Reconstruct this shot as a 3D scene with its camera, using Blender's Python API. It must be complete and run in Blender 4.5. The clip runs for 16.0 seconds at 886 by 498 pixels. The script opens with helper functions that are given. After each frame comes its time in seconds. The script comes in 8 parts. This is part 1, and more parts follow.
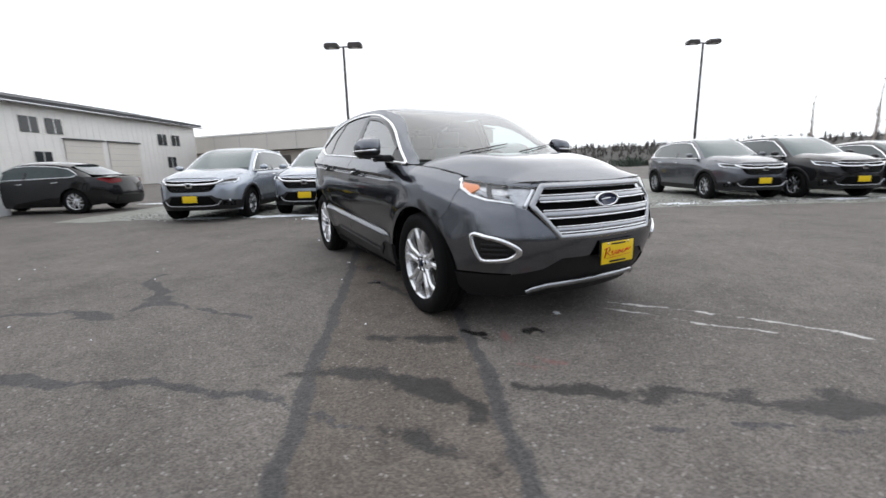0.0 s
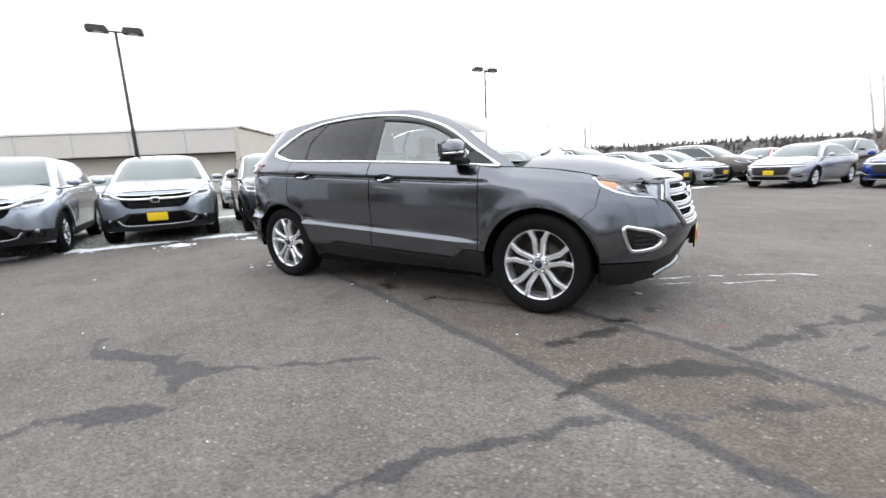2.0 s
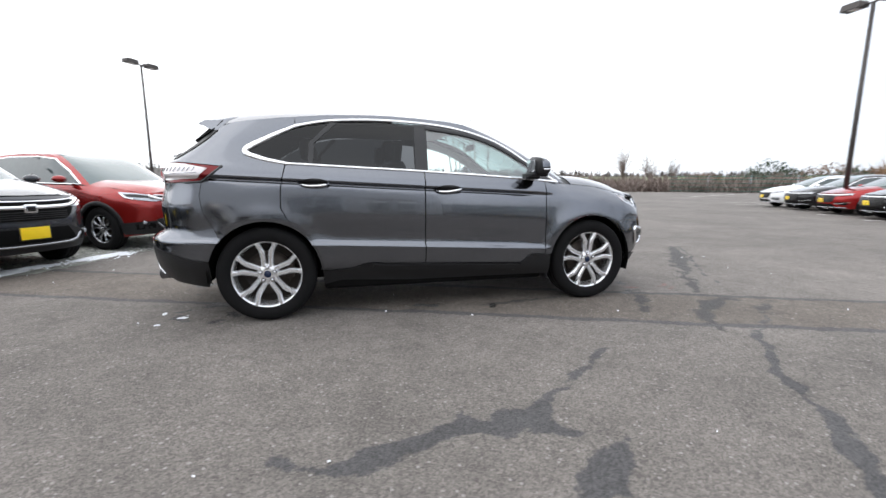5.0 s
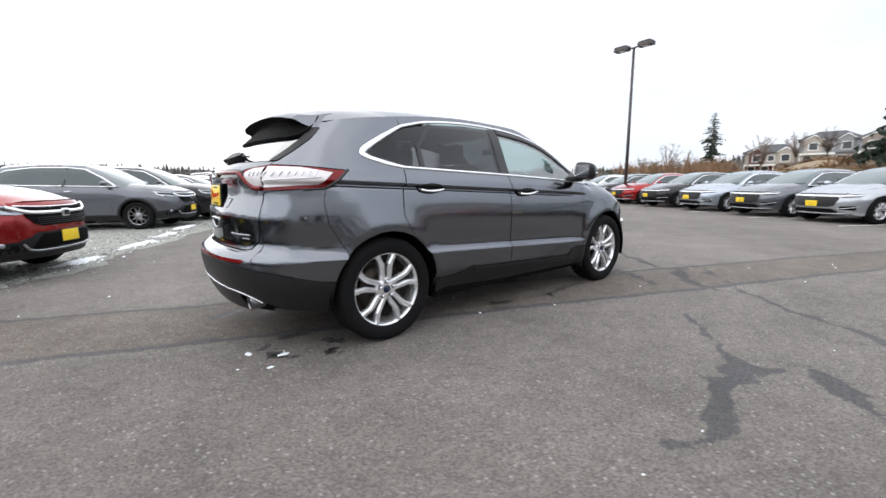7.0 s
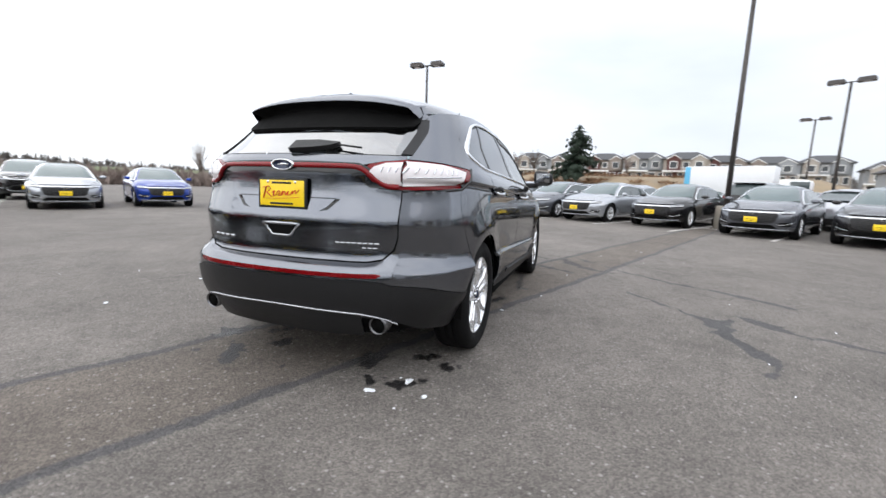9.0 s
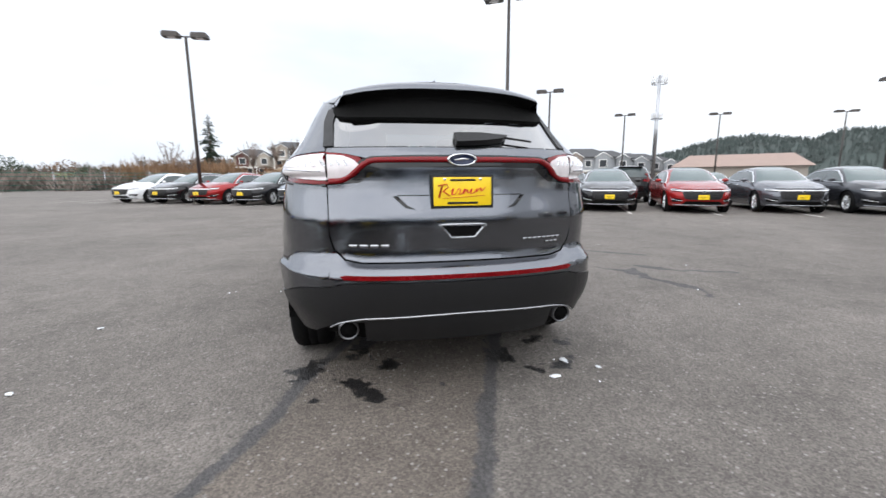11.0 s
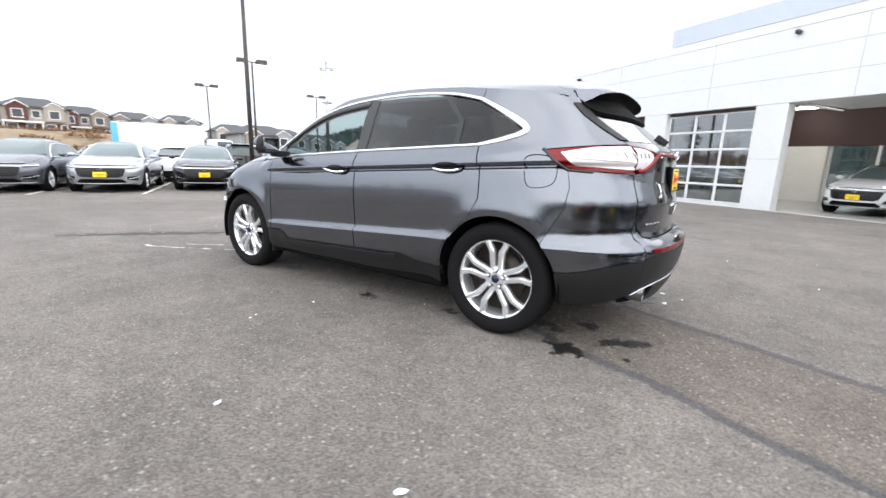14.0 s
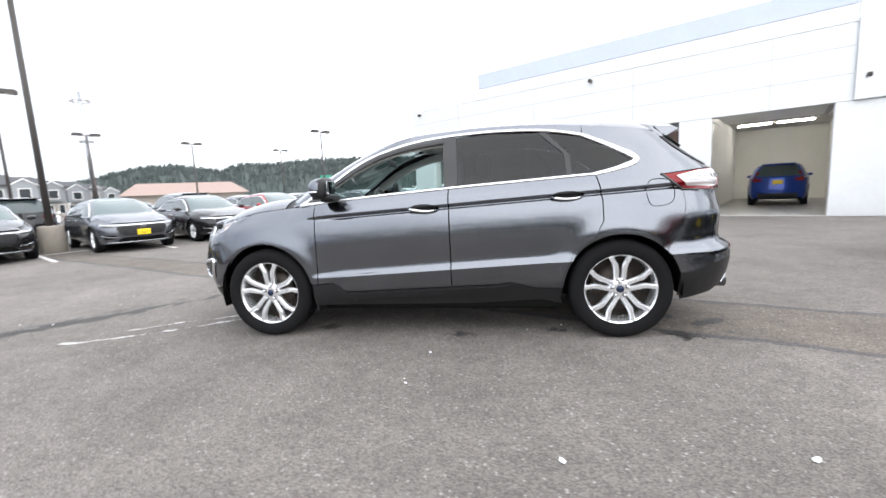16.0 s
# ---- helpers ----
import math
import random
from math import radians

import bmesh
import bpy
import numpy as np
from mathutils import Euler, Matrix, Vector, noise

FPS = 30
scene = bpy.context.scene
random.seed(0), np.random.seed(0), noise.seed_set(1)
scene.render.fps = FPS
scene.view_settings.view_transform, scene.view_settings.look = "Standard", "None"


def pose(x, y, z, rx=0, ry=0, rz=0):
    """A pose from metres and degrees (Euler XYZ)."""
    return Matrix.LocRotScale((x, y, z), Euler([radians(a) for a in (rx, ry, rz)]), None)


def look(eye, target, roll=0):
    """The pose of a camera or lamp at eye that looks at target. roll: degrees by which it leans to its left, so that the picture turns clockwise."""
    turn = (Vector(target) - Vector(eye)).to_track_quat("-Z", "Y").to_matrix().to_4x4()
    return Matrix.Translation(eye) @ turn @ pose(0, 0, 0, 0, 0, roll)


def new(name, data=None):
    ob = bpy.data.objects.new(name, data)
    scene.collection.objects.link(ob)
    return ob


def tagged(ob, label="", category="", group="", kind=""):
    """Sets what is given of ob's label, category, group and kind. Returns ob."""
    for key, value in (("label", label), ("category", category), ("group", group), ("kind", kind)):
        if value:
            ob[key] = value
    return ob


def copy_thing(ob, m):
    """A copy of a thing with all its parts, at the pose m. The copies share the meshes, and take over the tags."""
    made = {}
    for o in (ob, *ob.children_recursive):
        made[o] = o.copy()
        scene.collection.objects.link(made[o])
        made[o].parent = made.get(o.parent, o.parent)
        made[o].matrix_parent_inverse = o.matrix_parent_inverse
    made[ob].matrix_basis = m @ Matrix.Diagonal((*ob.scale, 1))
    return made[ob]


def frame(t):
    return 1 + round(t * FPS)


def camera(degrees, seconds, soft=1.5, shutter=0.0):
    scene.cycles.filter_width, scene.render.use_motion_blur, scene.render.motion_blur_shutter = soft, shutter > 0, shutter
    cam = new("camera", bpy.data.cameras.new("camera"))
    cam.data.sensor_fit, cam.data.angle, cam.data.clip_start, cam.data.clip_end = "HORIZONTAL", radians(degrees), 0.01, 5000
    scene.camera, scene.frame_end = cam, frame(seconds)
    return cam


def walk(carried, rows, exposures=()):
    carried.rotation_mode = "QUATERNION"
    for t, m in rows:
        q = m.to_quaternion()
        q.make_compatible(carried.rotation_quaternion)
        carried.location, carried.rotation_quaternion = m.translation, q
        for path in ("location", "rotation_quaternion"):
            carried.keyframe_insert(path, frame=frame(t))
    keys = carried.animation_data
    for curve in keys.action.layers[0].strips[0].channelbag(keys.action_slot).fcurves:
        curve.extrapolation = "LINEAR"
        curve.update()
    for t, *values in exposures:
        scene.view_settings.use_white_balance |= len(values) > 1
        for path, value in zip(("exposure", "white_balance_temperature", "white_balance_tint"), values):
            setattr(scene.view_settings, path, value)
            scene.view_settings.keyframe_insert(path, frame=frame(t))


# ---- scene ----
cam = camera(93.4, 16.0, shutter=0.35)

PATH = [
    (0, (4.141, -2.193, 1.089), (2.42, -1.254, 0.691), -1.5),
    (0.5, (3.779, -2.661, 1.085), (2.201, -1.518, 0.633), -1.6),
    (1, (3.41, -3.091, 1.085), (2.011, -1.726, 0.662), -2.1),
    (1.5, (2.966, -3.448, 1.09), (1.762, -1.914, 0.645), -2.0),
    (2, (2.467, -3.777, 1.1), (1.397, -2.129, 0.721), -2.5),
    (2.5, (1.921, -4.069, 1.117), (1.127, -2.282, 0.697), -4.3),
    (3, (1.362, -4.269, 1.143), (0.761, -2.396, 0.782), -3.8),
    (3.2, (1.141, -4.351, 1.147), (0.683, -2.441, 0.771), -2.3),
    (4.25, (-0.03, -4.46, 1.11), (0.055, -2.50, 0.775), 0.2),
    (5.3, (-1.205, -4.334, 1.093), (-0.567, -2.464, 0.785), 1.7),
    (5.5, (-1.435, -4.325, 1.152), (-0.704, -2.499, 0.791), 3.5),
    (6, (-1.979, -4.064, 1.161), (-1.105, -2.3, 0.804), 1.6),
    (6.5, (-2.488, -3.794, 1.134), (-1.384, -2.162, 0.789), 1.2),
    (7, (-2.943, -3.421, 1.139), (-1.703, -1.885, 0.818), -0.4),
    (7.5, (-3.382, -3.056, 1.122), (-1.928, -1.718, 0.813), 1.2),
    (8, (-3.722, -2.625, 1.11), (-2.11, -1.489, 0.773), 0.8),
    (8.2, (-3.838, -2.421, 1.117), (-2.17, -1.368, 0.788), 2.2),
    (9.25, (-4.235, -1.37, 1.125), (-2.315, -0.82, 0.80), 0.6),
    (10.3, (-4.336, -0.296, 1.155), (-2.365, -0.225, 0.825), -1.7),
    (10.5, (-4.368, 0.012, 1.123), (-2.389, -0.09, 0.854), -1.8),
    (11, (-4.321, 0.55, 1.115), (-2.396, 0.122, 0.781), -0.3),
    (11.5, (-4.153, 1.091, 1.116), (-2.28, 0.456, 0.818), 2.0),
    (12, (-4.007, 1.589, 1.115), (-2.289, 0.628, 0.765), 2.6),
    (12.5, (-3.698, 2.08, 1.133), (-2.087, 0.948, 0.78), 1.2),
    (13, (-3.407, 2.554, 1.132), (-1.988, 1.203, 0.735), 1.7),
    (13.5, (-3.007, 2.923, 1.138), (-1.746, 1.415, 0.773), 2.4),
    (14, (-2.624, 3.297, 1.127), (-1.529, 1.675, 0.716), 1.7),
    (14.5, (-2.147, 3.578, 1.144), (-1.231, 1.843, 0.758), 0.2),
    (15, (-1.666, 3.853, 1.152), (-0.92, 2.034, 0.785), -1.2),
    (15.5, (-1.146, 4.029, 1.175), (-0.591, 2.142, 0.813), -2.1),
    (16, (-0.612, 4.119, 1.167), (-0.297, 2.163, 0.893), -2.8),
]
EXPOSURES = [(0.0, 0.25), (0.5, 0.38), (1.0, 0.58), (1.5, 0.75), (2.0, 0.9), (3.0, 0.9), (5.5, 0.8), (7.5, 0.8), (10.5, 0.8), (11.5, 0.85), (12.5, 1.0), (13.5, 1.2), (14.5, 1.25), (16.0, 1.3)]
walk(cam, [(t, look(eye, target, roll)) for t, eye, target, roll in PATH], EXPOSURES)

# world: bright overcast sky, thin cloud over a hazy horizon
world = bpy.data.worlds.new("overcast_sky")
scene.world = world
world.use_nodes = True
wn, wl = world.node_tree.nodes, world.node_tree.links
wn.clear()
w_out = wn.new("ShaderNodeOutputWorld")
w_bg = wn.new("ShaderNodeBackground")
w_sky = wn.new("ShaderNodeTexSky")
w_sky.sky_type, w_sky.sun_disc = "NISHITA", False
w_sky.sun_elevation, w_sky.sun_rotation = radians(28), radians(200)
w_scale = wn.new("ShaderNodeVectorMath")
w_scale.operation = "SCALE"
w_scale.inputs["Scale"].default_value = 0.10
w_co = wn.new("ShaderNodeTexCoord")
w_map = wn.new("ShaderNodeMapping")
w_map.inputs["Scale"].default_value = (1.0, 1.0, 3.2)
w_noise = wn.new("ShaderNodeTexNoise")
w_noise.inputs["Scale"].default_value, w_noise.inputs["Detail"].default_value = 1.7, 5.0
w_ramp = wn.new("ShaderNodeValToRGB")
w_ramp.color_ramp.elements[0].position, w_ramp.color_ramp.elements[0].color = 0.30, (0.86, 0.90, 0.98, 1)
w_ramp.color_ramp.elements[1].position, w_ramp.color_ramp.elements[1].color = 0.62, (1.10, 1.12, 1.15, 1)
w_mix = wn.new("ShaderNodeMix")
w_mix.data_type, w_mix.blend_type = "RGBA", "MIX"
w_mix.inputs[0].default_value = 0.86
wl.new(w_co.outputs["Generated"], w_map.inputs["Vector"])
wl.new(w_map.outputs["Vector"], w_noise.inputs["Vector"])
wl.new(w_noise.outputs["Fac"], w_ramp.inputs["Fac"])
wl.new(w_sky.outputs["Color"], w_scale.inputs[0])
wl.new(w_scale.outputs["Vector"], w_mix.inputs[6])
wl.new(w_ramp.outputs["Color"], w_mix.inputs[7])
w_dot = wn.new("ShaderNodeVectorMath")
w_dot.operation = "DOT_PRODUCT"
w_dot.inputs[1].default_value = (-0.68, 0.14, 0.72)
w_side = wn.new("ShaderNodeValToRGB")
w_side.color_ramp.elements[0].position, w_side.color_ramp.elements[0].color = 0.0, (0.47, 0.495, 0.54, 1)
w_side.color_ramp.elements[1].position, w_side.color_ramp.elements[1].color = 1.0, (1.26, 1.25, 1.24, 1)
mid_sky = w_side.color_ramp.elements.new(0.42)
mid_sky.color = (1.0, 1.005, 1.02, 1)
w_fit = wn.new("ShaderNodeMapRange")
w_fit.inputs["From Min"].default_value, w_fit.inputs["From Max"].default_value = -0.72, 0.95
w_mul = wn.new("ShaderNodeMix")
w_mul.data_type, w_mul.blend_type = "RGBA", "MULTIPLY"
w_mul.inputs[0].default_value = 1.0
wl.new(w_co.outputs["Generated"], w_dot.inputs[0])
wl.new(w_dot.outputs["Value"], w_fit.inputs["Value"])
wl.new(w_fit.outputs["Result"], w_side.inputs["Fac"])
wl.new(w_mix.outputs[2], w_mul.inputs[6])
wl.new(w_side.outputs["Color"], w_mul.inputs[7])
wl.new(w_mul.outputs[2], w_bg.inputs["Color"])
w_bg.inputs["Strength"].default_value = 1.0
wl.new(w_bg.outputs["Background"], w_out.inputs["Surface"])
sun_data = bpy.data.lights.new("sun", "SUN")
sun_data.energy, sun_data.angle, sun_data.color = 0.6, radians(100), (1.0, 0.97, 0.93)
sun = new("sun", sun_data)
sun.matrix_world = look((0, 0, 30), (6, -10, 18), 0)


# ---- materials ----
def material(name, color, rough=0.5, metal=0.0, vary=0.0, vscale=8.0, bump=0.0, bscale=60.0, coat=0.0, spec=0.5, random_tint=0.0):
    """A principled surface with two scales of variation in colour and roughness and fine relief."""
    m = bpy.data.materials.new(name)
    m.use_nodes = True
    n, l = m.node_tree.nodes, m.node_tree.links
    b = n["Principled BSDF"]
    b.inputs["Base Color"].default_value = (*color, 1)
    b.inputs["Roughness"].default_value, b.inputs["Metallic"].default_value = rough, metal
    b.inputs["Specular IOR Level"].default_value = spec
    b.inputs["Coat Weight"].default_value, b.inputs["Coat Roughness"].default_value = coat, 0.03
    if vary or bump:
        co = n.new("ShaderNodeTexCoord")
    if vary:
        t1, t2 = n.new("ShaderNodeTexNoise"), n.new("ShaderNodeTexNoise")
        t1.inputs["Scale"].default_value, t1.inputs["Detail"].default_value = vscale, 6.0
        t2.inputs["Scale"].default_value, t2.inputs["Detail"].default_value = vscale * 9.0, 4.0
        mix = n.new("ShaderNodeMath")
        mix.operation = "ADD"
        hsv = n.new("ShaderNodeHueSaturation")
        hsv.inputs["Color"].default_value = (*color, 1)
        rng = n.new("ShaderNodeMapRange")
        rng.inputs["From Min"].default_value, rng.inputs["From Max"].default_value = 0.6, 1.4
        rng.inputs["To Min"].default_value, rng.inputs["To Max"].default_value = 1 - vary, 1 + vary
        for t in (t1, t2):
            l.new(co.outputs["Object"], t.inputs["Vector"])
        l.new(t1.outputs["Fac"], mix.inputs[0])
        l.new(t2.outputs["Fac"], mix.inputs[1])
        l.new(mix.outputs[0], rng.inputs["Value"])
        l.new(rng.outputs["Result"], hsv.inputs["Value"])
        l.new(hsv.outputs["Color"], b.inputs["Base Color"])
        if random_tint:
            info = n.new("ShaderNodeObjectInfo")
            r2 = n.new("ShaderNodeMapRange")
            r2.inputs["To Min"].default_value, r2.inputs["To Max"].default_value = 1 - random_tint, 1 + random_tint
            mul = n.new("ShaderNodeMath")
            mul.operation = "MULTIPLY"
            l.new(info.outputs["Random"], r2.inputs["Value"])
            l.new(r2.outputs["Result"], mul.inputs[0])
            l.new(rng.outputs["Result"], mul.inputs[1])
            l.new(mul.outputs[0], hsv.inputs["Value"])
        rr = n.new("ShaderNodeMapRange")
        rr.inputs["From Min"].default_value, rr.inputs["From Max"].default_value = 0.6, 1.4
        rr.inputs["To Min"].default_value, rr.inputs["To Max"].default_value = max(0.02, rough * (1 - vary)), min(1.0, rough * (1 + vary))
        l.new(mix.outputs[0], rr.inputs["Value"])
        l.new(rr.outputs["Result"], b.inputs["Roughness"])
    if bump:
        t3, bp = n.new("ShaderNodeTexNoise"), n.new("ShaderNodeBump")
        t3.inputs["Scale"].default_value, t3.inputs["Detail"].default_value = bscale, 5.0
        bp.inputs["Strength"].default_value, bp.inputs["Distance"].default_value = bump, 0.01
        l.new(co.outputs["Object"], t3.inputs["Vector"])
        l.new(t3.outputs["Fac"], bp.inputs["Height"])
        l.new(bp.outputs["Normal"], b.inputs["Normal"])
    return m


def car_paint(name, color, metal=0.55, rough=0.20):
    m = material(name, color, rough, metal, 0.03, 3.0, coat=1.0, spec=0.5 if metal > 0.5 else 0.12)
    m.node_tree.nodes["Principled BSDF"].inputs["Specular Tint"].default_value = (0.46, 0.46, 0.47, 1)
    m.node_tree.nodes["Principled BSDF"].inputs["Coat IOR"].default_value = 1.46
    m.node_tree.nodes["Principled BSDF"].inputs["Coat Roughness"].default_value = 0.012
    n, l = m.node_tree.nodes, m.node_tree.links
    flake, bp, co = n.new("ShaderNodeTexNoise"), n.new("ShaderNodeBump"), n.new("ShaderNodeTexCoord")
    flake.inputs["Scale"].default_value = 900.0
    bp.inputs["Strength"].default_value, bp.inputs["Distance"].default_value = 0.06, 0.002
    l.new(co.outputs["Object"], flake.inputs["Vector"])
    l.new(flake.outputs["Fac"], bp.inputs["Height"])
    l.new(bp.outputs["Normal"], n["Principled BSDF"].inputs["Normal"])
    return m


def glass(name, color, low=0.075, power=3.6, rough=0.02):
    """Tinted car glass: a clear tinted pane under a sharp gloss."""
    m = bpy.data.materials.new(name)
    m.use_nodes = True
    n, l = m.node_tree.nodes, m.node_tree.links
    n.remove(n["Principled BSDF"])
    tr, gl, mx, fr = n.new("ShaderNodeBsdfTransparent"), n.new("ShaderNodeBsdfGlossy"), n.new("ShaderNodeMixShader"), n.new("ShaderNodeLayerWeight")
    pw, rg = n.new("ShaderNodeMath"), n.new("ShaderNodeMapRange")
    pw.operation = "POWER"
    pw.inputs[1].default_value = power
    rg.inputs["To Min"].default_value, rg.inputs["To Max"].default_value = low, 1.0
    tr.inputs["Color"].default_value = (*color, 1)
    gl.inputs["Roughness"].default_value = rough
    l.new(fr.outputs["Facing"], pw.inputs[0])
    l.new(pw.outputs[0], rg.inputs["Value"])
    l.new(rg.outputs["Result"], mx.inputs["Fac"])
    l.new(tr.outputs["BSDF"], mx.inputs[1])
    l.new(gl.outputs["BSDF"], mx.inputs[2])
    l.new(mx.outputs["Shader"], n["Material Output"].inputs["Surface"])
    return m


def asphalt_material(name, color):
    """Worn asphalt: single stones in a dark binder, broad mottling, a brown trench patch with tarred seams, cracks and stains."""
    m = bpy.data.materials.new(name)
    m.use_nodes = True
    n, l = m.node_tree.nodes, m.node_tree.links
    b = n["Principled BSDF"]
    co = n.new("ShaderNodeTexCoord")

    def tex(scale, detail=4.0, rough=0.55):
        t = n.new("ShaderNodeTexNoise")
        t.inputs["Scale"].default_value, t.inputs["Detail"].default_value, t.inputs["Roughness"].default_value = scale, detail, rough
        l.new(co.outputs["Object"], t.inputs["Vector"])
        return t.outputs["Fac"]

    def span(value, a, b2, lo=0.0, hi=1.0):
        r = n.new("ShaderNodeMapRange")
        r.inputs["From Min"].default_value, r.inputs["From Max"].default_value = a, b2
        r.inputs["To Min"].default_value, r.inputs["To Max"].default_value = lo, hi
        l.new(value, r.inputs["Value"])
        return r.outputs["Result"]

    def calc(op, a, b2):
        c = n.new("ShaderNodeMath")
        c.operation = op
        for i, v in ((0, a), (1, b2)):
            if isinstance(v, (int, float)):
                c.inputs[i].default_value = v
            else:
                l.new(v, c.inputs[i])
        return c.outputs[0]

    def blend(fac, a, b2):
        x = n.new("ShaderNodeMix")
        x.data_type = "RGBA"
        l.new(fac, x.inputs[0])
        for i, v in ((6, a), (7, b2)):
            if isinstance(v, tuple):
                x.inputs[i].default_value = (*v, 1)
            else:
                l.new(v, x.inputs[i])
        return x.outputs[2]

    def cells(scale):
        v = n.new("ShaderNodeTexVoronoi")
        v.inputs["Scale"].default_value = scale
        l.new(co.outputs["Object"], v.inputs["Vector"])
        sep = n.new("ShaderNodeSeparateColor")
        l.new(v.outputs["Color"], sep.inputs[0])
        return v.outputs["Distance"], sep.outputs[0]

    fine_d, fine_v = cells(120.0)
    big_d, big_v = cells(62.0)
    grit = tex(45.0, 6.0, 0.75)
    broad, mid, small = tex(0.30, 5.0), tex(1.7, 5.0, 0.6), tex(9.0, 4.0, 0.6)
    value = calc("MULTIPLY", span(broad, 0.3, 0.7, 0.80, 1.18), span(mid, 0.3, 0.7, 0.84, 1.16))
    value = calc("MULTIPLY", value, span(small, 0.3, 0.7, 0.86, 1.14))
    value = calc("MULTIPLY", value, span(fine_v, 0.0, 1.0, 0.68, 1.32))
    value = calc("MULTIPLY", value, span(grit, 0.3, 0.7, 0.70, 1.30))
    base = n.new("ShaderNodeHueSaturation")
    base.inputs["Color"].default_value = (*color, 1)
    l.new(value, base.inputs["Value"])
    # the trench patch between its two seams, and the tar along them
    place = n.new("ShaderNodeSeparateXYZ")
    l.new(co.outputs["Object"], place.inputs[0])
    px, py = place.outputs[0], place.outputs[1]
    wob = calc("ADD", span(tex(5.0, 4.0), 0.3, 0.7, -0.014, 0.014), span(tex(1.3, 2.0), 0.3, 0.7, -0.030, 0.030))
    d1 = calc("ADD", calc("ADD", py, calc("MULTIPLY", px, 0.392)), 1.055)
    d2 = calc("ADD", calc("ADD", py, calc("MULTIPLY", px, 0.415)), 0.020)
    inside = calc("MULTIPLY", span(d1, -0.02, 0.02), span(d2, 0.02, -0.02))
    inside = calc("MULTIPLY", inside, span(calc("ABSOLUTE", px, 0.0), 26.0, 20.0))
    patched = n.new("ShaderNodeHueSaturation")
    patched.inputs["Color"].default_value = (color[0] * 0.84, color[1] * 0.80, color[2] * 0.76, 1)
    l.new(value, patched.inputs["Value"])
    col = blend(inside, base.outputs["Color"], patched.outputs["Color"])
    ragged = calc("ADD", span(tex(26.0, 5.0, 0.7), 0.25, 0.75, -0.34, 0.34), span(tex(7.0, 3.0, 0.6), 0.3, 0.7, -0.20, 0.20))
    seam = None
    for d in (d1, d2):
        q = span(calc("ABSOLUTE", calc("ADD", d, wob), 0.0), 0.078, 0.020)
        q = span(calc("ADD", q, ragged), 0.42, 0.78, 0.0, 0.95)
        seam = q if seam is None else calc("MAXIMUM", seam, q)
    seam = calc("MULTIPLY", seam, span(calc("ABSOLUTE", px, 0.0), 26.0, 20.0))

    def mark(name2, lo, hi):
        at = n.new("ShaderNodeAttribute")
        at.attribute_name = name2
        return span(calc("ADD", at.outputs["Fac"], calc("MULTIPLY", ragged, calc("MINIMUM", calc("MULTIPLY", at.outputs["Fac"], 4.0), 1.0))), lo, hi)

    tar = calc("MAXIMUM", seam, mark("tar", 0.40, 0.62))
    wet, oil, chalk = mark("wet", 0.38, 0.66), mark("oil", 0.42, 0.60), mark("chalk", 0.44, 0.74)
    stone = span(big_v, 0.945, 0.975, 0.0, 0.75)
    stone = calc("MULTIPLY", stone, span(big_d, 0.55, 0.40))
    col = blend(stone, col, (0.33, 0.315, 0.30))
    tone = n.new("ShaderNodeHueSaturation")
    tone.inputs["Color"].default_value = (0.072, 0.070, 0.071, 1)
    l.new(value, tone.inputs["Value"])
    col = blend(tar, col, tone.outputs["Color"])
    tone = n.new("ShaderNodeHueSaturation")
    tone.inputs["Color"].default_value = (0.043, 0.040, 0.038, 1)
    l.new(value, tone.inputs["Value"])
    col = blend(wet, col, tone.outputs["Color"])
    col = blend(oil, col, (0.012, 0.011, 0.011))
    col = blend(chalk, col, (0.55, 0.54, 0.52))
    col = blend(calc("MULTIPLY", mark("spray", 0.40, 0.95), 0.35), col, (0.34, 0.10, 0.10))
    l.new(col, b.inputs["Base Color"])
    rough = calc("SUBTRACT", 0.86, calc("ADD", calc("MULTIPLY", tar, 0.10), calc("ADD", calc("MULTIPLY", wet, 0.22), calc("MULTIPLY", oil, 0.40))))
    l.new(rough, b.inputs["Roughness"])
    b.inputs["Specular IOR Level"].default_value = 0.35
    height = calc("ADD", calc("MULTIPLY", fine_d, -0.8), calc("MULTIPLY", grit, 1.4))
    height = calc("ADD", height, calc("MULTIPLY", stone, 0.5))
    bp = n.new("ShaderNodeBump")
    bp.inputs["Strength"].default_value, bp.inputs["Distance"].default_value = 0.6, 0.008
    l.new(height, bp.inputs["Height"])
    l.new(bp.outputs["Normal"], b.inputs["Normal"])
    return m


M_ASPHALT = asphalt_material("asphalt", (0.152, 0.138, 0.126))
M_LINE = material("worn_white_line", (0.62, 0.60, 0.57), 0.7, 0, 0.3, 9.0, 0.4, 150.0)
M_SNOW = material("old_snow", (0.82, 0.85, 0.88), 0.6, 0, 0.06, 10.0, 0.7, 30.0)
M_GRAVEL = material("grey_gravel", (0.25, 0.255, 0.225), 0.9, 0, 0.5, 6.0, 1.0, 55.0)
M_STONE = material("loose_grey_stone", (0.27, 0.265, 0.25), 0.9, 0, 0.3, 6.0)
stone_nodes, stone_links = M_STONE.node_tree.nodes, M_STONE.node_tree.links
stone_geo, stone_ramp = stone_nodes.new("ShaderNodeNewGeometry"), stone_nodes.new("ShaderNodeValToRGB")
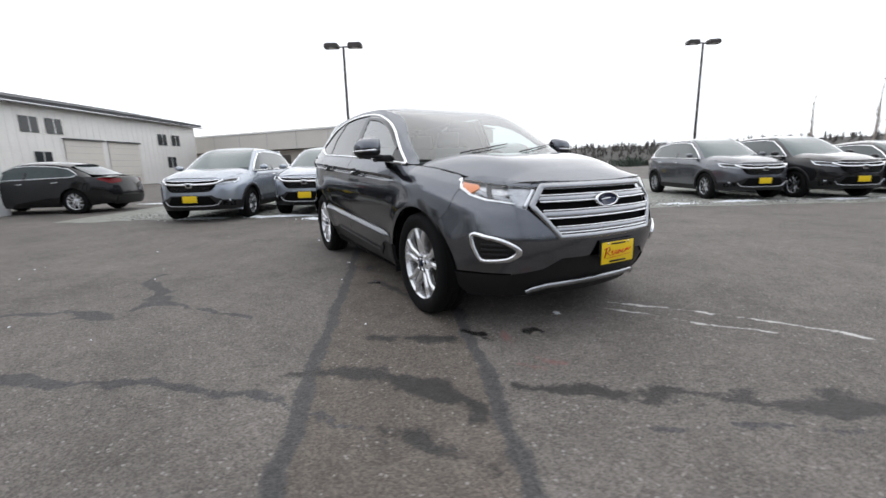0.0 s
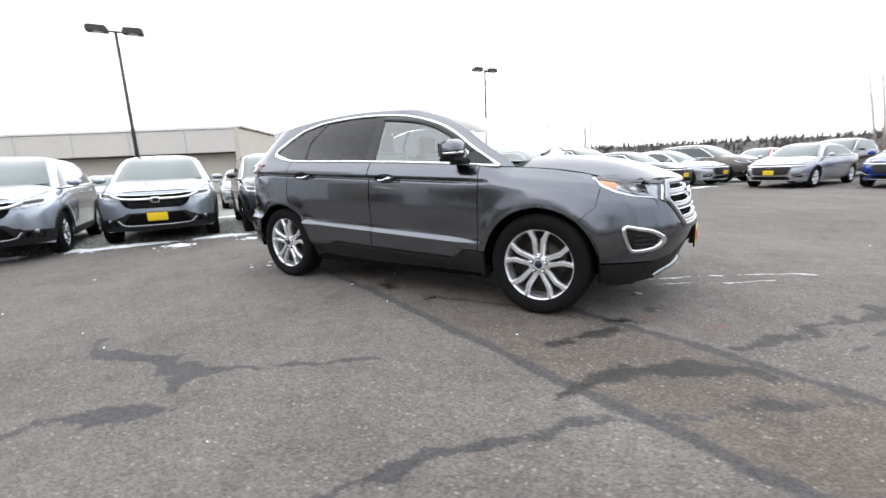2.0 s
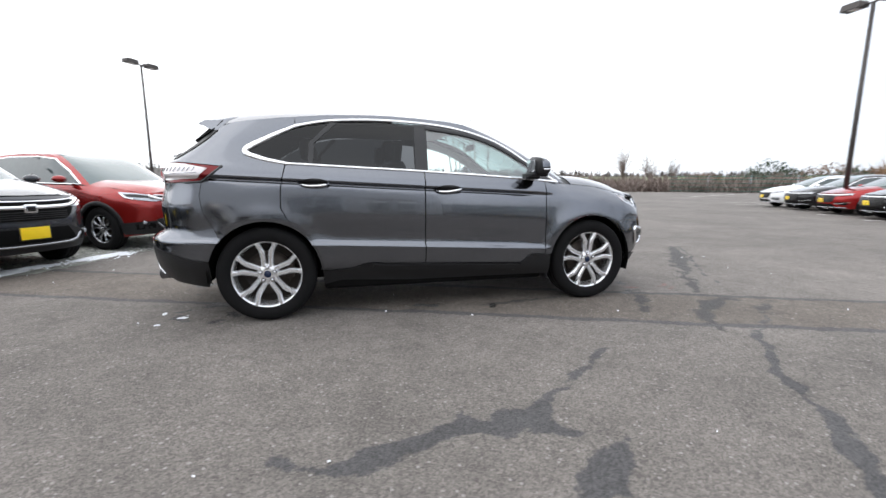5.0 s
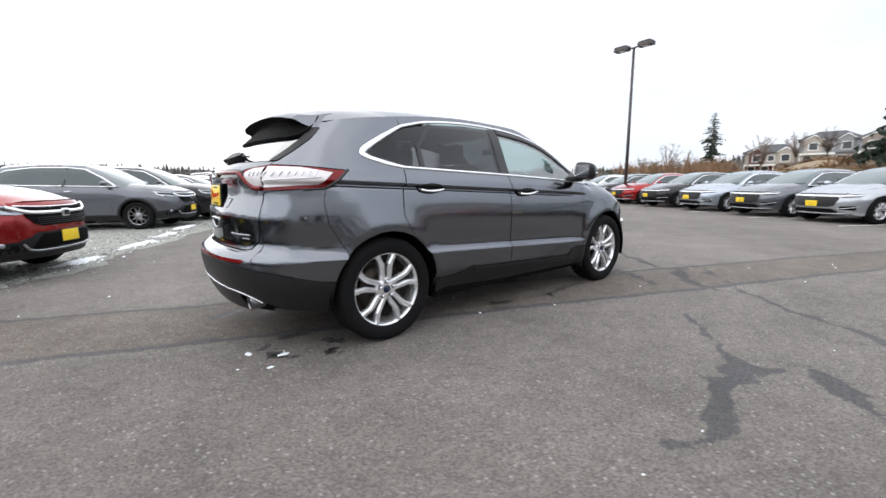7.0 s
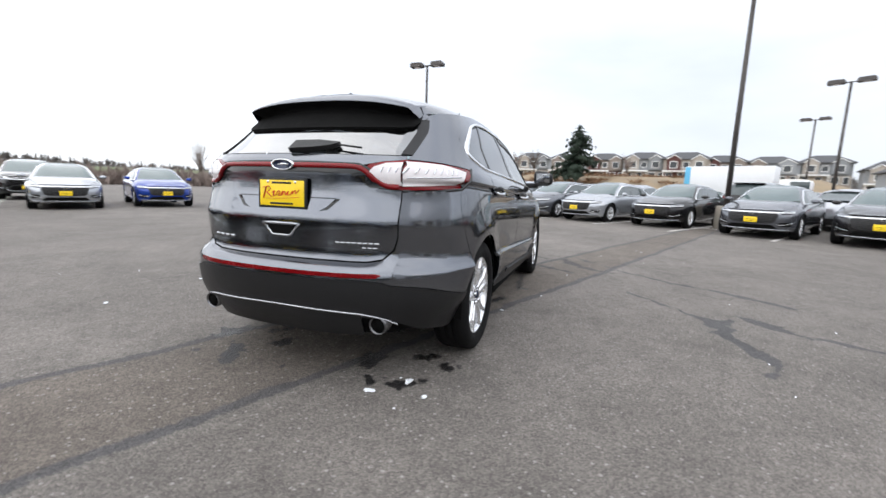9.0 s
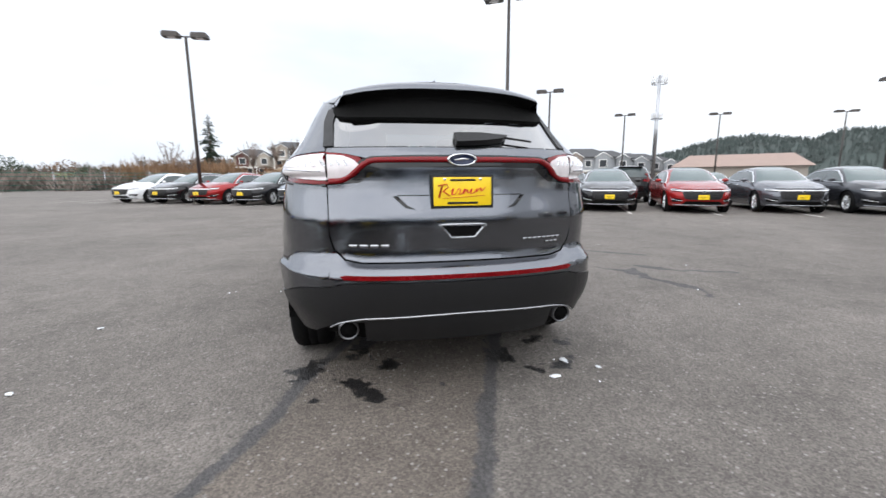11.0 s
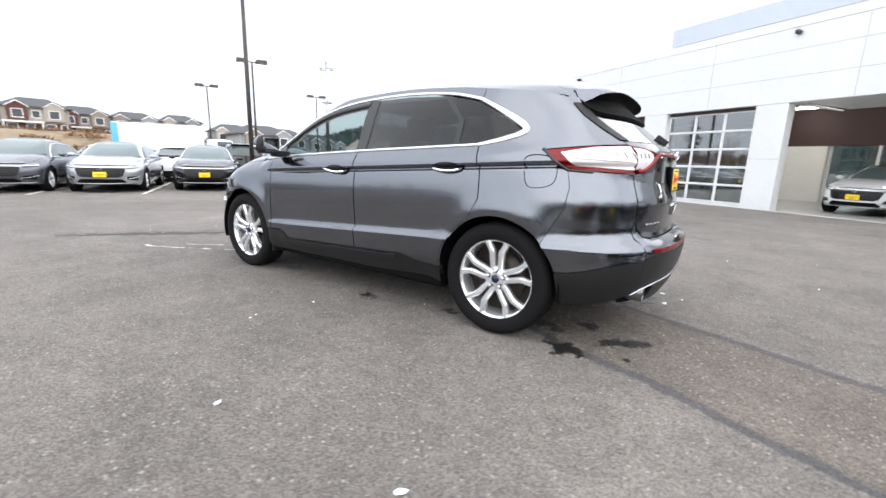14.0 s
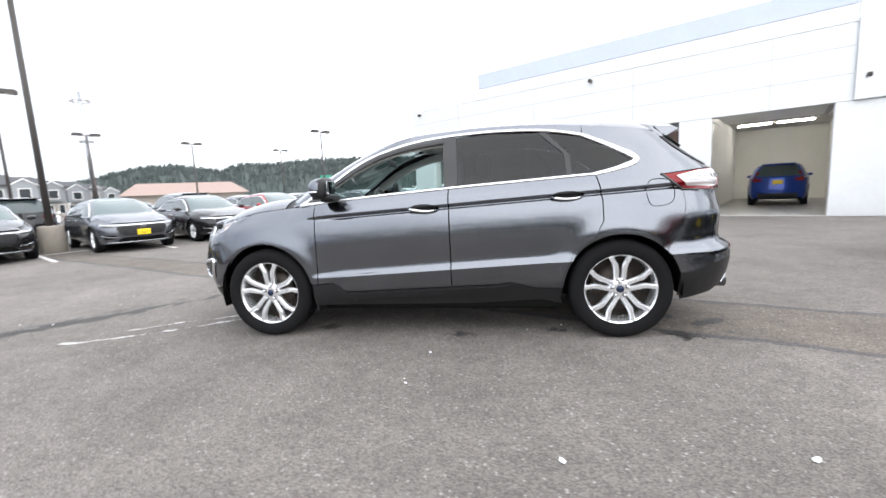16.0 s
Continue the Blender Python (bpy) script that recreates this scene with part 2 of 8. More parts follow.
stone_ramp.color_ramp.elements[0].color, stone_ramp.color_ramp.elements[1].color = (0.10, 0.10, 0.095, 1), (0.50, 0.50, 0.48, 1)
stone_links.new(stone_geo.outputs["Random Per Island"], stone_ramp.inputs["Fac"])
stone_links.new(stone_ramp.outputs["Color"], stone_nodes["Principled BSDF"].inputs["Base Color"])
M_GREY = car_paint("dark_grey_paint", (0.148, 0.157, 0.177), 1.0, 0.168)
M_TRIM = material("black_satin_plastic", (0.012, 0.012, 0.013), 0.48, 0, 0.12, 20.0, 0.15, 300.0, spec=0.3)
M_CLAD = material("grey_black_cladding_plastic", (0.015, 0.015, 0.016), 0.38, 0, 0.10, 20.0, 0.12, 300.0, spec=0.30)
M_GLOSS = material("black_gloss_trim", (0.010, 0.010, 0.011), 0.08, 0, 0.05, 5.0)
M_DARK = material("dark_void", (0.004, 0.004, 0.004), 0.9, 0, 0.2, 10.0, spec=0.1)
M_CHROME = material("chrome", (0.83, 0.84, 0.86), 0.07, 1.0, 0.03, 4.0)
M_MIRROR = material("tinted_mirror_glass", (0.40, 0.41, 0.43), 0.03, 1.0, 0.02, 4.0)
M_SATIN = material("satin_silver", (0.38, 0.39, 0.41), 0.24, 1.0, 0.05, 6.0)
M_STEEL = material("dull_exhaust_steel", (0.20, 0.20, 0.21), 0.34, 1.0, 0.1, 20.0)
M_RIM = material("polished_alloy", (0.82, 0.83, 0.85), 0.24, 0.78, 0.06, 8.0)
M_TYRE = material("tyre_rubber", (0.009, 0.009, 0.0095), 0.8, 0, 0.2, 12.0, 0.3, 120.0, spec=0.12)
M_DISC = material("brake_disc_iron", (0.055, 0.046, 0.040), 0.5, 0.8, 0.3, 18.0)
M_RUST = material("brake_shield", (0.022, 0.017, 0.013), 0.8, 0.2, 0.3, 14.0)
M_RED = material("red_lamp_lens", (0.17, 0.002, 0.005), 0.16, 0, 0.05, 6.0, coat=0.2, spec=0.25)
M_REFLECT = material("dark_red_reflector", (0.16, 0.002, 0.004), 0.25, 0, 0.3, 9.0, spec=0.25)
M_CLEAR = material("clear_lamp_lens", (0.72, 0.68, 0.69), 0.20, 0.0, 0.10, 30.0, coat=1.0)
M_LAMPIN = material("lamp_reflector", (0.58, 0.59, 0.61), 0.22, 0.85, 0.35, 22.0)
M_LENS = glass("lamp_lens", (0.95, 0.96, 0.97))
M_AMBER = material("amber_lamp", (0.85, 0.22, 0.03), 0.12, 0, 0.06, 9.0, coat=1.0)
M_YELLOW = material("yellow_plate", (0.86, 0.60, 0.01), 0.35, 0, 0.06, 20.0)
M_PLATERED = material("red_print", (0.62, 0.03, 0.015), 0.4)
M_BLUE = material("badge_blue", (0.010, 0.018, 0.05), 0.12, 0.2)
M_SEAT = material("grey_seat_leather", (0.45, 0.44, 0.42), 0.5, 0, 0.1, 12.0, 0.2, 120.0)
M_CABIN = material("dark_cabin_trim", (0.07, 0.07, 0.072), 0.6, 0, 0.15, 10.0)
M_GLASS = glass("clear_car_glass", (0.60, 0.76, 0.73), 0.19, 3.0)
M_PRIV = glass("privacy_glass", (0.085, 0.09, 0.095), 0.035, 3.2)
# privacy glass again, gloss raised to put the sky's sheen into the rear pane
M_REARPANE = glass("rear_glass_raised_sheen", (0.10, 0.105, 0.11), 0.24, 2.2)
M_SHIELD = glass("raked_windshield_glass", (0.50, 0.60, 0.60), 0.13, 3.3)


# ---- building tools ----
def link_mesh(name, bm, mat, parent=None, label="", smooth=True):
    me = bpy.data.meshes.new(name)
    bm.to_mesh(me)
    bm.free()
    if smooth:
        for p in me.polygons:
            p.use_smooth = True
    for m in (mat if isinstance(mat, (list, tuple)) else (mat,)):
        me.materials.append(m)
    ob = new(name, me)
    if parent is not None:
        ob.parent = parent
    if label:
        ob["label"] = label
    return ob


def part(name, bm, mat, parent, label="", smooth=True):
    """One mesh object under a thing or a part."""
    return link_mesh(name, bm, mat, parent, label, smooth)


def box_bm(cx, cy, cz, sx, sy, sz, bevel=0.0, bm=None, rot=None, segs=2):
    own = bm is None
    bm = bm or bmesh.new()
    made = bmesh.ops.create_cube(bm, size=1.0)["verts"]
    bmesh.ops.scale(bm, vec=(sx, sy, sz), verts=made)
    if bevel and own:
        bmesh.ops.bevel(bm, geom=bm.edges[:], offset=bevel, segments=segs, affect="EDGES", profile=0.6)
        made = bm.verts[:]
    if rot is not None:
        bmesh.ops.rotate(bm, matrix=rot, verts=made)
    bmesh.ops.translate(bm, vec=(cx, cy, cz), verts=made)
    return bm


def tube_bm(points, radius, sides=8, bm=None, closed=False, flat=1.0):
    """A round bar along points; radius may be a list; flat squeezes it along the second axis."""
    bm = bm or bmesh.new()
    pts = [Vector(p) for p in points]
    rings, n = [], len(pts)
    for i, p in enumerate(pts):
        a = pts[(i - 1) % n] if closed or i else p
        b = pts[(i + 1) % n] if closed or i < n - 1 else p
        d = (b - a).normalized()
        up = Vector((0, 0, 1)) if abs(d.z) < 0.93 else Vector((1, 0, 0))
        e1 = d.cross(up).normalized()
        e2 = d.cross(e1)
        r = radius[i] if isinstance(radius, (list, tuple)) else radius
        rings.append([bm.verts.new(p + e1 * math.cos(2 * math.pi * k / sides) * r + e2 * math.sin(2 * math.pi * k / sides) * r * flat) for k in range(sides)])
    for i in range(n if closed else n - 1):
        r0, r1 = rings[i], rings[(i + 1) % n]
        for k in range(sides):
            bm.faces.new((r0[k], r0[(k + 1) % sides], r1[(k + 1) % sides], r1[k]))
    if not closed:
        bm.faces.new(rings[0][::-1])
        bm.faces.new(rings[-1])
    bmesh.ops.recalc_face_normals(bm, faces=bm.faces[:])
    return bm


def lathe_bm(profile, segs=48, bm=None, center=(0, 0, 0)):
    """Turns (radius, y) pairs about the y axis through center."""
    bm = bm or bmesh.new()
    cx, cy, cz = center
    rings = []
    for r, y in profile:
        rings.append([bm.verts.new((cx + r * math.cos(2 * math.pi * k / segs), cy + y, cz + r * math.sin(2 * math.pi * k / segs))) for k in range(segs)])
    for a, b in zip(rings, rings[1:]):
        for k in range(segs):
            bm.faces.new((a[k], a[(k + 1) % segs], b[(k + 1) % segs], b[k]))
    return bm


def curve_of(pairs):
    """A smooth function through (t, value) pairs."""
    ts, vs = np.array([p[0] for p in pairs], float), np.array([p[1] for p in pairs], float)
    d = np.diff(vs) / np.diff(ts)
    m = np.zeros(len(ts))
    m[0], m[-1] = d[0], d[-1]
    for i in range(1, len(ts) - 1):
        if d[i - 1] * d[i] > 0:
            m[i] = 2 * d[i - 1] * d[i] / (d[i - 1] + d[i])

    def f(t):
        t = min(max(t, ts[0]), ts[-1])
        i = min(int(np.searchsorted(ts, t, "right")) - 1, len(ts) - 2)
        h = ts[i + 1] - ts[i]
        u = (t - ts[i]) / h
        return float((2 * u**3 - 3 * u**2 + 1) * vs[i] + (u**3 - 2 * u**2 + u) * h * m[i] + (-2 * u**3 + 3 * u**2) * vs[i + 1] + (u**3 - u**2) * h * m[i + 1])

    return f


def clamp(v, a, b):
    return min(max(v, a), b)


class CarShape:
    """The outer surface of a car, front towards +x: charts from two flat coordinates to the surface."""

    def __init__(s, width, front, rear, shield, roof, rail, hood, hood_edge, tilt=0.05, nf=4.0, nr=6.2, nu=8.0, xcf=0.9, xcr=-0.5, xcu=0.0, wheels=(1.4245, -1.4245), wheel_z=0.376, arch=0.42, flare=0.016, roll=0.10):
        s.W, s.xf, s.xr, s.xu = curve_of(width), curve_of(front), curve_of(rear), curve_of(shield)
        s.zr, s.rail, s.zh, s.he = curve_of(roof), curve_of(rail), curve_of(hood), curve_of(hood_edge)
        s.tilt, s.nf, s.nr, s.nu, s.xcf, s.xcr, s.xcu = tilt, nf, nr, nu, xcf, xcr, xcu
        s.wheels, s.wheel_z, s.arch, s.flare, s.roll = wheels, wheel_z, arch, flare, roll
        s.creases, s.plain = (), None
        s.corner, s.haunch = s.xr, 0.0

    def w(s, x, z):
        q = z + s.tilt * clamp(x, -1.8, 1.2)
        w = s.W(q)
        if s.plain is not None and x > 0.72:
            w += (s.plain(q) - w) * clamp((x - 0.72) / 0.33, 0, 1)
        if s.haunch:
            w += s.haunch * math.exp(-(((x + 1.65) / 0.40) ** 2) - ((z - 0.78) / 0.24) ** 2)
            w += 0.030 * clamp((-1.75 - x) / 0.2, 0, 1) * clamp((0.62 - z) / 0.2, 0, 1)
        return w

    def side(s, x, z, up=False):
        w = s.w(x, z)
        q = 0.0
        if x < s.xcr:
            q = ((s.xcr - x) / max(0.05, s.xcr - s.corner(z))) ** s.nr
        elif up and x > s.xcu:
            q = ((x - s.xcu) / max(0.05, s.xu(z) - s.xcu)) ** s.nu
        elif not up and x > s.xcf:
            q = ((x - s.xcf) / max(0.05, s.xf(z) - s.xcf)) ** s.nf
        y = w * max(0.0, 1 - q) ** (1 / 2.4)
        if not up:
            if x > 0.8:
                k = clamp(1 - (s.he(x) - z) / 0.16, 0, 1) * clamp((x - 0.8) / 0.4, 0, 1)
                y -= s.roll * k * k
            for cx in s.wheels:
                r = math.hypot(x - cx, z - s.wheel_z)
                y += s.flare * math.exp(-(((r - s.arch - 0.02) / 0.085) ** 2))
        return y

    def S(s, x, z):
        return Vector((x, s.side(x, z), z))

    def SU(s, x, z):
        return Vector((x, s.side(x, z, True), z))

    def R(s, y, z):
        k = max(0.0, 1 - (abs(y) / s.w(-2, z)) ** 2.4)
        f = clamp((abs(y) - 0.48) / 0.16, 0, 1)
        xr = s.xr(z) + (s.corner(z) - s.xr(z)) * f * f * (3 - 2 * f)
        return Vector((s.xcr - (s.xcr - xr) * k ** (1 / s.nr), y, z))

    def F(s, y, z):
        k = max(0.0, 1 - (abs(y) / s.w(2, z)) ** 2.4)
        return Vector((s.xcf + (s.xf(z) - s.xcf) * k ** (1 / s.nf), y, z))

    def U(s, y, z):
        k = max(0.0, 1 - (abs(y) / s.w(0.6, z)) ** 2.4)
        return Vector((s.xcu + (s.xu(z) - s.xcu) * k ** (1 / s.nu), y, z))

    def top(s, x, y):
        e = s.side(x, s.rail(x), True)
        k = clamp(abs(y) / max(e, 0.05), 0, 1.1)
        return Vector((x, y, s.zr(x) + (s.rail(x) - s.zr(x)) * k**3.2))

    def bonnet(s, x, y):
        e = s.side(min(x, 2.0), s.he(x))
        k = clamp(abs(y) / max(e, 0.05), 0, 1.1)
        z = s.zh(x) + (s.he(x) - s.zh(x)) * k ** (5.5 - 2.0 * clamp((x - 1.25) / 0.7, 0, 1))
        return Vector((x, y, z + 0.007 * math.exp(-(((k - 0.62) / 0.15) ** 2)) * clamp((2.15 - x) * 2, 0, 1)))

    def at(s, chart, a, b, off=0.0):
        f = {"S": s.S, "SU": s.SU, "R": s.R, "F": s.F, "U": s.U, "T": s.top, "H": s.bonnet}[chart]
        p = f(a, b)
        if off:
            e = 0.004
            n = (f(a + e, b) - f(a - e, b)).cross(f(a, b + e) - f(a, b - e))
            if n.length < 1e-12:
                return p
            n.normalize()
            out = {"S": n.y, "SU": n.y, "R": -n.x, "F": n.x, "U": n.x + n.z, "T": n.z, "H": n.z}[chart]
            p = p + n * (off if out > 0 else -off)
        return p


def dense(poly, step=0.03, closed=True):
    out = []
    for (a, b), (c, d) in zip(poly, poly[1:] + poly[:1] if closed else poly[1:]):
        k = max(1, int(math.hypot(c - a, d - b) / step))
        out += [(a + (c - a) * i / k, b + (d - b) * i / k) for i in range(k)]
    if not closed:
        out.append(poly[-1])
    return out


def smooth_line(points, step=0.03, closed=False):
    """A rounded line (centripetal through the points)."""
    pts = [Vector((a, b)) for a, b in points]
    n, out = len(pts), []
    for i in range(n if closed else n - 1):
        p1, p2 = pts[i], pts[(i + 1) % n]
        p0 = pts[(i - 1) % n] if closed or i else p1
        p3 = pts[(i + 2) % n] if closed or i < n - 2 else p2
        k = max(1, int((p2 - p1).length / step))
        for j in range(k):
            u = j / k
            q = 0.5 * ((2 * p1) + (p2 - p0) * u + (2 * p0 - 5 * p1 + 4 * p2 - p3) * u * u + (3 * p1 - p0 - 3 * p2 + p3) * u**3)
            out.append((q.x, q.y))
    if not closed:
        out.append(points[-1])
    return out


def sheet(shape, pieces, side=1, off=0.0, grid=0.05, thick=0.0):
    """A bmesh panel from pieces (chart, outline) laid on the shape's surface; side -1 mirrors it."""
    bm = bmesh.new()
    for chart, poly in pieces:
        b2 = bmesh.new()
        pts = []
        for q in dense(poly, grid):
            if not pts or math.hypot(q[0] - pts[-1][0], q[1] - pts[-1][1]) > 1e-4:
                pts.append(q)
        b2.faces.new([b2.verts.new((a, b, 0)) for a, b in pts])
        lean = shape.tilt if chart in ("S", "SU") else 0.0
        lines = [(k * grid, (1, 0, 0)) for k in range(int(math.floor(min(p[0] for p in pts) / grid)) + 1, int(math.ceil(max(p[0] for p in pts) / grid)))]
        slant = [b + lean * a for a, b in pts]
        lo, hi = min(slant), max(slant)
        levels = [k * grid for k in range(int(math.floor(lo / grid)) + 1, int(math.ceil(hi / grid)))]
        if lean:
            levels = [v for v in levels if all(abs(v - c) > grid * 0.3 for c in shape.creases)] + [c for c in shape.creases if lo < c < hi]
        lines += [(v, (lean, 1, 0)) for v in levels]
        for v, no in lines:
            co = (v, 0, 0) if no[0] == 1 else (0, v, 0)
            bmesh.ops.bisect_plane(b2, geom=b2.verts[:] + b2.edges[:] + b2.faces[:], dist=1e-5, plane_co=co, plane_no=no)
        bmesh.ops.triangulate(b2, faces=[f for f in b2.faces if len(f.verts) > 4])
        for v in b2.verts:
            v.co = shape.at(chart, v.co.x, v.co.y, off)
        b2.normal_update()
        n = Vector((0, 0, 0))
        for f in b2.faces:
            n += f.normal * f.calc_area()
        want = {"S": (0, 1, 0), "SU": (0, 1, 0), "R": (-1, 0, 0), "F": (1, 0, 0), "U": (1, 0, 1), "T": (0, 0, 1), "H": (0, 0, 1)}[chart]
        if n.dot(Vector(want)) < 0:
            bmesh.ops.reverse_faces(b2, faces=b2.faces[:])
        me = bpy.data.meshes.new("piece")
        b2.to_mesh(me)
        b2.free()
        bm.from_mesh(me)
        bpy.data.meshes.remove(me)
    bmesh.ops.remove_doubles(bm, verts=bm.verts[:], dist=0.0015)
    if thick:
        bm.normal_update()
        edges = [e for e in bm.edges if e.is_boundary]
        for e in edges:
            e.smooth = False
        made = bmesh.ops.extrude_edge_only(bm, edges=edges)["geom"]
        normals = {}
        for v in bm.verts:
            normals[v] = v.normal.copy()
        for g in made:
            if isinstance(g, bmesh.types.BMVert):
                src = [e.other_vert(g) for e in g.link_edges if e.other_vert(g) not in made]
                nn = src[0].normal if src else g.normal
                base = normals.get(src[0], nn) if src else nn
                g.co = g.co - base * thick
    if side < 0:
        bmesh.ops.scale(bm, vec=(1, -1, 1), verts=bm.verts[:])
        bmesh.ops.reverse_faces(bm, faces=bm.faces[:])
    return bm


def ribbon(shape, chart, line, width, off=0.004, side=1, closed=False, height=0.006):
    """A raised trim strip along a line of a chart; width may be a list."""
    bm = bmesh.new()
    n, rows = len(line), []
    for i, (a, b) in enumerate(line):
        p0 = line[(i - 1) % n] if closed or i else line[i]
        p1 = line[(i + 1) % n] if closed or i < n - 1 else line[i]
        d = Vector((p1[0] - p0[0], p1[1] - p0[1]))
        d = d.normalized() if d.length > 1e-9 else Vector((1, 0))
        nn = Vector((-d.y, d.x))
        w = (width[i] if isinstance(width, (list, tuple)) else width) / 2
        row = []
        for k, h in ((-1, -0.004), (-0.85, height * 0.8), (0, height), (0.85, height * 0.8), (1, -0.004)):
            row.append(bm.verts.new(shape.at(chart, a + nn.x * w * k, b + nn.y * w * k, off + h)))
        rows.append(row)
    for i in range(n if closed else n - 1):
        r0, r1 = rows[i], rows[(i + 1) % n]
        for k in range(4):
            bm.faces.new((r0[k], r0[k + 1], r1[k + 1], r1[k]))
    bmesh.ops.recalc_face_normals(bm, faces=bm.faces[:])
    bm.normal_update()
    if chart in ("S", "SU") and sum(f.normal.y for f in bm.faces) < 0 or chart in ("R",) and sum(f.normal.x for f in bm.faces) > 0 or chart in ("F", "U") and sum(f.normal.x for f in bm.faces) < 0:
        bmesh.ops.reverse_faces(bm, faces=bm.faces[:])
    if side < 0:
        bmesh.ops.scale(bm, vec=(1, -1, 1), verts=bm.verts[:])
        bmesh.ops.reverse_faces(bm, faces=bm.faces[:])
    return bm


def arc(cx, cz, r, a0, a1, n=16):
    return [(cx + r * math.cos(radians(a0 + (a1 - a0) * i / n)), cz + r * math.sin(radians(a0 + (a1 - a0) * i / n))) for i in range(n + 1)]


def along(points, n):
    """n + 1 evenly spaced points along a line of flat points."""
    d = [0.0]
    for a, b in zip(points, points[1:]):
        d.append(d[-1] + math.hypot(b[0] - a[0], b[1] - a[1]))
    return [(float(np.interp(d[-1] * i / n, d, [p[0] for p in points])), float(np.interp(d[-1] * i / n, d, [p[1] for p in points]))) for i in range(n + 1)]


def loft(shape, chart, line_a, line_b, n=40, m=5, off=0.0, side=1, thick=0.015):
    """A panel between two lines of a chart, with an inner rim."""
    bm = bmesh.new()
    rows = []
    for p, q in zip(along(line_a, n), along(line_b, n)):
        rows.append([bm.verts.new(shape.at(chart, p[0] + (q[0] - p[0]) * k / m, p[1] + (q[1] - p[1]) * k / m, off)) for k in range(m + 1)])
    for a, b in zip(rows, rows[1:]):
        for k in range(m):
            bm.faces.new((a[k], a[k + 1], b[k + 1], b[k]))
    for e in bm.edges:
        if e.is_boundary:
            e.smooth = False
    for k in (0, m):
        low = [bm.verts.new((r[k].co.x, r[k].co.y - thick, r[k].co.z)) for r in rows]
        for i in range(n):
            bm.faces.new((rows[i][k], rows[i + 1][k], low[i + 1], low[i]))
    bmesh.ops.recalc_face_normals(bm, faces=bm.faces[:])
    bm.normal_update()
    if sum(f.normal.y * f.calc_area() for f in bm.faces) < 0:
        bmesh.ops.reverse_faces(bm, faces=bm.faces[:])
    if side < 0:
        bmesh.ops.scale(bm, vec=(1, -1, 1), verts=bm.verts[:])
        bmesh.ops.reverse_faces(bm, faces=bm.faces[:])
    return bm


def crown(shape, pillar, x_back, cols=24, rows=26):
    """Roof and windshield that share one edge; pillar runs from the roof's front corner down to the cowl."""
    fs = [-1 + 2 * i / cols for i in range(cols + 1)]
    edge = lambda x: shape.side(x, shape.rail(x), True)
    x0, z0 = pillar[0]

    def solve(f):
        x = x0
        for _ in range(25):
            p = shape.top(x, f * edge(x))
            x = 0.5 * x + 0.5 * shape.U(p.y, p.z).x
        return x

    gap = x0 - solve(1.0)
    front = [solve(f) + gap * abs(f) ** 6 for f in fs]
    roof = bmesh.new()
    grid = []
    for f, xf in zip(fs, front):
        line = []
        for j in range(rows + 1):
            x = xf + (x_back(f) - xf) * j / rows
            line.append(roof.verts.new(shape.top(x, f * edge(x))))
        grid.append(line)
    for a, b in zip(grid, grid[1:]):
        for j in range(rows):
            roof.faces.new((a[j], a[j + 1], b[j + 1], b[j]))
    tops = [g[0].co.copy() for g in grid]
    pane = bmesh.new()
    line = along(pillar, 16)
    prev = None

    def pane_point(f, xe, ze, lift):
        ye = shape.side(xe, ze, True)
        base = xe - shape.U(ye * 0.9, ze).x
        return Vector((shape.U(f * ye * 0.9, ze + lift).x + base * abs(f) ** 5, f * ye, ze + lift))

    shift = [t - pane_point(f, x0, z0, t.z - z0) for f, t in zip(fs, tops)]
    for i, (xe, ze) in enumerate(line):
        r = 1 - i / 16
        row = [pane.verts.new(pane_point(f, xe, ze, (t.z - z0) * r) + sh * r * r) for f, t, sh in zip(fs, tops, shift)]
        if prev:
            for k in range(cols):
                pane.faces.new((prev[k], prev[k + 1], row[k + 1], row[k]))
        prev = row
    for b in (roof, pane):
        bmesh.ops.recalc_face_normals(b, faces=b.faces[:])
        b.normal_update()
        if sum(f.normal.z for f in b.faces) < 0:
            bmesh.ops.reverse_faces(b, faces=b.faces[:])
    return roof, pane


# ---- ground ----
# sealed cracks, damp stains, drip spots: lines or spots with their widths
CRACKS = (
    ([(0.85, -3.6), (1.13, -3.30), (1.40, -2.93), (1.60, -2.62), (1.92, -2.29), (2.11, -2.05), (2.33, -1.95)], [0.12, 0.10, 0.09, 0.11, 0.07, 0.05, 0.03]),
    ([(0.86, -2.03), (0.77, -2.09), (0.43, -2.37), (0.09, -2.60), (-0.10, -2.70), (-0.55, -2.74), (-0.99, -2.83), (-1.16, -2.74)], [0.10, 0.05, 0.05, 0.08, 0.20, 0.13, 0.19, 0.08]),
    ([(-0.06, -2.70), (0.13, -2.86), (0.28, -2.86)], [0.09, 0.05, 0.02]),
    ([(0.34, -2.94), (0.26, -3.00), (0.08, -3.12), (-0.07, -3.24), (-0.20, -3.50), (-0.4, -3.9)], [0.06, 0.14, 0.11, 0.14, 0.10, 0.08]),
)
FAR_CRACKS = (
    ([(2.35, -1.92), (2.6, -1.75), (2.8, -1.72)], [0.03, 0.02, 0.01]),
    ([(4.9, 1.62), (4.3, 0.8), (3.54, -0.12), (3.2, -0.7)], [0.04, 0.05, 0.05, 0.03]),
    ([(-2.6, -4.6), (-1.9, -4.9), (-1.0, -5.1)], [0.04, 0.05, 0.02]),
)
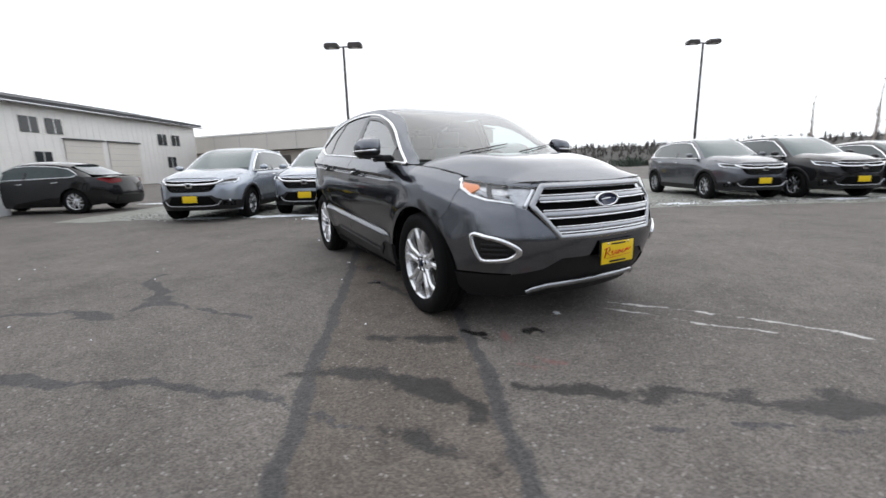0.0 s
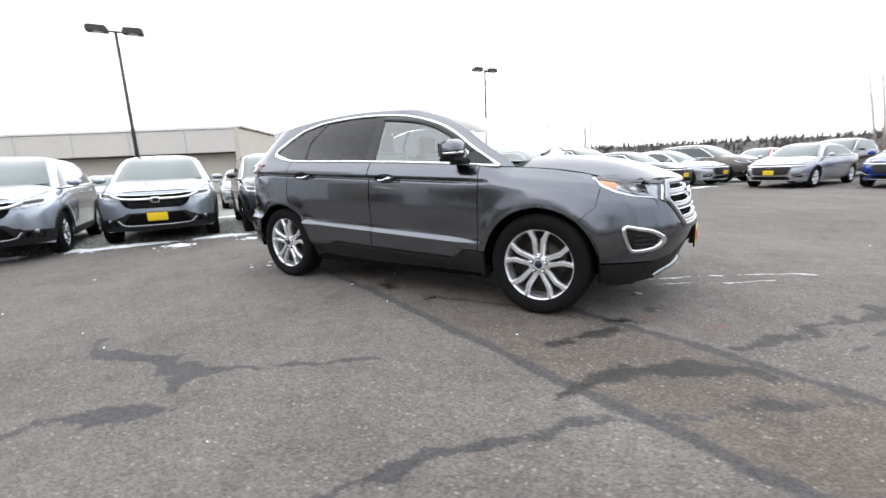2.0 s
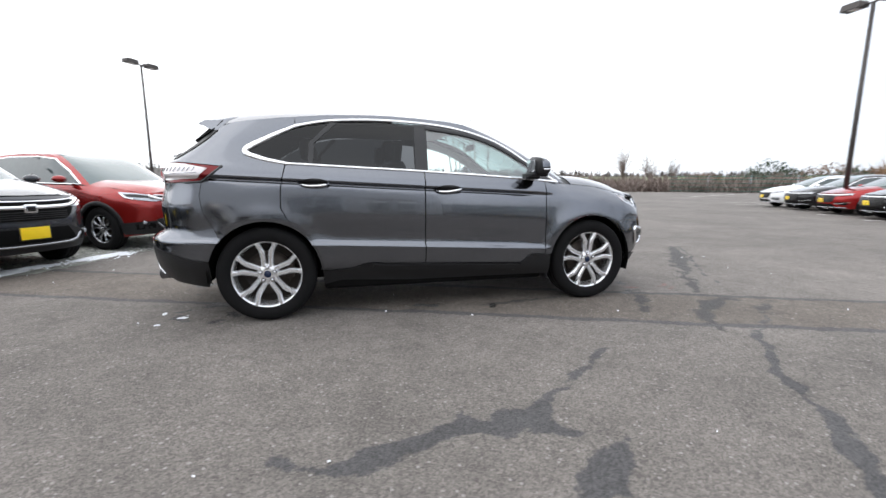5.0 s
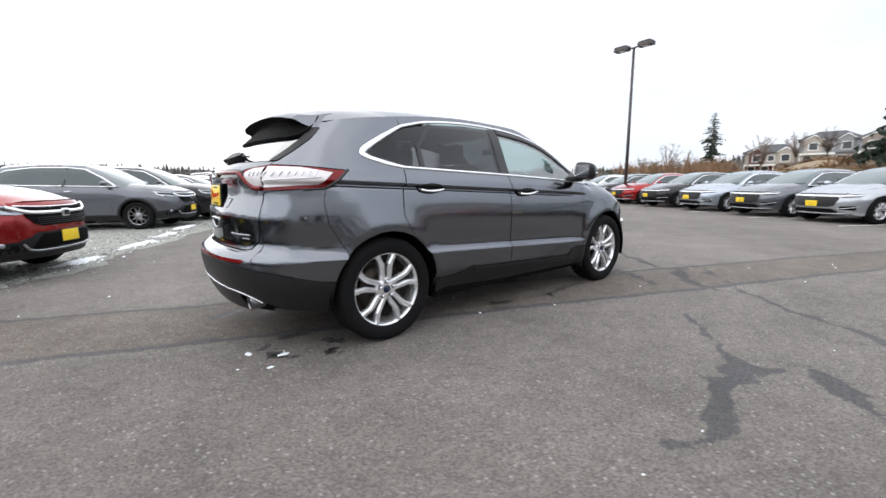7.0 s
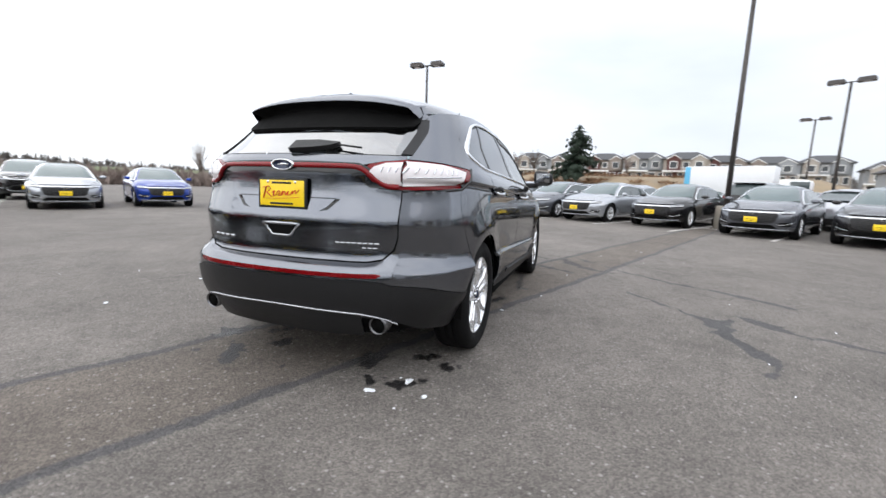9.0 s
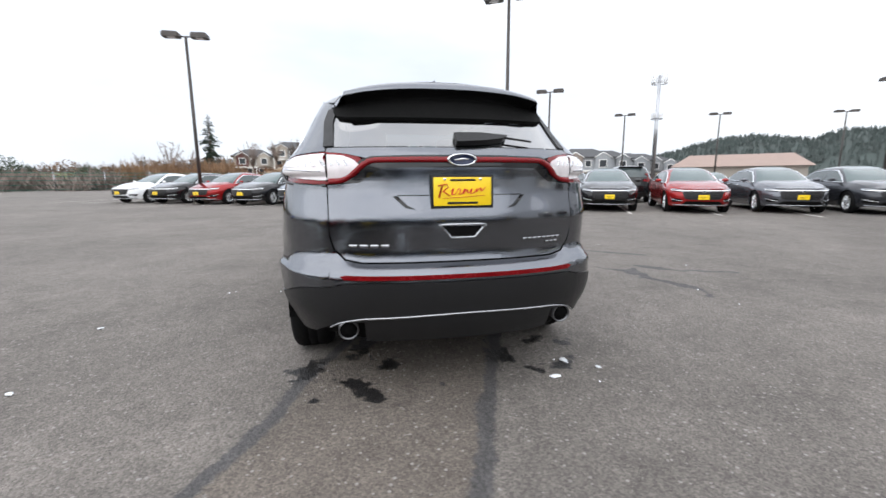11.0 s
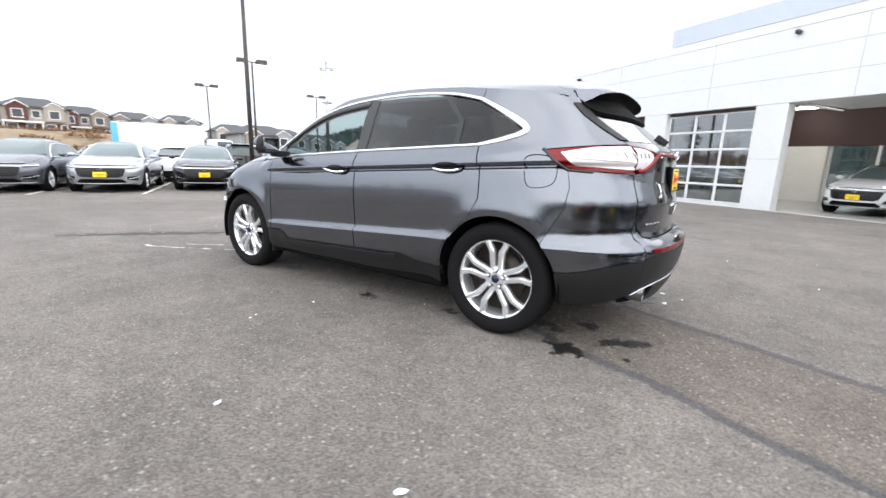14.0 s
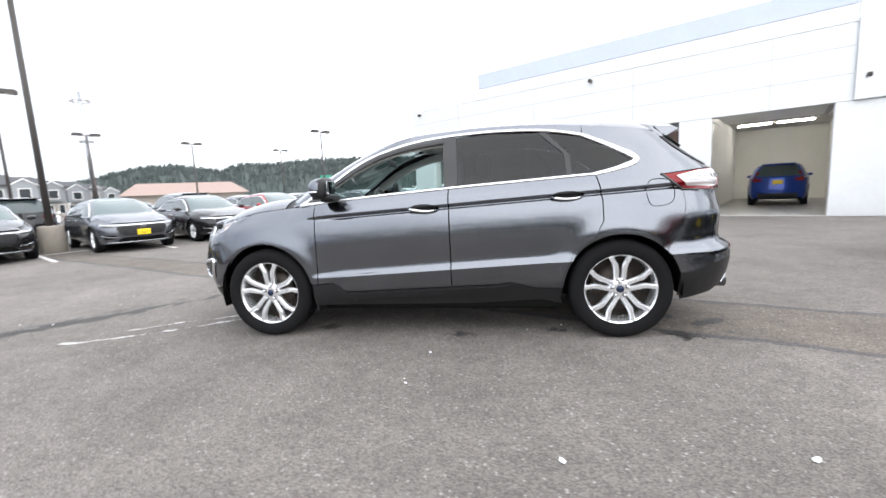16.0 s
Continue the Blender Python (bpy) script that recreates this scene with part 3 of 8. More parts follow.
STAINS = (
    ([(1.92, -1.95), (2.05, -1.66), (2.30, -1.40), (2.60, -1.25), (2.76, -1.28)], [0.05, 0.09, 0.16, 0.20, 0.05]),
    ([(1.69, -1.38), (1.85, -1.15), (1.97, -0.97)], [0.06, 0.13, 0.10]),
    ([(2.60, -1.70), (2.80, -1.55), (3.00, -1.42)], [0.03, 0.09, 0.10]),
    ([(2.66, -0.98), (2.90, -0.68), (3.15, -0.30), (3.45, 0.0), (3.65, 0.28), (4.2, 0.95), (4.8, 1.7)], [0.04, 0.12, 0.13, 0.2, 0.2, 0.14, 0.04]),
    ([(1.2, -0.80), (0.6, -0.86), (0.35, -0.90)], [0.04, 0.06, 0.02]),
)
SPOTS = ((-1.90, 0.82, 0.11, 0.07), (-2.20, 0.51, 0.13, 0.045), (-1.92, 0.36, 0.08, 0.05), (-2.26, 0.76, 0.03, 0.02), (-2.23, 0.10, 0.03, 0.015), (-1.91, -0.34, 0.09, 0.06), (-2.19, -0.47, 0.06, 0.02), (-2.15, -0.65, 0.06, 0.03), (-1.74, -0.66, 0.08, 0.03), (-0.18, 0.83, 0.07, 0.04), (-0.96, 0.73, 0.06, 0.03), (1.02, 0.67, 0.10, 0.05), (-1.85, -0.85, 0.06, 0.04), (-2.13, -0.68, 0.07, 0.03), (-0.12, -0.78, 0.08, 0.04), (1.98, -0.80, 0.08, 0.03), (0.45, -0.95, 0.06, 0.02), (2.15, -0.45, 0.07, 0.03), (-1.3, -0.2, 0.14, 0.07), (-1.6, 0.5, 0.12, 0.06))
CHALK = (((2.0, 0.43), (2.29, 0.62), (2.64, 0.85), (2.97, 1.06), (3.32, 1.18)), ((2.08, 0.30), (2.55, 0.53), (2.96, 0.80)))


def steps(lo, hi, fine, far=900.0):
    """Even fine steps from lo to hi, then ever wider ones out to far."""
    mid = list(np.arange(lo, hi + fine / 2, fine))
    out, d, p = [], fine, 0.0
    while p < far:
        d *= 1.13
        p += d
        out.append(p)
    return np.array([lo - q for q in reversed(out)] + mid + [hi + q for q in out])


def lattice(x, y, scale, seed):
    """Smooth value noise from -1 to 1 on arrays."""
    x, y = x * scale, y * scale
    ix, iy = np.floor(x), np.floor(y)
    fx, fy = x - ix, y - iy
    fx, fy = fx * fx * (3 - 2 * fx), fy * fy * (3 - 2 * fy)

    def h(a, b):
        v = np.sin(a * 127.1 + b * 311.7 + seed * 74.7) * 43758.5453
        return (v - np.floor(v)) * 2 - 1

    return (h(ix, iy) * (1 - fx) + h(ix + 1, iy) * fx) * (1 - fy) + (h(ix, iy + 1) * (1 - fx) + h(ix + 1, iy + 1) * fx) * fy


gx, gy = steps(-5.0, 6.0, 0.026), steps(-5.6, 4.4, 0.026)
GX, GY = np.meshgrid(gx, gy)
GX, GY = GX.ravel(), GY.ravel()
nx, ny = len(gx), len(gy)
quad = np.arange(nx - 1)[None, :] + np.arange(ny - 1)[:, None] * nx
quads = np.stack([quad, quad + 1, quad + nx + 1, quad + nx], -1).reshape(-1, 4)
ground_mesh = bpy.data.meshes.new("ground")
ground_mesh.vertices.add(len(GX))
ground_mesh.vertices.foreach_set("co", np.stack([GX, GY, np.zeros(len(GX))], 1).ravel())
ground_mesh.loops.add(quads.size)
ground_mesh.loops.foreach_set("vertex_index", quads.ravel())
ground_mesh.polygons.add(len(quads))
ground_mesh.polygons.foreach_set("loop_start", np.arange(0, quads.size, 4))
ground_mesh.update(calc_edges=True)
near = (GX > -5.2) & (GX < 6.2) & (GY > -5.8) & (GY < 4.6)
NX, NY = GX[near], GY[near]
warp_x, warp_y = 0.030 * lattice(NX, NY, 6.0, 1) + 0.014 * lattice(NX, NY, 17.0, 2), 0.030 * lattice(NX, NY, 6.0, 3) + 0.014 * lattice(NX, NY, 17.0, 4)


def line_mask(line, width, soft, swell=0.5):
    """How far inside a band of changing width along a line each near ground point lies, from 0 to 1."""
    total = len(line)
    best = np.full(len(NX), -9.0)
    bulge = 1 + swell * lattice(NX, NY, 9.0, 7)
    for i in range(total - 1):
        (ax, ay), (bx, by) = line[i], line[i + 1]
        dx, dy = bx - ax, by - ay
        px, py = NX + warp_x - ax, NY + warp_y - ay
        u = np.clip((px * dx + py * dy) / max(1e-9, dx * dx + dy * dy), 0, 1)
        f = (i + u) / (total - 1) * (len(width) - 1)
        w = np.interp(f, range(len(width)), width)
        best = np.maximum(best, w / 2 * bulge - np.hypot(px - u * dx, py - u * dy))
    return np.clip(0.5 + best / soft, 0, 1)


def spot_mask(cx, cy, rx, ry, turn, seed):
    c, s = math.cos(radians(turn)), math.sin(radians(turn))
    px, py = NX + warp_x * 0.6 - cx, NY + warp_y * 0.6 - cy
    r = np.hypot((px * c + py * s) / rx, (py * c - px * s) / ry)
    broken = 0.75 * lattice(NX, NY, 22.0, seed) + 0.45 * lattice(NX, NY, 45.0, seed + 5)
    return np.clip(0.5 + (1.0 + broken - r) * 0.55, 0, 1) * (r < 2.2)


marks = {}
marks["tar"] = np.max([line_mask(smooth_line(ln, 0.08), [0.80 * q for q in wd], 0.075, 0.95) for ln, wd in CRACKS + FAR_CRACKS], 0)
marks["wet"] = np.max([line_mask(smooth_line(ln, 0.08), wd, 0.13, 0.9) for ln, wd in STAINS], 0)
marks["oil"] = np.max([spot_mask(x, y, rx * 1.15, ry * 1.3, 37 * i, i + 11) for i, (x, y, rx, ry) in enumerate(SPOTS)], 0)
marks["chalk"] = np.max([line_mask(list(ln), [0.030] * len(ln), 0.05, 0.8) for ln in CHALK], 0)
SPRAY = (((2.06, -0.62), (2.22, -0.66)), ((2.38, -0.68), (2.52, -0.66), (2.60, -0.60)), ((2.47, -0.82), (2.58, -0.74)))
marks["spray"] = np.max([line_mask(list(ln), [0.05] * len(ln), 0.08, 0.9) for ln in SPRAY], 0)
for key, val in marks.items():
    att = ground_mesh.attributes.new(key, "FLOAT", "POINT")
    full = np.zeros(len(GX))
    full[near] = val
    att.data.foreach_set("value", full)
ground_mesh.materials.append(M_ASPHALT)
tagged(new("ground", ground_mesh), "worn grey-brown asphalt lot with sealed cracks and damp stains", "ground", kind="structure")


def flat_quad(a, b, w, z):
    d = Vector((b.x - a.x, b.y - a.y, 0)).normalized()
    n = Vector((-d.y, d.x, 0)) * w / 2
    bm = bmesh.new()
    bm.faces.new([bm.verts.new(Vector((q.x, q.y, z))) for q in (a + n, b + n, b - n, a - n)][::-1])
    bm.normal_update()
    if sum(q.normal.z for q in bm.faces) < 0:
        bmesh.ops.reverse_faces(bm, faces=bm.faces[:])
    return bm


def lot_point(u, v):
    return Vector((0.866 * u + 0.5 * v, -0.5 * u + 0.866 * v, 0))


for i in range(15):
    v = -10.68 + 2.44 * i
    tagged(link_mesh("stall_line", flat_quad(lot_point(10.1, v), lot_point(15.4, v), 0.10, 0.006), M_LINE), "worn white parking stall line", "marking", "stall lines", "structure")
for (u0, v0), (u1, v1) in (((12.45, 0.10), (12.45, 1.95)), ((12.50, 2.0), (14.3, 2.0)), ((12.5, 0.05), (14.3, 0.05))):
    tagged(link_mesh("island_line", flat_quad(lot_point(u0, v0), lot_point(u1, v1), 0.12, 0.010), M_LINE), "white line round the lamp island", "marking", "stall lines", "structure")
for k in range(4):
    tagged(link_mesh("far_marking", flat_quad(Vector((27 + 4 * k, 24 + 2.0 * k, 0)), Vector((29.5 + 4 * k, 25.2 + 2.0 * k, 0)), 0.18, 0.006), M_LINE), "faded white marking on the far lot", "marking", "far markings", "structure")

# gravel apron under the SUV row, snow along its edge
bm = bmesh.new()
rows = []
for i in range(330):
    v = -9 + i * 0.1
    e = -4.75 + 0.25 * noise.noise(Vector((v * 0.8, 0, 9))) + 0.12 * noise.noise(Vector((v * 3.1, 0, 4))) + 0.07 * noise.noise(Vector((v * 9.0, 0, 2))) - 0.02 * (v + 3)
    rows.append([bm.verts.new((*lot_point(u, v).xy, (0.002 if k == 0 else 0.006) + 0.02 * abs(noise.noise(Vector((u, v, 1)))) * (u < e - 0.3))) for k, u in enumerate((e, e - 0.4, e - 1.6, e - 3.0, e - 4.6, e - 6.0, e - 9.0, e - 14.0))])
for a, b in zip(rows, rows[1:]):
    for k in range(7):
        bm.faces.new((a[k], b[k], b[k + 1], a[k + 1]))
bmesh.ops.recalc_face_normals(bm, faces=bm.faces[:])
if sum(q.normal.z for q in bm.faces) < 0:
    bmesh.ops.reverse_faces(bm, faces=bm.faces[:])
tagged(link_mesh("gravel_apron", bm, M_GRAVEL), "rough grey gravel apron with mossy patches", "gravel", kind="structure")
rnd = random.Random(5)


def crumbs(name, label, category, spots, mat):
    """Many small uneven lumps, each at (x, y, z, radius), in one mesh."""
    vs, fs = [], []
    for x, y, z, r in spots:
        k, a0 = len(vs), rnd.uniform(0, 6.28)
        vs += [(x + r * math.cos(a0 + a) * rnd.uniform(0.6, 1.25), y + r * math.sin(a0 + a) * rnd.uniform(0.6, 1.25), z) for a in (0, 1.26, 2.51, 3.77, 5.03)]
        vs.append((x + rnd.uniform(-0.3, 0.3) * r, y + rnd.uniform(-0.3, 0.3) * r, z + r * rnd.uniform(0.45, 0.9)))
        fs += [(k + i, k + (i + 1) % 5, k + 5) for i in range(5)]
    me = bpy.data.meshes.new(name)
    me.from_pydata(vs, [], fs)
    me.materials.append(mat)
    return tagged(new(name, me), label, category, kind="stuff")


spots = []
for i in range(9000):
    v, q = rnd.uniform(-8, 14), (rnd.uniform(0, 5.0) if i % 3 == 0 else abs(rnd.gauss(0, 1.2)))
    p = lot_point(-4.82 - 0.02 * (v + 3) - q, v)
    spots.append((p.x, p.y, 0.010, rnd.uniform(0.008, 0.030)))
for i in range(700):
    v = rnd.uniform(-8, 14)
    p = lot_point(-4.8 - 0.02 * (v + 3) + abs(rnd.gauss(0, 0.25)), v)
    spots.append((p.x, p.y, 0.0, rnd.uniform(0.004, 0.012)))
crumbs("loose_stones", "loose grey stones on the gravel apron", "gravel", spots, M_STONE)


def snow_bm(cx, cy, rx, ry, h, seed, turn=0.0):
    """A low melting heap of snow with a ragged rim."""
    bm, n, m = bmesh.new(), 72, 5
    c, s = math.cos(radians(turn)), math.sin(radians(turn))
    top = bm.verts.new((cx, cy, h))
    rings = []
    for j in range(1, m + 1):
        f = j / m
        ring = []
        for k in range(n):
            a = 2 * math.pi * k / n
            r = f * max(0.2, 1 + 0.6 * noise.noise(Vector((math.cos(a) * 1.8 + seed * 3.3, math.sin(a) * 1.8, seed))) + 0.55 * noise.noise(Vector((math.cos(a) * 6, math.sin(a) * 6 + seed, seed))) + 0.35 * noise.noise(Vector((math.cos(a) * 15, math.sin(a) * 15 + seed, seed))))
            x, y = rx * r * math.cos(a), ry * r * math.sin(a)
            z = h * (1 - f**2) * (1 + 0.7 * noise.noise(Vector((x * 9, y * 9, seed)))) + (0.006 if j == m else 0.01)
            ring.append(bm.verts.new((cx + x * c - y * s, cy + x * s + y * c, z)))
        rings.append(ring)
    for k in range(n):
        bm.faces.new((top, rings[0][k], rings[0][(k + 1) % n]))
        for a, b in zip(rings, rings[1:]):
            bm.faces.new((a[k], b[k], b[(k + 1) % n], a[(k + 1) % n]))
    bmesh.ops.recalc_face_normals(bm, faces=bm.faces[:])
    return bm


SNOW = ((-6.9, -2.5, 0.55, 0.12, 60), (-6.0, -0.75, 0.5, 0.11, 62), (-6.35, -1.35, 0.22, 0.08, 50), (-5.35, 0.55, 0.45, 0.10, 60), (-4.75, 1.75, 0.6, 0.14, 62), (-4.25, 2.7, 0.45, 0.12, 62), (-3.3, 4.6, 0.4, 0.13, 60), (-2.5, 6.2, 0.5, 0.12, 58), (-1.35, 9.2, 0.55, 0.16, 62), (-0.1, 11.3, 0.6, 0.16, 62), (0.6, 12.3, 0.4, 0.14, 62), (2.0, 14.2, 0.8, 0.16, 64), (-5.1, -0.35, 0.16, 0.10, 20), (-4.5, 0.6, 0.10, 0.05, 0), (-8.9, 3.2, 0.7, 0.2, 60), (-9.5, 5.2, 0.8, 0.2, -30), (-13.0, -3.4, 0.9, 0.2, 60), (-1.9, 7.6, 0.35, 0.10, 62))
for i, (x, y, rx, ry, turn) in enumerate(SNOW):
    tagged(link_mesh("snow_patch", snow_bm(x, y, rx, ry, 0.032, i + 1, turn), M_SNOW), "thin ragged patch of old white snow", "snow", "snow patches", "structure")
spots = []
for x, y, rx, ry, turn in SNOW:
    c, q = math.cos(radians(turn)), math.sin(radians(turn))
    for _ in range(34):
        a, b = rnd.gauss(0, rx * 0.9), rnd.gauss(0, ry * 1.1 + 0.03)
        spots.append((x + a * c - b * q, y + a * q + b * c, 0.006, rnd.uniform(0.006, 0.035)))
crumbs("snow_crumbs", "scattered crumbs of melting snow on gravel", "snow", spots, M_SNOW)
rnd = random.Random(8)
CHIPS = [(-2.12, -0.70, 0.03), (-1.83, 2.34, 0.022), (-0.5, -0.9, 0.015), (-0.81, 2.43, 0.018), (2.0, -0.1, 0.03), (-2.25, -0.85, 0.02), (-3.0, 1.9, 0.016), (-2.3, -0.55, 0.03)]
CHIPS += [(rnd.uniform(-4.5, 4.5), rnd.uniform(-4.2, 4.2), rnd.uniform(0.004, 0.010)) for _ in range(40)]
for i, (x, y, r) in enumerate(CHIPS):
    tagged(link_mesh("snow_chip", snow_bm(x, y, r, r * 0.6, r * 0.2, i + 50, 40 * i), M_SNOW), "small chip of old snow or ice", "snow", "snow chips", "structure")


# ---- the grey SUV in the middle of the lot ----
HERO = CarShape(
    width=[(0.15, 0.80), (0.22, 0.85), (0.30, 0.885), (0.40, 0.932), (0.46, 0.943), (0.53, 0.952), (0.556, 0.955), (0.580, 0.931), (0.62, 0.926), (0.66, 0.928), (0.74, 0.935), (0.82, 0.938), (0.90, 0.935), (0.96, 0.930), (1.005, 0.924), (1.016, 0.922), (1.030, 0.909), (1.040, 0.911), (1.056, 0.944), (1.066, 0.942), (1.10, 0.930), (1.15, 0.895), (1.19, 0.868), (1.30, 0.812), (1.40, 0.768), (1.50, 0.718), (1.60, 0.660), (1.68, 0.60), (1.75, 0.50)],
    front=[(0.15, 2.14), (0.25, 2.21), (0.36, 2.28), (0.46, 2.325), (0.54, 2.352), (0.62, 2.367), (0.70, 2.348), (0.82, 2.31), (0.92, 2.26), (0.96, 2.235), (1.02, 2.13), (1.10, 1.98), (1.2, 1.8)],
    rear=[(0.15, -2.22), (0.28, -2.30), (0.40, -2.36), (0.50, -2.385), (0.58, -2.397), (0.64, -2.399), (0.668, -2.395), (0.680, -2.383), (0.690, -2.352), (0.702, -2.312), (0.74, -2.302), (0.82, -2.308), (0.90, -2.316), (0.925, -2.317), (0.945, -2.311), (1.00, -2.294), (1.06, -2.280), (1.12, -2.277), (1.17, -2.281), (1.21, -2.28), (1.25, -2.245), (1.35, -2.115), (1.45, -2.00), (1.55, -1.89), (1.65, -1.78), (1.75, -1.70)],
    shield=[(1.05, 1.50), (1.12, 1.385), (1.20, 1.26), (1.37, 0.945), (1.51, 0.645), (1.61, 0.36), (1.66, 0.10), (1.72, -0.3)],
    roof=[(-2.0, 1.630), (-1.8, 1.668), (-1.4, 1.712), (-0.9, 1.735), (-0.4, 1.725), (0.0, 1.692), (0.25, 1.648), (0.40, 1.605)],
    rail=[(-2.0, 1.49), (-1.8, 1.535), (-1.5, 1.582), (-1.18, 1.618), (-0.9, 1.645), (-0.5, 1.660), (-0.1, 1.645), (0.3, 1.600), (0.45, 1.560)],
    hood=[(1.15, 1.162), (1.3, 1.164), (1.45, 1.160), (1.56, 1.150), (1.82, 1.110), (2.03, 1.046), (2.15, 1.000), (2.25, 0.958)],
    hood_edge=[(0.8, 1.12), (1.0, 1.10), (1.23, 1.085), (1.51, 1.06), (1.73, 1.02), (1.765, 1.01), (1.9, 0.975), (2.05, 0.945), (2.25, 0.92)],
    nr=7.9,
)
HERO.creases = (0.40, 0.53, 0.548, 0.556, 0.568, 0.580, 0.60, 1.005, 1.016, 1.023, 1.030, 1.040, 1.048, 1.056, 1.066, 1.08)
HERO.plain = curve_of([(0.15, 0.80), (0.22, 0.85), (0.30, 0.885), (0.40, 0.925), (0.53, 0.937), (0.66, 0.942), (0.80, 0.942), (0.92, 0.936), (1.00, 0.929), (1.06, 0.922), (1.10, 0.914), (1.15, 0.893), (1.19, 0.868), (1.30, 0.812), (1.75, 0.50)])
HERO.corner = curve_of([(0.15, -2.24), (0.28, -2.31), (0.40, -2.36), (0.50, -2.383), (0.58, -2.392), (0.640, -2.392), (0.668, -2.387), (0.69, -2.362), (0.712, -2.325), (0.75, -2.308), (0.84, -2.311), (0.915, -2.315), (0.94, -2.309), (1.00, -2.291), (1.06, -2.278), (1.15, -2.282), (1.21, -2.28), (1.25, -2.245), (1.35, -2.115), (1.45, -2.00), (1.55, -1.89), (1.65, -1.78), (1.75, -1.70)])
HERO.haunch = 0.022
WX, WZ = 1.4245, 0.376
DLO_TOP = [(1.10, 1.10), (0.85, 1.255), (0.66, 1.385), (0.47, 1.478), (0.20, 1.556), (-0.10, 1.598), (-0.50, 1.615), (-0.90, 1.595), (-1.17, 1.542)]
DLO_BACK = [(-1.17, 1.542), (-1.38, 1.44), (-1.545, 1.335), (-1.42, 1.277), (-1.24, 1.238)]
DLO_LOW = [(-1.24, 1.238), (-0.70, 1.212), (-0.17, 1.187), (0.59, 1.142), (1.10, 1.10)]
RAIL_LINE = [(-1.18, 1.618), (-0.90, 1.645), (-0.50, 1.660), (-0.10, 1.645), (0.20, 1.616), (0.49, 1.532), (0.69, 1.434), (0.89, 1.300), (1.16, 1.128)]


def rear_y(z):
    return 0.66 if z <= 1.26 else min(0.66, 0.83 * HERO.w(-2, z))


def rear_edge(z0, z1):
    n = max(1, round(abs(z1 - z0) / 0.04))
    return [(HERO.R(rear_y(z0 + (z1 - z0) * i / n), z0 + (z1 - z0) * i / n).x, z0 + (z1 - z0) * i / n) for i in range(n + 1)]


def front_edge(z0, z1, y=0.62):
    n = max(1, round(abs(z1 - z0) / 0.04))
    return [(HERO.F(y, z0 + (z1 - z0) * i / n).x, z0 + (z1 - z0) * i / n) for i in range(n + 1)]


def mirrored(poly):
    """The whole outline of a shape that is symmetric about the car's middle, from its left half (top to bottom)."""
    return poly + [(-y, z) for y, z in reversed(poly)]


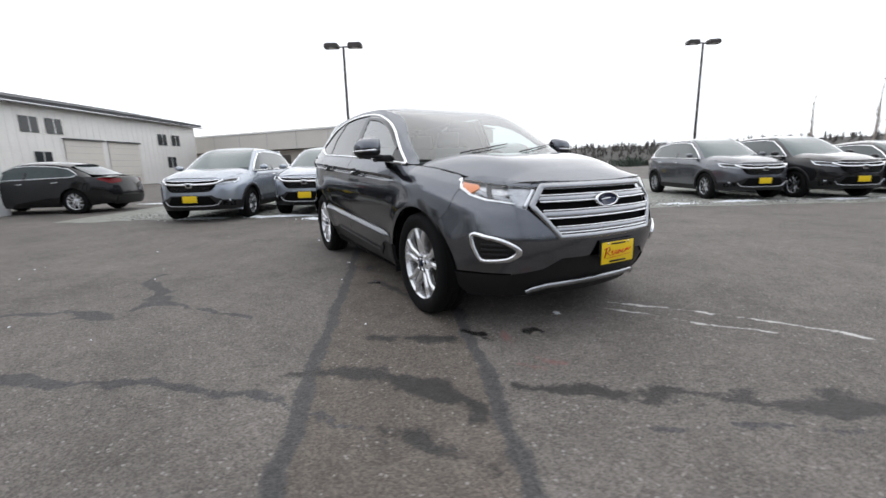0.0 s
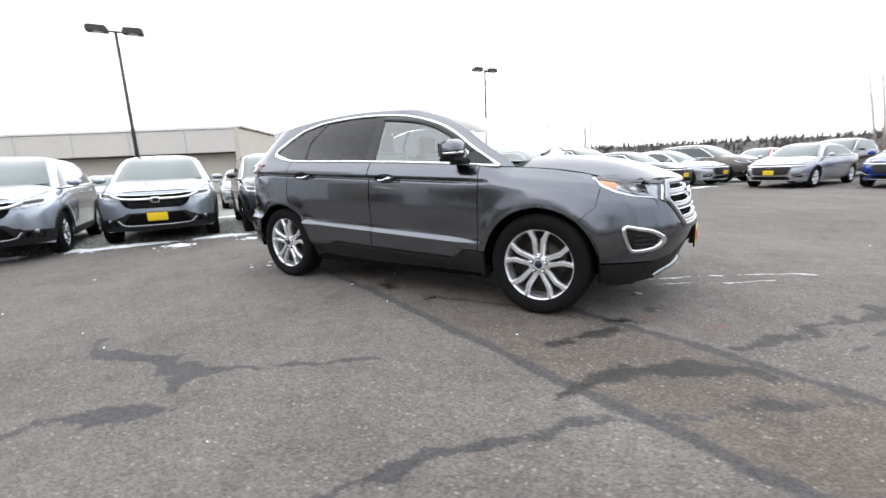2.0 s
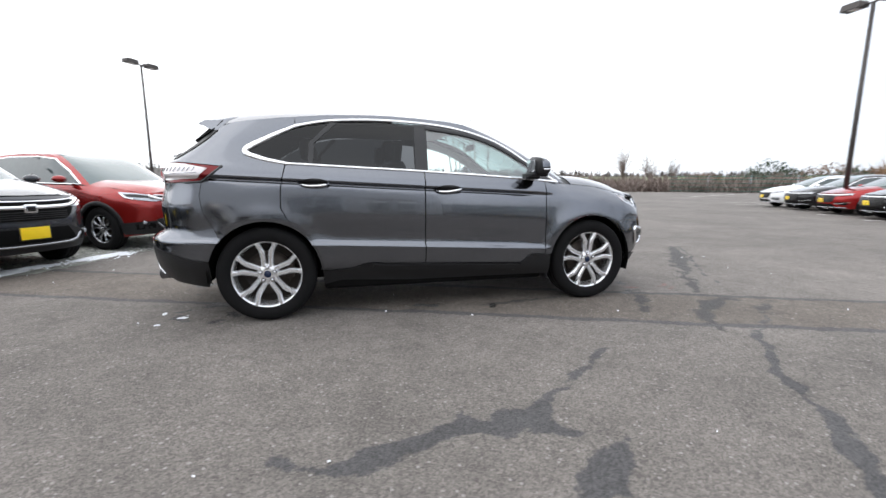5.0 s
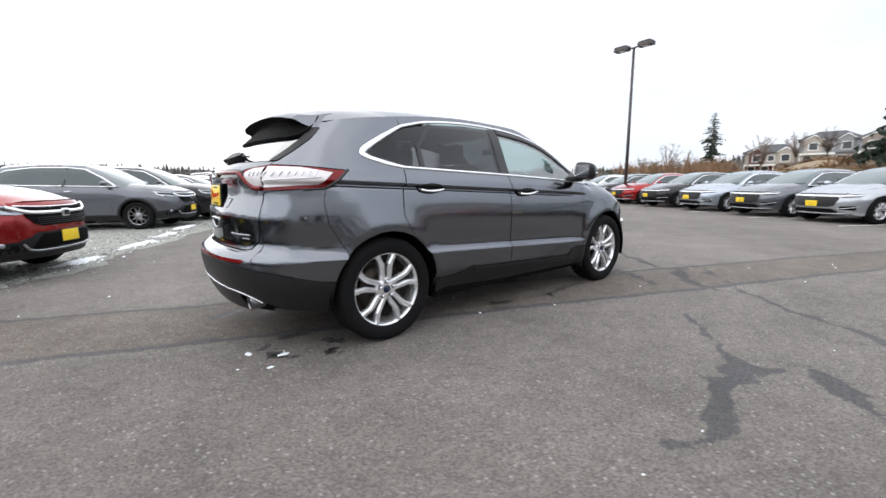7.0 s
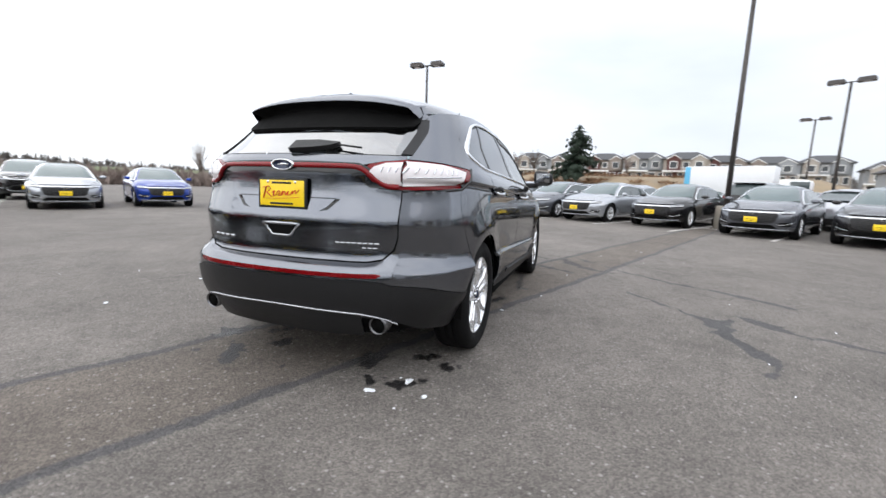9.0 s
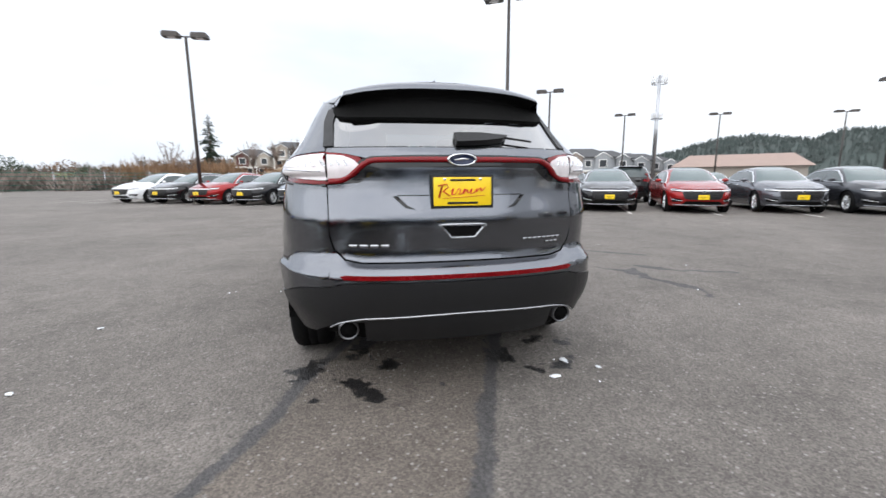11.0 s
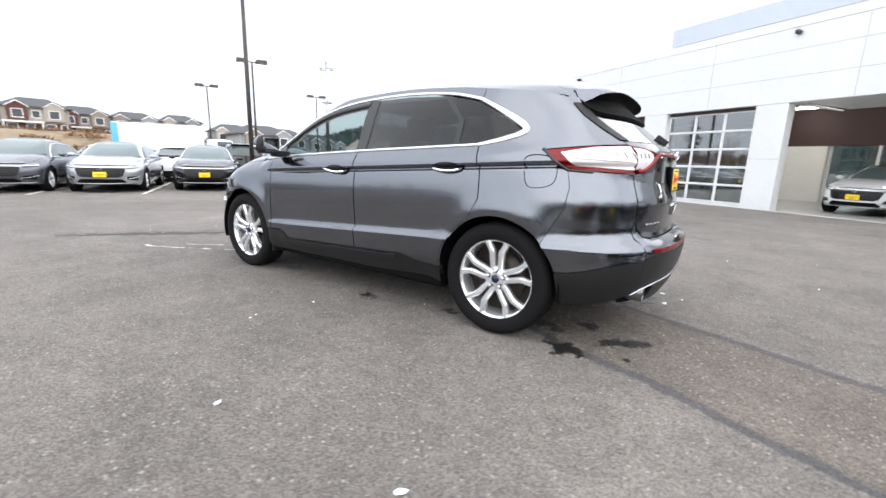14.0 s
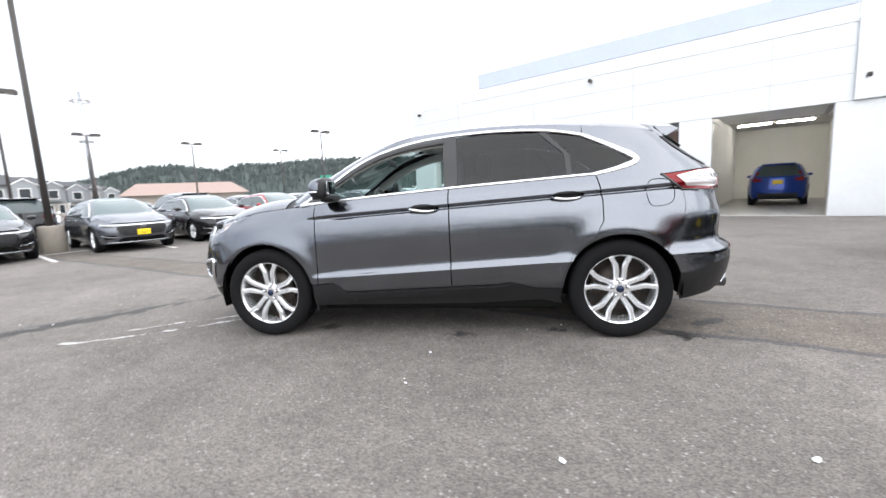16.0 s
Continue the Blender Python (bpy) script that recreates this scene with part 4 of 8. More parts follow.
def wheel(parent, x, y, side, r=0.376, rim=0.268, width=0.245, spokes="double", rim_mat=None, name="wheel"):
    """A wheel at the outer hub, with tyre, rim, spokes, lug nuts, cap, disc and caliper."""
    hub = new(name)
    hub.parent = parent
    hub.location = (x, y, r)
    rim_mat = rim_mat or M_RIM
    o = side

    def lathe(name2, prof, mat, label="", segs=56):
        bm = lathe_bm([(a, b * o) for a, b in prof], segs)
        bmesh.ops.recalc_face_normals(bm, faces=bm.faces[:])
        return part(name2, bm, mat, hub, label)

    w = width / 2
    lathe("tyre", [(rim - 0.004, -w * 0.84), (rim + 0.03, -w * 0.98), (r - 0.04, -w), (r - 0.012, -w * 0.86), (r, -w * 0.6), (r, -w * 0.25), (r - 0.008, -w * 0.23), (r - 0.008, -w * 0.19), (r, -w * 0.17), (r, w * 0.17), (r - 0.008, w * 0.19), (r - 0.008, w * 0.23), (r, w * 0.25), (r, w * 0.6), (r - 0.010, w * 0.86), (r - 0.035, w * 0.99), (r - 0.060, w * 1.0), (rim + 0.030, w * 0.985), (rim + 0.012, w * 0.92), (rim - 0.004, w * 0.84)], M_TYRE)
    lathe("rim", [(rim - 0.002, -w * 0.8), (rim - 0.02, -w * 0.7), (rim - 0.028, w * 0.3), (rim - 0.018, w * 0.66), (rim - 0.010, w * 0.80), (rim + 0.004, w * 0.85), (rim + 0.006, w * 0.80)], rim_mat)
    lathe("brake_disc", [(0.06, w * 0.05), (rim * 0.66, w * 0.05), (rim * 0.66, -w * 0.1), (0.06, -w * 0.1)], M_DISC, segs=40)
    lathe("dust_shield", [(0.02, -w * 0.2), (rim - 0.025, -w * 0.25)], M_RUST if spokes == "double" else M_DARK, segs=40)
    bm = box_bm(0, 0, 0, 0.07, 0.05, 0.13, 0.012)
    bmesh.ops.translate(bm, vec=(rim * 0.60, w * 0.05 * o, 0.02), verts=bm.verts[:])
    if spokes == "double":
        part("brake_caliper", bm, M_DISC, hub)
    else:
        bm.free()
    double = spokes == "double"
    arms = ((0.058, 0.018, w * 0.70, 0.024), (0.105, 0.0195, w * 0.75, 0.0285), (rim * 0.58, 0.0205, w * 0.80, 0.0315), (rim * 0.69, 0.0215, w * 0.81, 0.036), (rim * 0.86, 0.0215, w * 0.82, 0.061), (rim - 0.004, 0.0225, w * 0.82, 0.071))
    for k in range(5):
        a0 = 2 * math.pi * k / 5 + math.pi / 2
        bm = bmesh.new()
        for sgn in (-1, 1):
            rows = []
            for r0, half, face, spread in arms:
                if not double:
                    r0, half, spread = r0 * (rim / 0.268), half * 0.80, spread * 0.86
                row = []
                for t, d in ((-1, 0.045), (-1.0, 0.013), (-0.50, 0.0), (0.50, 0.0), (1.0, 0.013), (1, 0.045)):
                    q = sgn * spread + t * half
                    row.append(bm.verts.new((r0 * math.cos(a0) - q * math.sin(a0), (face - d) * o, r0 * math.sin(a0) + q * math.cos(a0))))
                rows.append(row)
            for ra, rb in zip(rows, rows[1:]):
                for i in range(5):
                    bm.faces.new((ra[i], ra[i + 1], rb[i + 1], rb[i]))
            bm.faces.new(rows[0])
        bmesh.ops.recalc_face_normals(bm, faces=bm.faces[:])
        bm.normal_update()
        part("spoke", bm, rim_mat, hub, smooth=False)
    lathe("hub_face", [(0.001, w * 0.70), (0.036, w * 0.70), (0.076, w * 0.685), (0.084, w * 0.60), (0.086, w * 0.30)], rim_mat, segs=30)
    lathe("center_cap", [(0.001, w * 0.80), (0.022, w * 0.795), (0.030, w * 0.68)], M_BLUE if double else M_SATIN, "dark centre cap", 24)
    for k in range(5 if double else 0):
        a = 2 * math.pi * k / 5 + math.pi / 2
        at = (0.056 * math.cos(a), 0, 0.056 * math.sin(a))
        # flat dark disc on the hub face, pocket shade put into its colour
        bm = lathe_bm([(0.001, w * 0.712 * o), (0.0165, w * 0.712 * o), (0.017, w * 0.62 * o)], 12, None, at)
        bmesh.ops.recalc_face_normals(bm, faces=bm.faces[:])
        part("nut_pocket_shade", bm, M_DARK, hub, "dark disc painted as the shade of a lug nut pocket")
        bm = lathe_bm([(0.001, w * 0.83 * o), (0.009, w * 0.83 * o), (0.0125, w * 0.79 * o), (0.0115, w * 0.60 * o)], 8, None, at)
        bmesh.ops.recalc_face_normals(bm, faces=bm.faces[:])
        part("lug_nut", bm, M_CHROME, hub)
    return hub


def dealer_plate(parent, x, y, z, facing, w=0.305, h=0.152, tilt=0.0, detail=True, name="dealer_plate"):
    """A yellow advertising plate in a black frame with a scrawled red line of print."""
    rot = Matrix.Rotation(0 if facing > 0 else math.pi, 3, "Z") @ Matrix.Rotation(radians(tilt), 3, "Y")
    pl = part(name, box_bm(0, 0, 0, 0.012, w + 0.016, h + 0.012, 0.003), M_TRIM, parent, "yellow dealer plate in a black frame")
    pl.matrix_local = Matrix.Translation((x, y, z)) @ rot.to_4x4()
    part("face", box_bm(0.007, 0, 0, 0.004, w - 0.01, h - 0.012, 0.0015), M_YELLOW, pl)
    if detail:
        script = [(-0.062, 0.004), (-0.048, 0.016), (-0.056, -0.012), (-0.036, -0.006), (-0.020, 0.015), (-0.012, 0.002), (-0.022, -0.012), (-0.004, -0.010), (0.010, 0.012), (0.002, -0.012), (0.020, 0.010), (0.028, -0.010), (0.046, 0.010), (0.040, -0.012), (0.060, -0.008), (0.074, 0.010), (0.070, -0.008), (0.090, 0.012), (0.096, -0.006), (0.116, 0.014)]
        pts = [(0.0100, y, z + 0.06 * y) for y, z in smooth_line(script, 0.004)]
        part("print", tube_bm(pts, 0.0042, 5, flat=0.5), M_PLATERED, pl, "red scrawled print")
        part("print_initial", tube_bm([(0.0100, -0.122, -0.030), (0.0100, -0.104, 0.030), (0.0100, -0.128, 0.028), (0.0100, -0.084, 0.036), (0.0100, -0.072, 0.022), (0.0100, -0.100, 0.002), (0.0100, -0.066, -0.022)], 0.0052, 5, flat=0.5), M_PLATERED, pl)
        part("underline", tube_bm([(0.0100, -0.10, -0.032), (0.0100, 0.0, -0.028), (0.0100, 0.115, -0.020)], 0.0025, 5, flat=0.5), M_PLATERED, pl)
        part("top_print", box_bm(0.0098, 0, h * 0.37, 0.002, w * 0.42, 0.010), M_TRIM, pl)
        part("bottom_print", box_bm(0.0098, 0, -h * 0.37, 0.002, w * 0.5, 0.011), M_TRIM, pl)
        for s in (-1, 1):
            b = lathe_bm([(0.001, 0.004), (0.007, 0.003), (0.008, 0.0)], 10)
            bmesh.ops.rotate(b, matrix=Matrix.Rotation(-math.pi / 2, 3, "Z"), verts=b.verts[:])
            bmesh.ops.translate(b, vec=(0.0095, s * w * 0.30, h * 0.40), verts=b.verts[:])
            part("screw", b, M_CHROME, pl)
    return pl


def oval_badge(parent, at, facing, rx, rz, tilt):
    bm = bmesh.new()
    rings = []
    for r, d in ((1.0, 0.0), (0.97, 0.010), (0.86, 0.012), (0.84, 0.006), (0.02, 0.007)):
        rings.append([bm.verts.new((d, r * rx * math.cos(2 * math.pi * k / 36), r * rz * math.sin(2 * math.pi * k / 36))) for k in range(36)])
    for i, (a, b) in enumerate(zip(rings, rings[1:])):
        for k in range(36):
            f = bm.faces.new((a[k], a[(k + 1) % 36], b[(k + 1) % 36], b[k]))
            f.material_index = 1 if i == 3 else 0
    f = bm.faces.new(rings[-1])
    f.material_index = 1
    bmesh.ops.recalc_face_normals(bm, faces=bm.faces[:])
    ob = part("badge", bm, (M_CHROME, M_BLUE), parent, "chrome-ringed dark oval badge")
    ob.matrix_local = Matrix.Translation(at) @ (Matrix.Rotation(0 if facing > 0 else math.pi, 3, "Z") @ Matrix.Rotation(radians(tilt), 3, "Y")).to_4x4()
    part("badge_script", tube_bm([(0.008, -rx * 0.55, -rz * 0.05), (0.009, 0, rz * 0.12), (0.008, rx * 0.55, rz * 0.05)], [0.003, 0.006, 0.003], 6), M_CHROME, ob)
    return ob


def build_suv():
    E = HERO
    car = new("grey_suv")
    tagged(car, "dark grey SUV with chrome trim and yellow dealer plates on asphalt", "car")
    yR = lambda z: E.R(0.66, z).x
    # dark shell behind the panel gaps, and the underbody
    shell = [(1.80, 0.27)] + arc(WX, WZ + 0.01, 0.435, -14, 194, 24) + arc(-WX, WZ + 0.01, 0.435, -14, 194, 24) + [(-1.9, 0.30)] + rear_edge(0.30, 1.22) + [(-1.2, 1.2), (0.9, 1.08), (1.2, 1.04), (1.75, 0.97)] + front_edge(0.90, 0.27)
    for s in (1, -1):
        part("inner_body", sheet(E, [("S", shell)], s, -0.03, 0.08), M_DARK, car)
    part("inner_nose", sheet(E, [("F", [(-0.62, 0.24), (0.62, 0.24), (0.62, 0.9), (-0.62, 0.9)])], 1, -0.045, 0.1), M_DARK, car)
    part("inner_tail", sheet(E, [("R", [(-0.66, 0.28), (0.66, 0.28), (0.66, 1.24), (-0.66, 1.24)])], 1, -0.03, 0.1), M_DARK, car)
    part("underbody", box_bm(0, 0, 0.36, 3.7, 1.24, 0.19, 0.04), M_DARK, car)
    part("floor_pan", box_bm(-0.02, 0, 0.31, 1.95, 1.74, 0.18, 0.03), M_DARK, car)
    for cx in (WX, -WX):
        for s in (1, -1):
            bm = bmesh.new()
            ring = [[bm.verts.new((cx + 0.432 * math.cos(radians(a)), s * yy, WZ + 0.008 + 0.432 * math.sin(radians(a)))) for a in range(-16, 197, 12)] for yy in (0.50, 0.918)]
            for k in range(len(ring[0]) - 1):
                bm.faces.new((ring[0][k], ring[0][k + 1], ring[1][k + 1], ring[1][k]))
            bm.faces.new(ring[0])
            part("wheel_liner", bm, M_DARK, car)

    fender_arc = arc(WX, WZ + 0.004, 0.42, 50, 169, 22)
    seam_f = [(1.828, 0.936), (1.81, 0.80)]
    quarter_rail = [(-1.18, 1.618), (-1.35, 1.600), (-1.5, 1.582), (-1.65, 1.560)] + [p for p in rear_edge(1.535, 1.285)]
    for s in (1, -1):
        # panels
        part("fender", sheet(E, [("S", [(0.955, 0.457), (0.957, 1.104), (1.10, 1.092), (1.235, 1.082), (1.36, 1.073), (1.51, 1.058), (1.73, 1.018), (1.768, 1.002), *seam_f, *fender_arc, (1.0, 0.457)])], s, 0, 0.024, 0.02), M_GREY, car)
        part("front_door", sheet(E, [("S", [(0.948, 0.460), (0.82, 0.465), (0.72, 0.392), (-0.152, 0.424), (-0.150, 1.180), (0.59, 1.136), (0.949, 1.104)])], s, 0, 0.024, 0.02), M_GREY, car)
        part("rear_door", sheet(E, [("S", [(-0.160, 0.424), (-0.52, 0.438), (-0.62, 0.452), (-0.79, 0.402), (-0.950, 0.396), *arc(-WX, WZ + 0.004, 0.434, 3, 62, 14), (-1.29, 0.90), (-1.285, 1.05), (-1.245, 1.230), (-0.70, 1.206), (-0.160, 1.181)])], s, 0, 0.024, 0.02), M_GREY, car)
        part("quarter_panel", sheet(E, [("S", [(-1.253, 1.233), (-1.42, 1.272), (-1.550, 1.333), (-1.39, 1.447), (-1.18, 1.55), *quarter_rail, *rear_edge(1.28, 1.252), (-1.97, 1.243), (-1.695, 1.216), (-1.84, 1.102), (-1.862, 1.0), (-1.845, 0.88), *arc(-WX, WZ + 0.004, 0.42, 137, 3, 24), (-0.957, 0.396), *arc(-WX, WZ + 0.004, 0.4315, 3, 62, 14), (-1.298, 0.90), (-1.293, 1.05)])], s, 0, 0.024, 0.02), M_GREY, car)
        part("roof_rail", loft(E, "SU", smooth_line(DLO_TOP, 0.03) , smooth_line([(1.20, 1.095)] + RAIL_LINE[::-1], 0.03), 60, 4, 0.0, s), M_GREY, car)
        # sill cladding
        part("sill_cladding", sheet(E, [("S", [(1.0, 0.27), (1.0, 0.450), (0.82, 0.458), (0.715, 0.384), (-0.51, 0.430), (-0.62, 0.444), (-0.79, 0.394), (-1.0, 0.388), (-0.99, 0.27)])], s, 0.004, 0.04, 0.03), M_CLAD, car, "black sill cladding")
        part("sill_insert", sheet(E, [("S", [(0.80, 0.452), (0.71, 0.372), (-0.50, 0.418), (-0.60, 0.432), (-0.60, 0.405), (-0.52, 0.375), (0.70, 0.325), (0.80, 0.40)])], s, 0.014, 0.04, 0.015), M_CLAD, car)
        # glazing
        if s < 0:
            part("front_door_glass", sheet(E, [("SU", [(0.82, 1.132), (0.82, 1.265), (0.62, 1.395), (0.43, 1.482), (0.20, 1.541), (-0.10, 1.582), (-0.118, 1.189)])], s, -0.004, 0.05), M_GLASS, car, "clear door glass")
        else:
            part("window_channel", ribbon(E, "SU", [(0.82, 1.134), (0.35, 1.162), (-0.118, 1.190)], 0.02, -0.02, s), M_TRIM, car, "black channel of the lowered window")
        part("rear_door_glass", sheet(E, [("SU", [(-0.225, 1.196), (-0.207, 1.590), (-0.50, 1.598), (-0.85, 1.582), (-1.035, 1.405), (-1.045, 1.234)])], s, -0.004, 0.05), M_PRIV, car, "dark privacy glass")
        part("quarter_glass", sheet(E, [("SU", [(-1.085, 1.240), (-1.075, 1.405), (-0.905, 1.578), (-1.16, 1.528), (-1.36, 1.430), (-1.515, 1.335), (-1.41, 1.285), (-1.24, 1.247)])], s, -0.004, 0.05), M_PRIV, car, "dark quarter glass")
        part("mirror_sail", sheet(E, [("SU", [(0.825, 1.130), (1.07, 1.108), (0.825, 1.262)])], s, -0.002, 0.05, 0.01), M_GLOSS, car)
        part("b_pillar", sheet(E, [("SU", [(-0.118, 1.189), (-0.225, 1.196), (-0.207, 1.592), (-0.10, 1.586)])], s, 0.0, 0.05, 0.02), M_GLOSS, car, "black centre pillar")
        part("c_pillar", sheet(E, [("SU", [(-1.045, 1.234), (-1.035, 1.405), (-0.85, 1.582), (-0.905, 1.582), (-1.075, 1.405), (-1.085, 1.240)])], s, 0.0, 0.05, 0.02), M_GLOSS, car)
        loop = smooth_line(DLO_TOP, 0.04) + smooth_line(DLO_BACK, 0.03)[1:]
        part("window_chrome", ribbon(E, "SU", loop, [0.017 + 0.024 * math.exp(-(((i - len(loop) + 12) / 9) ** 2)) for i in range(len(loop))], 0.003, s), M_CHROME, car, "chrome window surround")
        part("belt_chrome", ribbon(E, "SU", smooth_line(DLO_LOW, 0.04), 0.017, 0.004, s), M_CHROME, car, "chrome belt strip")
        part("door_frame", ribbon(E, "SU", smooth_line([(0.855, 1.236), (0.62, 1.380), (0.43, 1.467), (0.20, 1.526), (-0.112, 1.567)], 0.04), 0.046, 0.0, s), M_GLOSS, car, "black front door frame")
        part("inner_frame_trim", ribbon(E, "SU", smooth_line([(1.10, 1.13), (0.88, 1.262), (0.66, 1.395), (0.44, 1.492), (0.20, 1.552), (-0.112, 1.592)], 0.05), 0.085, -0.034, s), M_SEAT, car, "light grey inner pillar trim")
        part("inner_pillar", ribbon(E, "SU", [(-0.17, 1.20), (-0.165, 1.40), (-0.155, 1.58)], 0.11, -0.034, s), M_SEAT, car, "light grey inner pillar trim")
        # handles
        for hx, hz in ((0.045, 1.048), (-1.04, 1.098)):
            cup = part("handle_cup", sheet(E, [("S", [(hx + 0.115 * math.cos(a), hz - 0.012 + 0.038 * math.sin(a)) for a in np.linspace(0, 2 * math.pi, 25)[:-1]])], s, 0.003, 0.04), M_TRIM, car)
            pts = [E.at("S", hx + u, hz + 0.003 * (1 - (u / 0.115) ** 2), h) for u, h in ((-0.115, 0.004), (-0.095, 0.030), (-0.05, 0.040), (0.0, 0.043), (0.05, 0.040), (0.095, 0.030), (0.115, 0.004))]
            bm = tube_bm([(p.x, p.y * s, p.z) for p in pts], [0.010, 0.014, 0.0155, 0.016, 0.0155, 0.014, 0.010], 8, flat=0.62)
            hd = part("door_handle", bm, M_GREY, car)
            bm = tube_bm([(p.x, (p.y + 0.008) * s, p.z + 0.005) for p in pts[1:-1]], 0.0105, 6)
            part("handle_chrome", bm, M_CHROME, hd, "chrome strip")
        # headlamp
        low = [(1.768, 0.996), (1.83, 0.942), (1.92, 0.896), (2.02, 0.866)]
        side_lamp = low + front_edge(0.838, 0.950) + [(1.98, 0.960), (1.88, 0.976)]
        nose_lamp = [(0.62, 0.838), (0.62, 0.950), (0.535, 0.943), (0.468, 0.934), (0.545, 0.836), (0.55, 0.812)]
        lamp = part("headlamp", sheet(E, [("S", side_lamp), ("F", nose_lamp)], s, -0.030, 0.03, 0.0), M_LAMPIN, car, "clear wrap-around headlamp")
        part("lens", sheet(E, [("S", side_lamp), ("F", nose_lamp)], s, 0.002, 0.03, 0.02), M_LENS, lamp, "clear lens")
        part("turn_signal", sheet(E, [("S", [(1.790, 0.984), (1.84, 0.945), (1.905, 0.912), (1.925, 0.945), (1.90, 0.965)])], s, -0.012, 0.03, 0.012), M_AMBER, lamp, "amber marker")
        part("lamp_bezel", ribbon(E, "S", low + front_edge(0.845, 0.842)[:1], 0.014, -0.004, s), M_CHROME, lamp)
        part("lamp_blade", ribbon(E, "F", [(0.56, 0.83), (0.52, 0.885), (0.49, 0.925)], 0.022, -0.010, s), M_CHROME, lamp, "chrome inner blade")
        part("lamp_brow", ribbon(E, "S", [(1.93, 0.925), (2.00, 0.900), (2.06, 0.885), (2.12, 0.872)], 0.022, -0.016, s), M_SATIN, lamp)
        part("lamp_lid", sheet(E, [("S", [(1.772, 1.000), (1.88, 0.979), (1.98, 0.963), *front_edge(0.953, 0.985), (1.98, 1.000), (1.88, 1.012)]), ("F", [(0.62, 0.953), (0.62, 0.985), (0.44, 0.975), (0.44, 0.938), (0.535, 0.946)])], s, -0.003, 0.03, 0.01), M_GREY, car)
        part("lamp_divider", ribbon(E, "S", [(1.96, 0.955), (1.99, 0.915), (2.04, 0.872)], 0.016, -0.014, s), M_GLOSS, lamp, "dark divider")
        # fog lamp in a chrome ring
        ring = smooth_line([(1.985, 0.655), (2.06, 0.648), (2.15, 0.622), (2.205, 0.568), (2.16, 0.512), (2.05, 0.495), (2.015, 0.52)], 0.02, True)
        fog = part("fog_lamp", sheet(E, [("S", ring)], s, 0.002, 0.03, 0.01), M_GLOSS, car, "dark fog lamp recess")
        part("fog_surround", ribbon(E, "S", ring, 0.026, 0.006, s, True, 0.012), M_CHROME, fog, "chrome fog lamp surround")
        for k in range(3):
            part("fog_slat", ribbon(E, "S", [(2.04 + 0.02 * i, 0.54 + 0.03 * k) for i in range(7)], 0.012, 0.006, s, False, 0.006), M_TRIM, fog)
        # mirror
        bm = bmesh.new()
        bmesh.ops.create_uvsphere(bm, u_segments=24, v_segments=14, radius=1.0)
        for v in bm.verts:
            x, y, z = v.co
            v.co = (0.79 + 0.105 * x * (1.0 if x > 0 else 0.50), s * (1.045 + 0.108 * math.copysign(abs(y) ** 0.60, y)), 1.232 + (0.080 - 0.012 * y) * math.copysign(abs(z) ** 0.60, z) - 0.012 * y)
        bm.normal_update()
        for f in bm.faces:
            f.material_index = 0 if f.calc_center_median().x > 0.80 and f.calc_center_median().z > 1.215 else 1
        if s < 0:
            bmesh.ops.reverse_faces(bm, faces=bm.faces[:])
        mir = part("door_mirror", bm, (M_GREY, M_TRIM), car, "grey and black door mirror with chrome strip")
        part("mirror_base", box_bm(0.80, s * 0.92, 1.150, 0.11, 0.14, 0.055, 0.018), M_TRIM, mir)
        part("mirror_lower", box_bm(0.80, s * 1.02, 1.164, 0.14, 0.17, 0.03, 0.012), M_TRIM, mir)
        bm = tube_bm([(0.875, s * 0.97, 1.216), (0.897, s * 1.045, 1.212), (0.870, s * 1.125, 1.207), (0.80, s * 1.156, 1.206)], [0.006, 0.010, 0.010, 0.007], 8)
        part("mirror_strip", bm, M_CHROME, mir, "chrome mirror strip")
        bm = box_bm(0, 0, 0, 0.006, 0.150, 0.100, 0.002)
        bmesh.ops.rotate(bm, matrix=Matrix.Rotation(radians(-5), 3, "Y"), verts=bm.verts[:])
        bmesh.ops.translate(bm, vec=(0.735, s * 1.045, 1.235), verts=bm.verts[:])
        part("mirror_glass", bm, M_MIRROR, mir)
        # tail lamp
        tl = part("tail_lamp", sheet(E, [("S", [(-1.698, 1.211), (-1.84, 1.106), *rear_edge(1.088, 1.248), (-1.97, 1.238)]), ("R", [(0.66, 1.088), (0.66, 1.248), (0.57, 1.242), (0.50, 1.222), (0.46, 1.185), (0.545, 1.098)])], s, -0.002, 0.03, 0.02), M_RED, car, "red wrap-around tail lamp")
        clear = part("clear_lens", sheet(E, [("S", [(-1.795, 1.198), (-1.878, 1.124), *rear_edge(1.108, 1.238), (-1.97, 1.230)])], s, 0.003, 0.03, 0.004), M_CLEAR, tl, "frosted clear lamp insert")
        inner = part("clear_lens", sheet(E, [("R", [(0.650, 1.110), (0.650, 1.232), (0.575, 1.226), (0.520, 1.205), (0.498, 1.182), (0.575, 1.110)])], s, 0.003, 0.03, 0.004), M_CLEAR, tl, "frosted clear lamp insert")
        for k in range(8):
            x = -1.885 - 0.036 * k
            part("lamp_rib", ribbon(E, "S", [(x, 1.205), (x - 0.012, 1.190), (x - 0.022, 1.176)], 0.007, 0.0065, s, False, 0.0015), M_LAMPIN, clear)
        part("lamp_rib", ribbon(E, "S", [(-1.87 - 0.04 * k, 1.166 - 0.002 * k) for k in range(8)], 0.006, 0.0065, s, False, 0.0015), M_LAMPIN, clear)
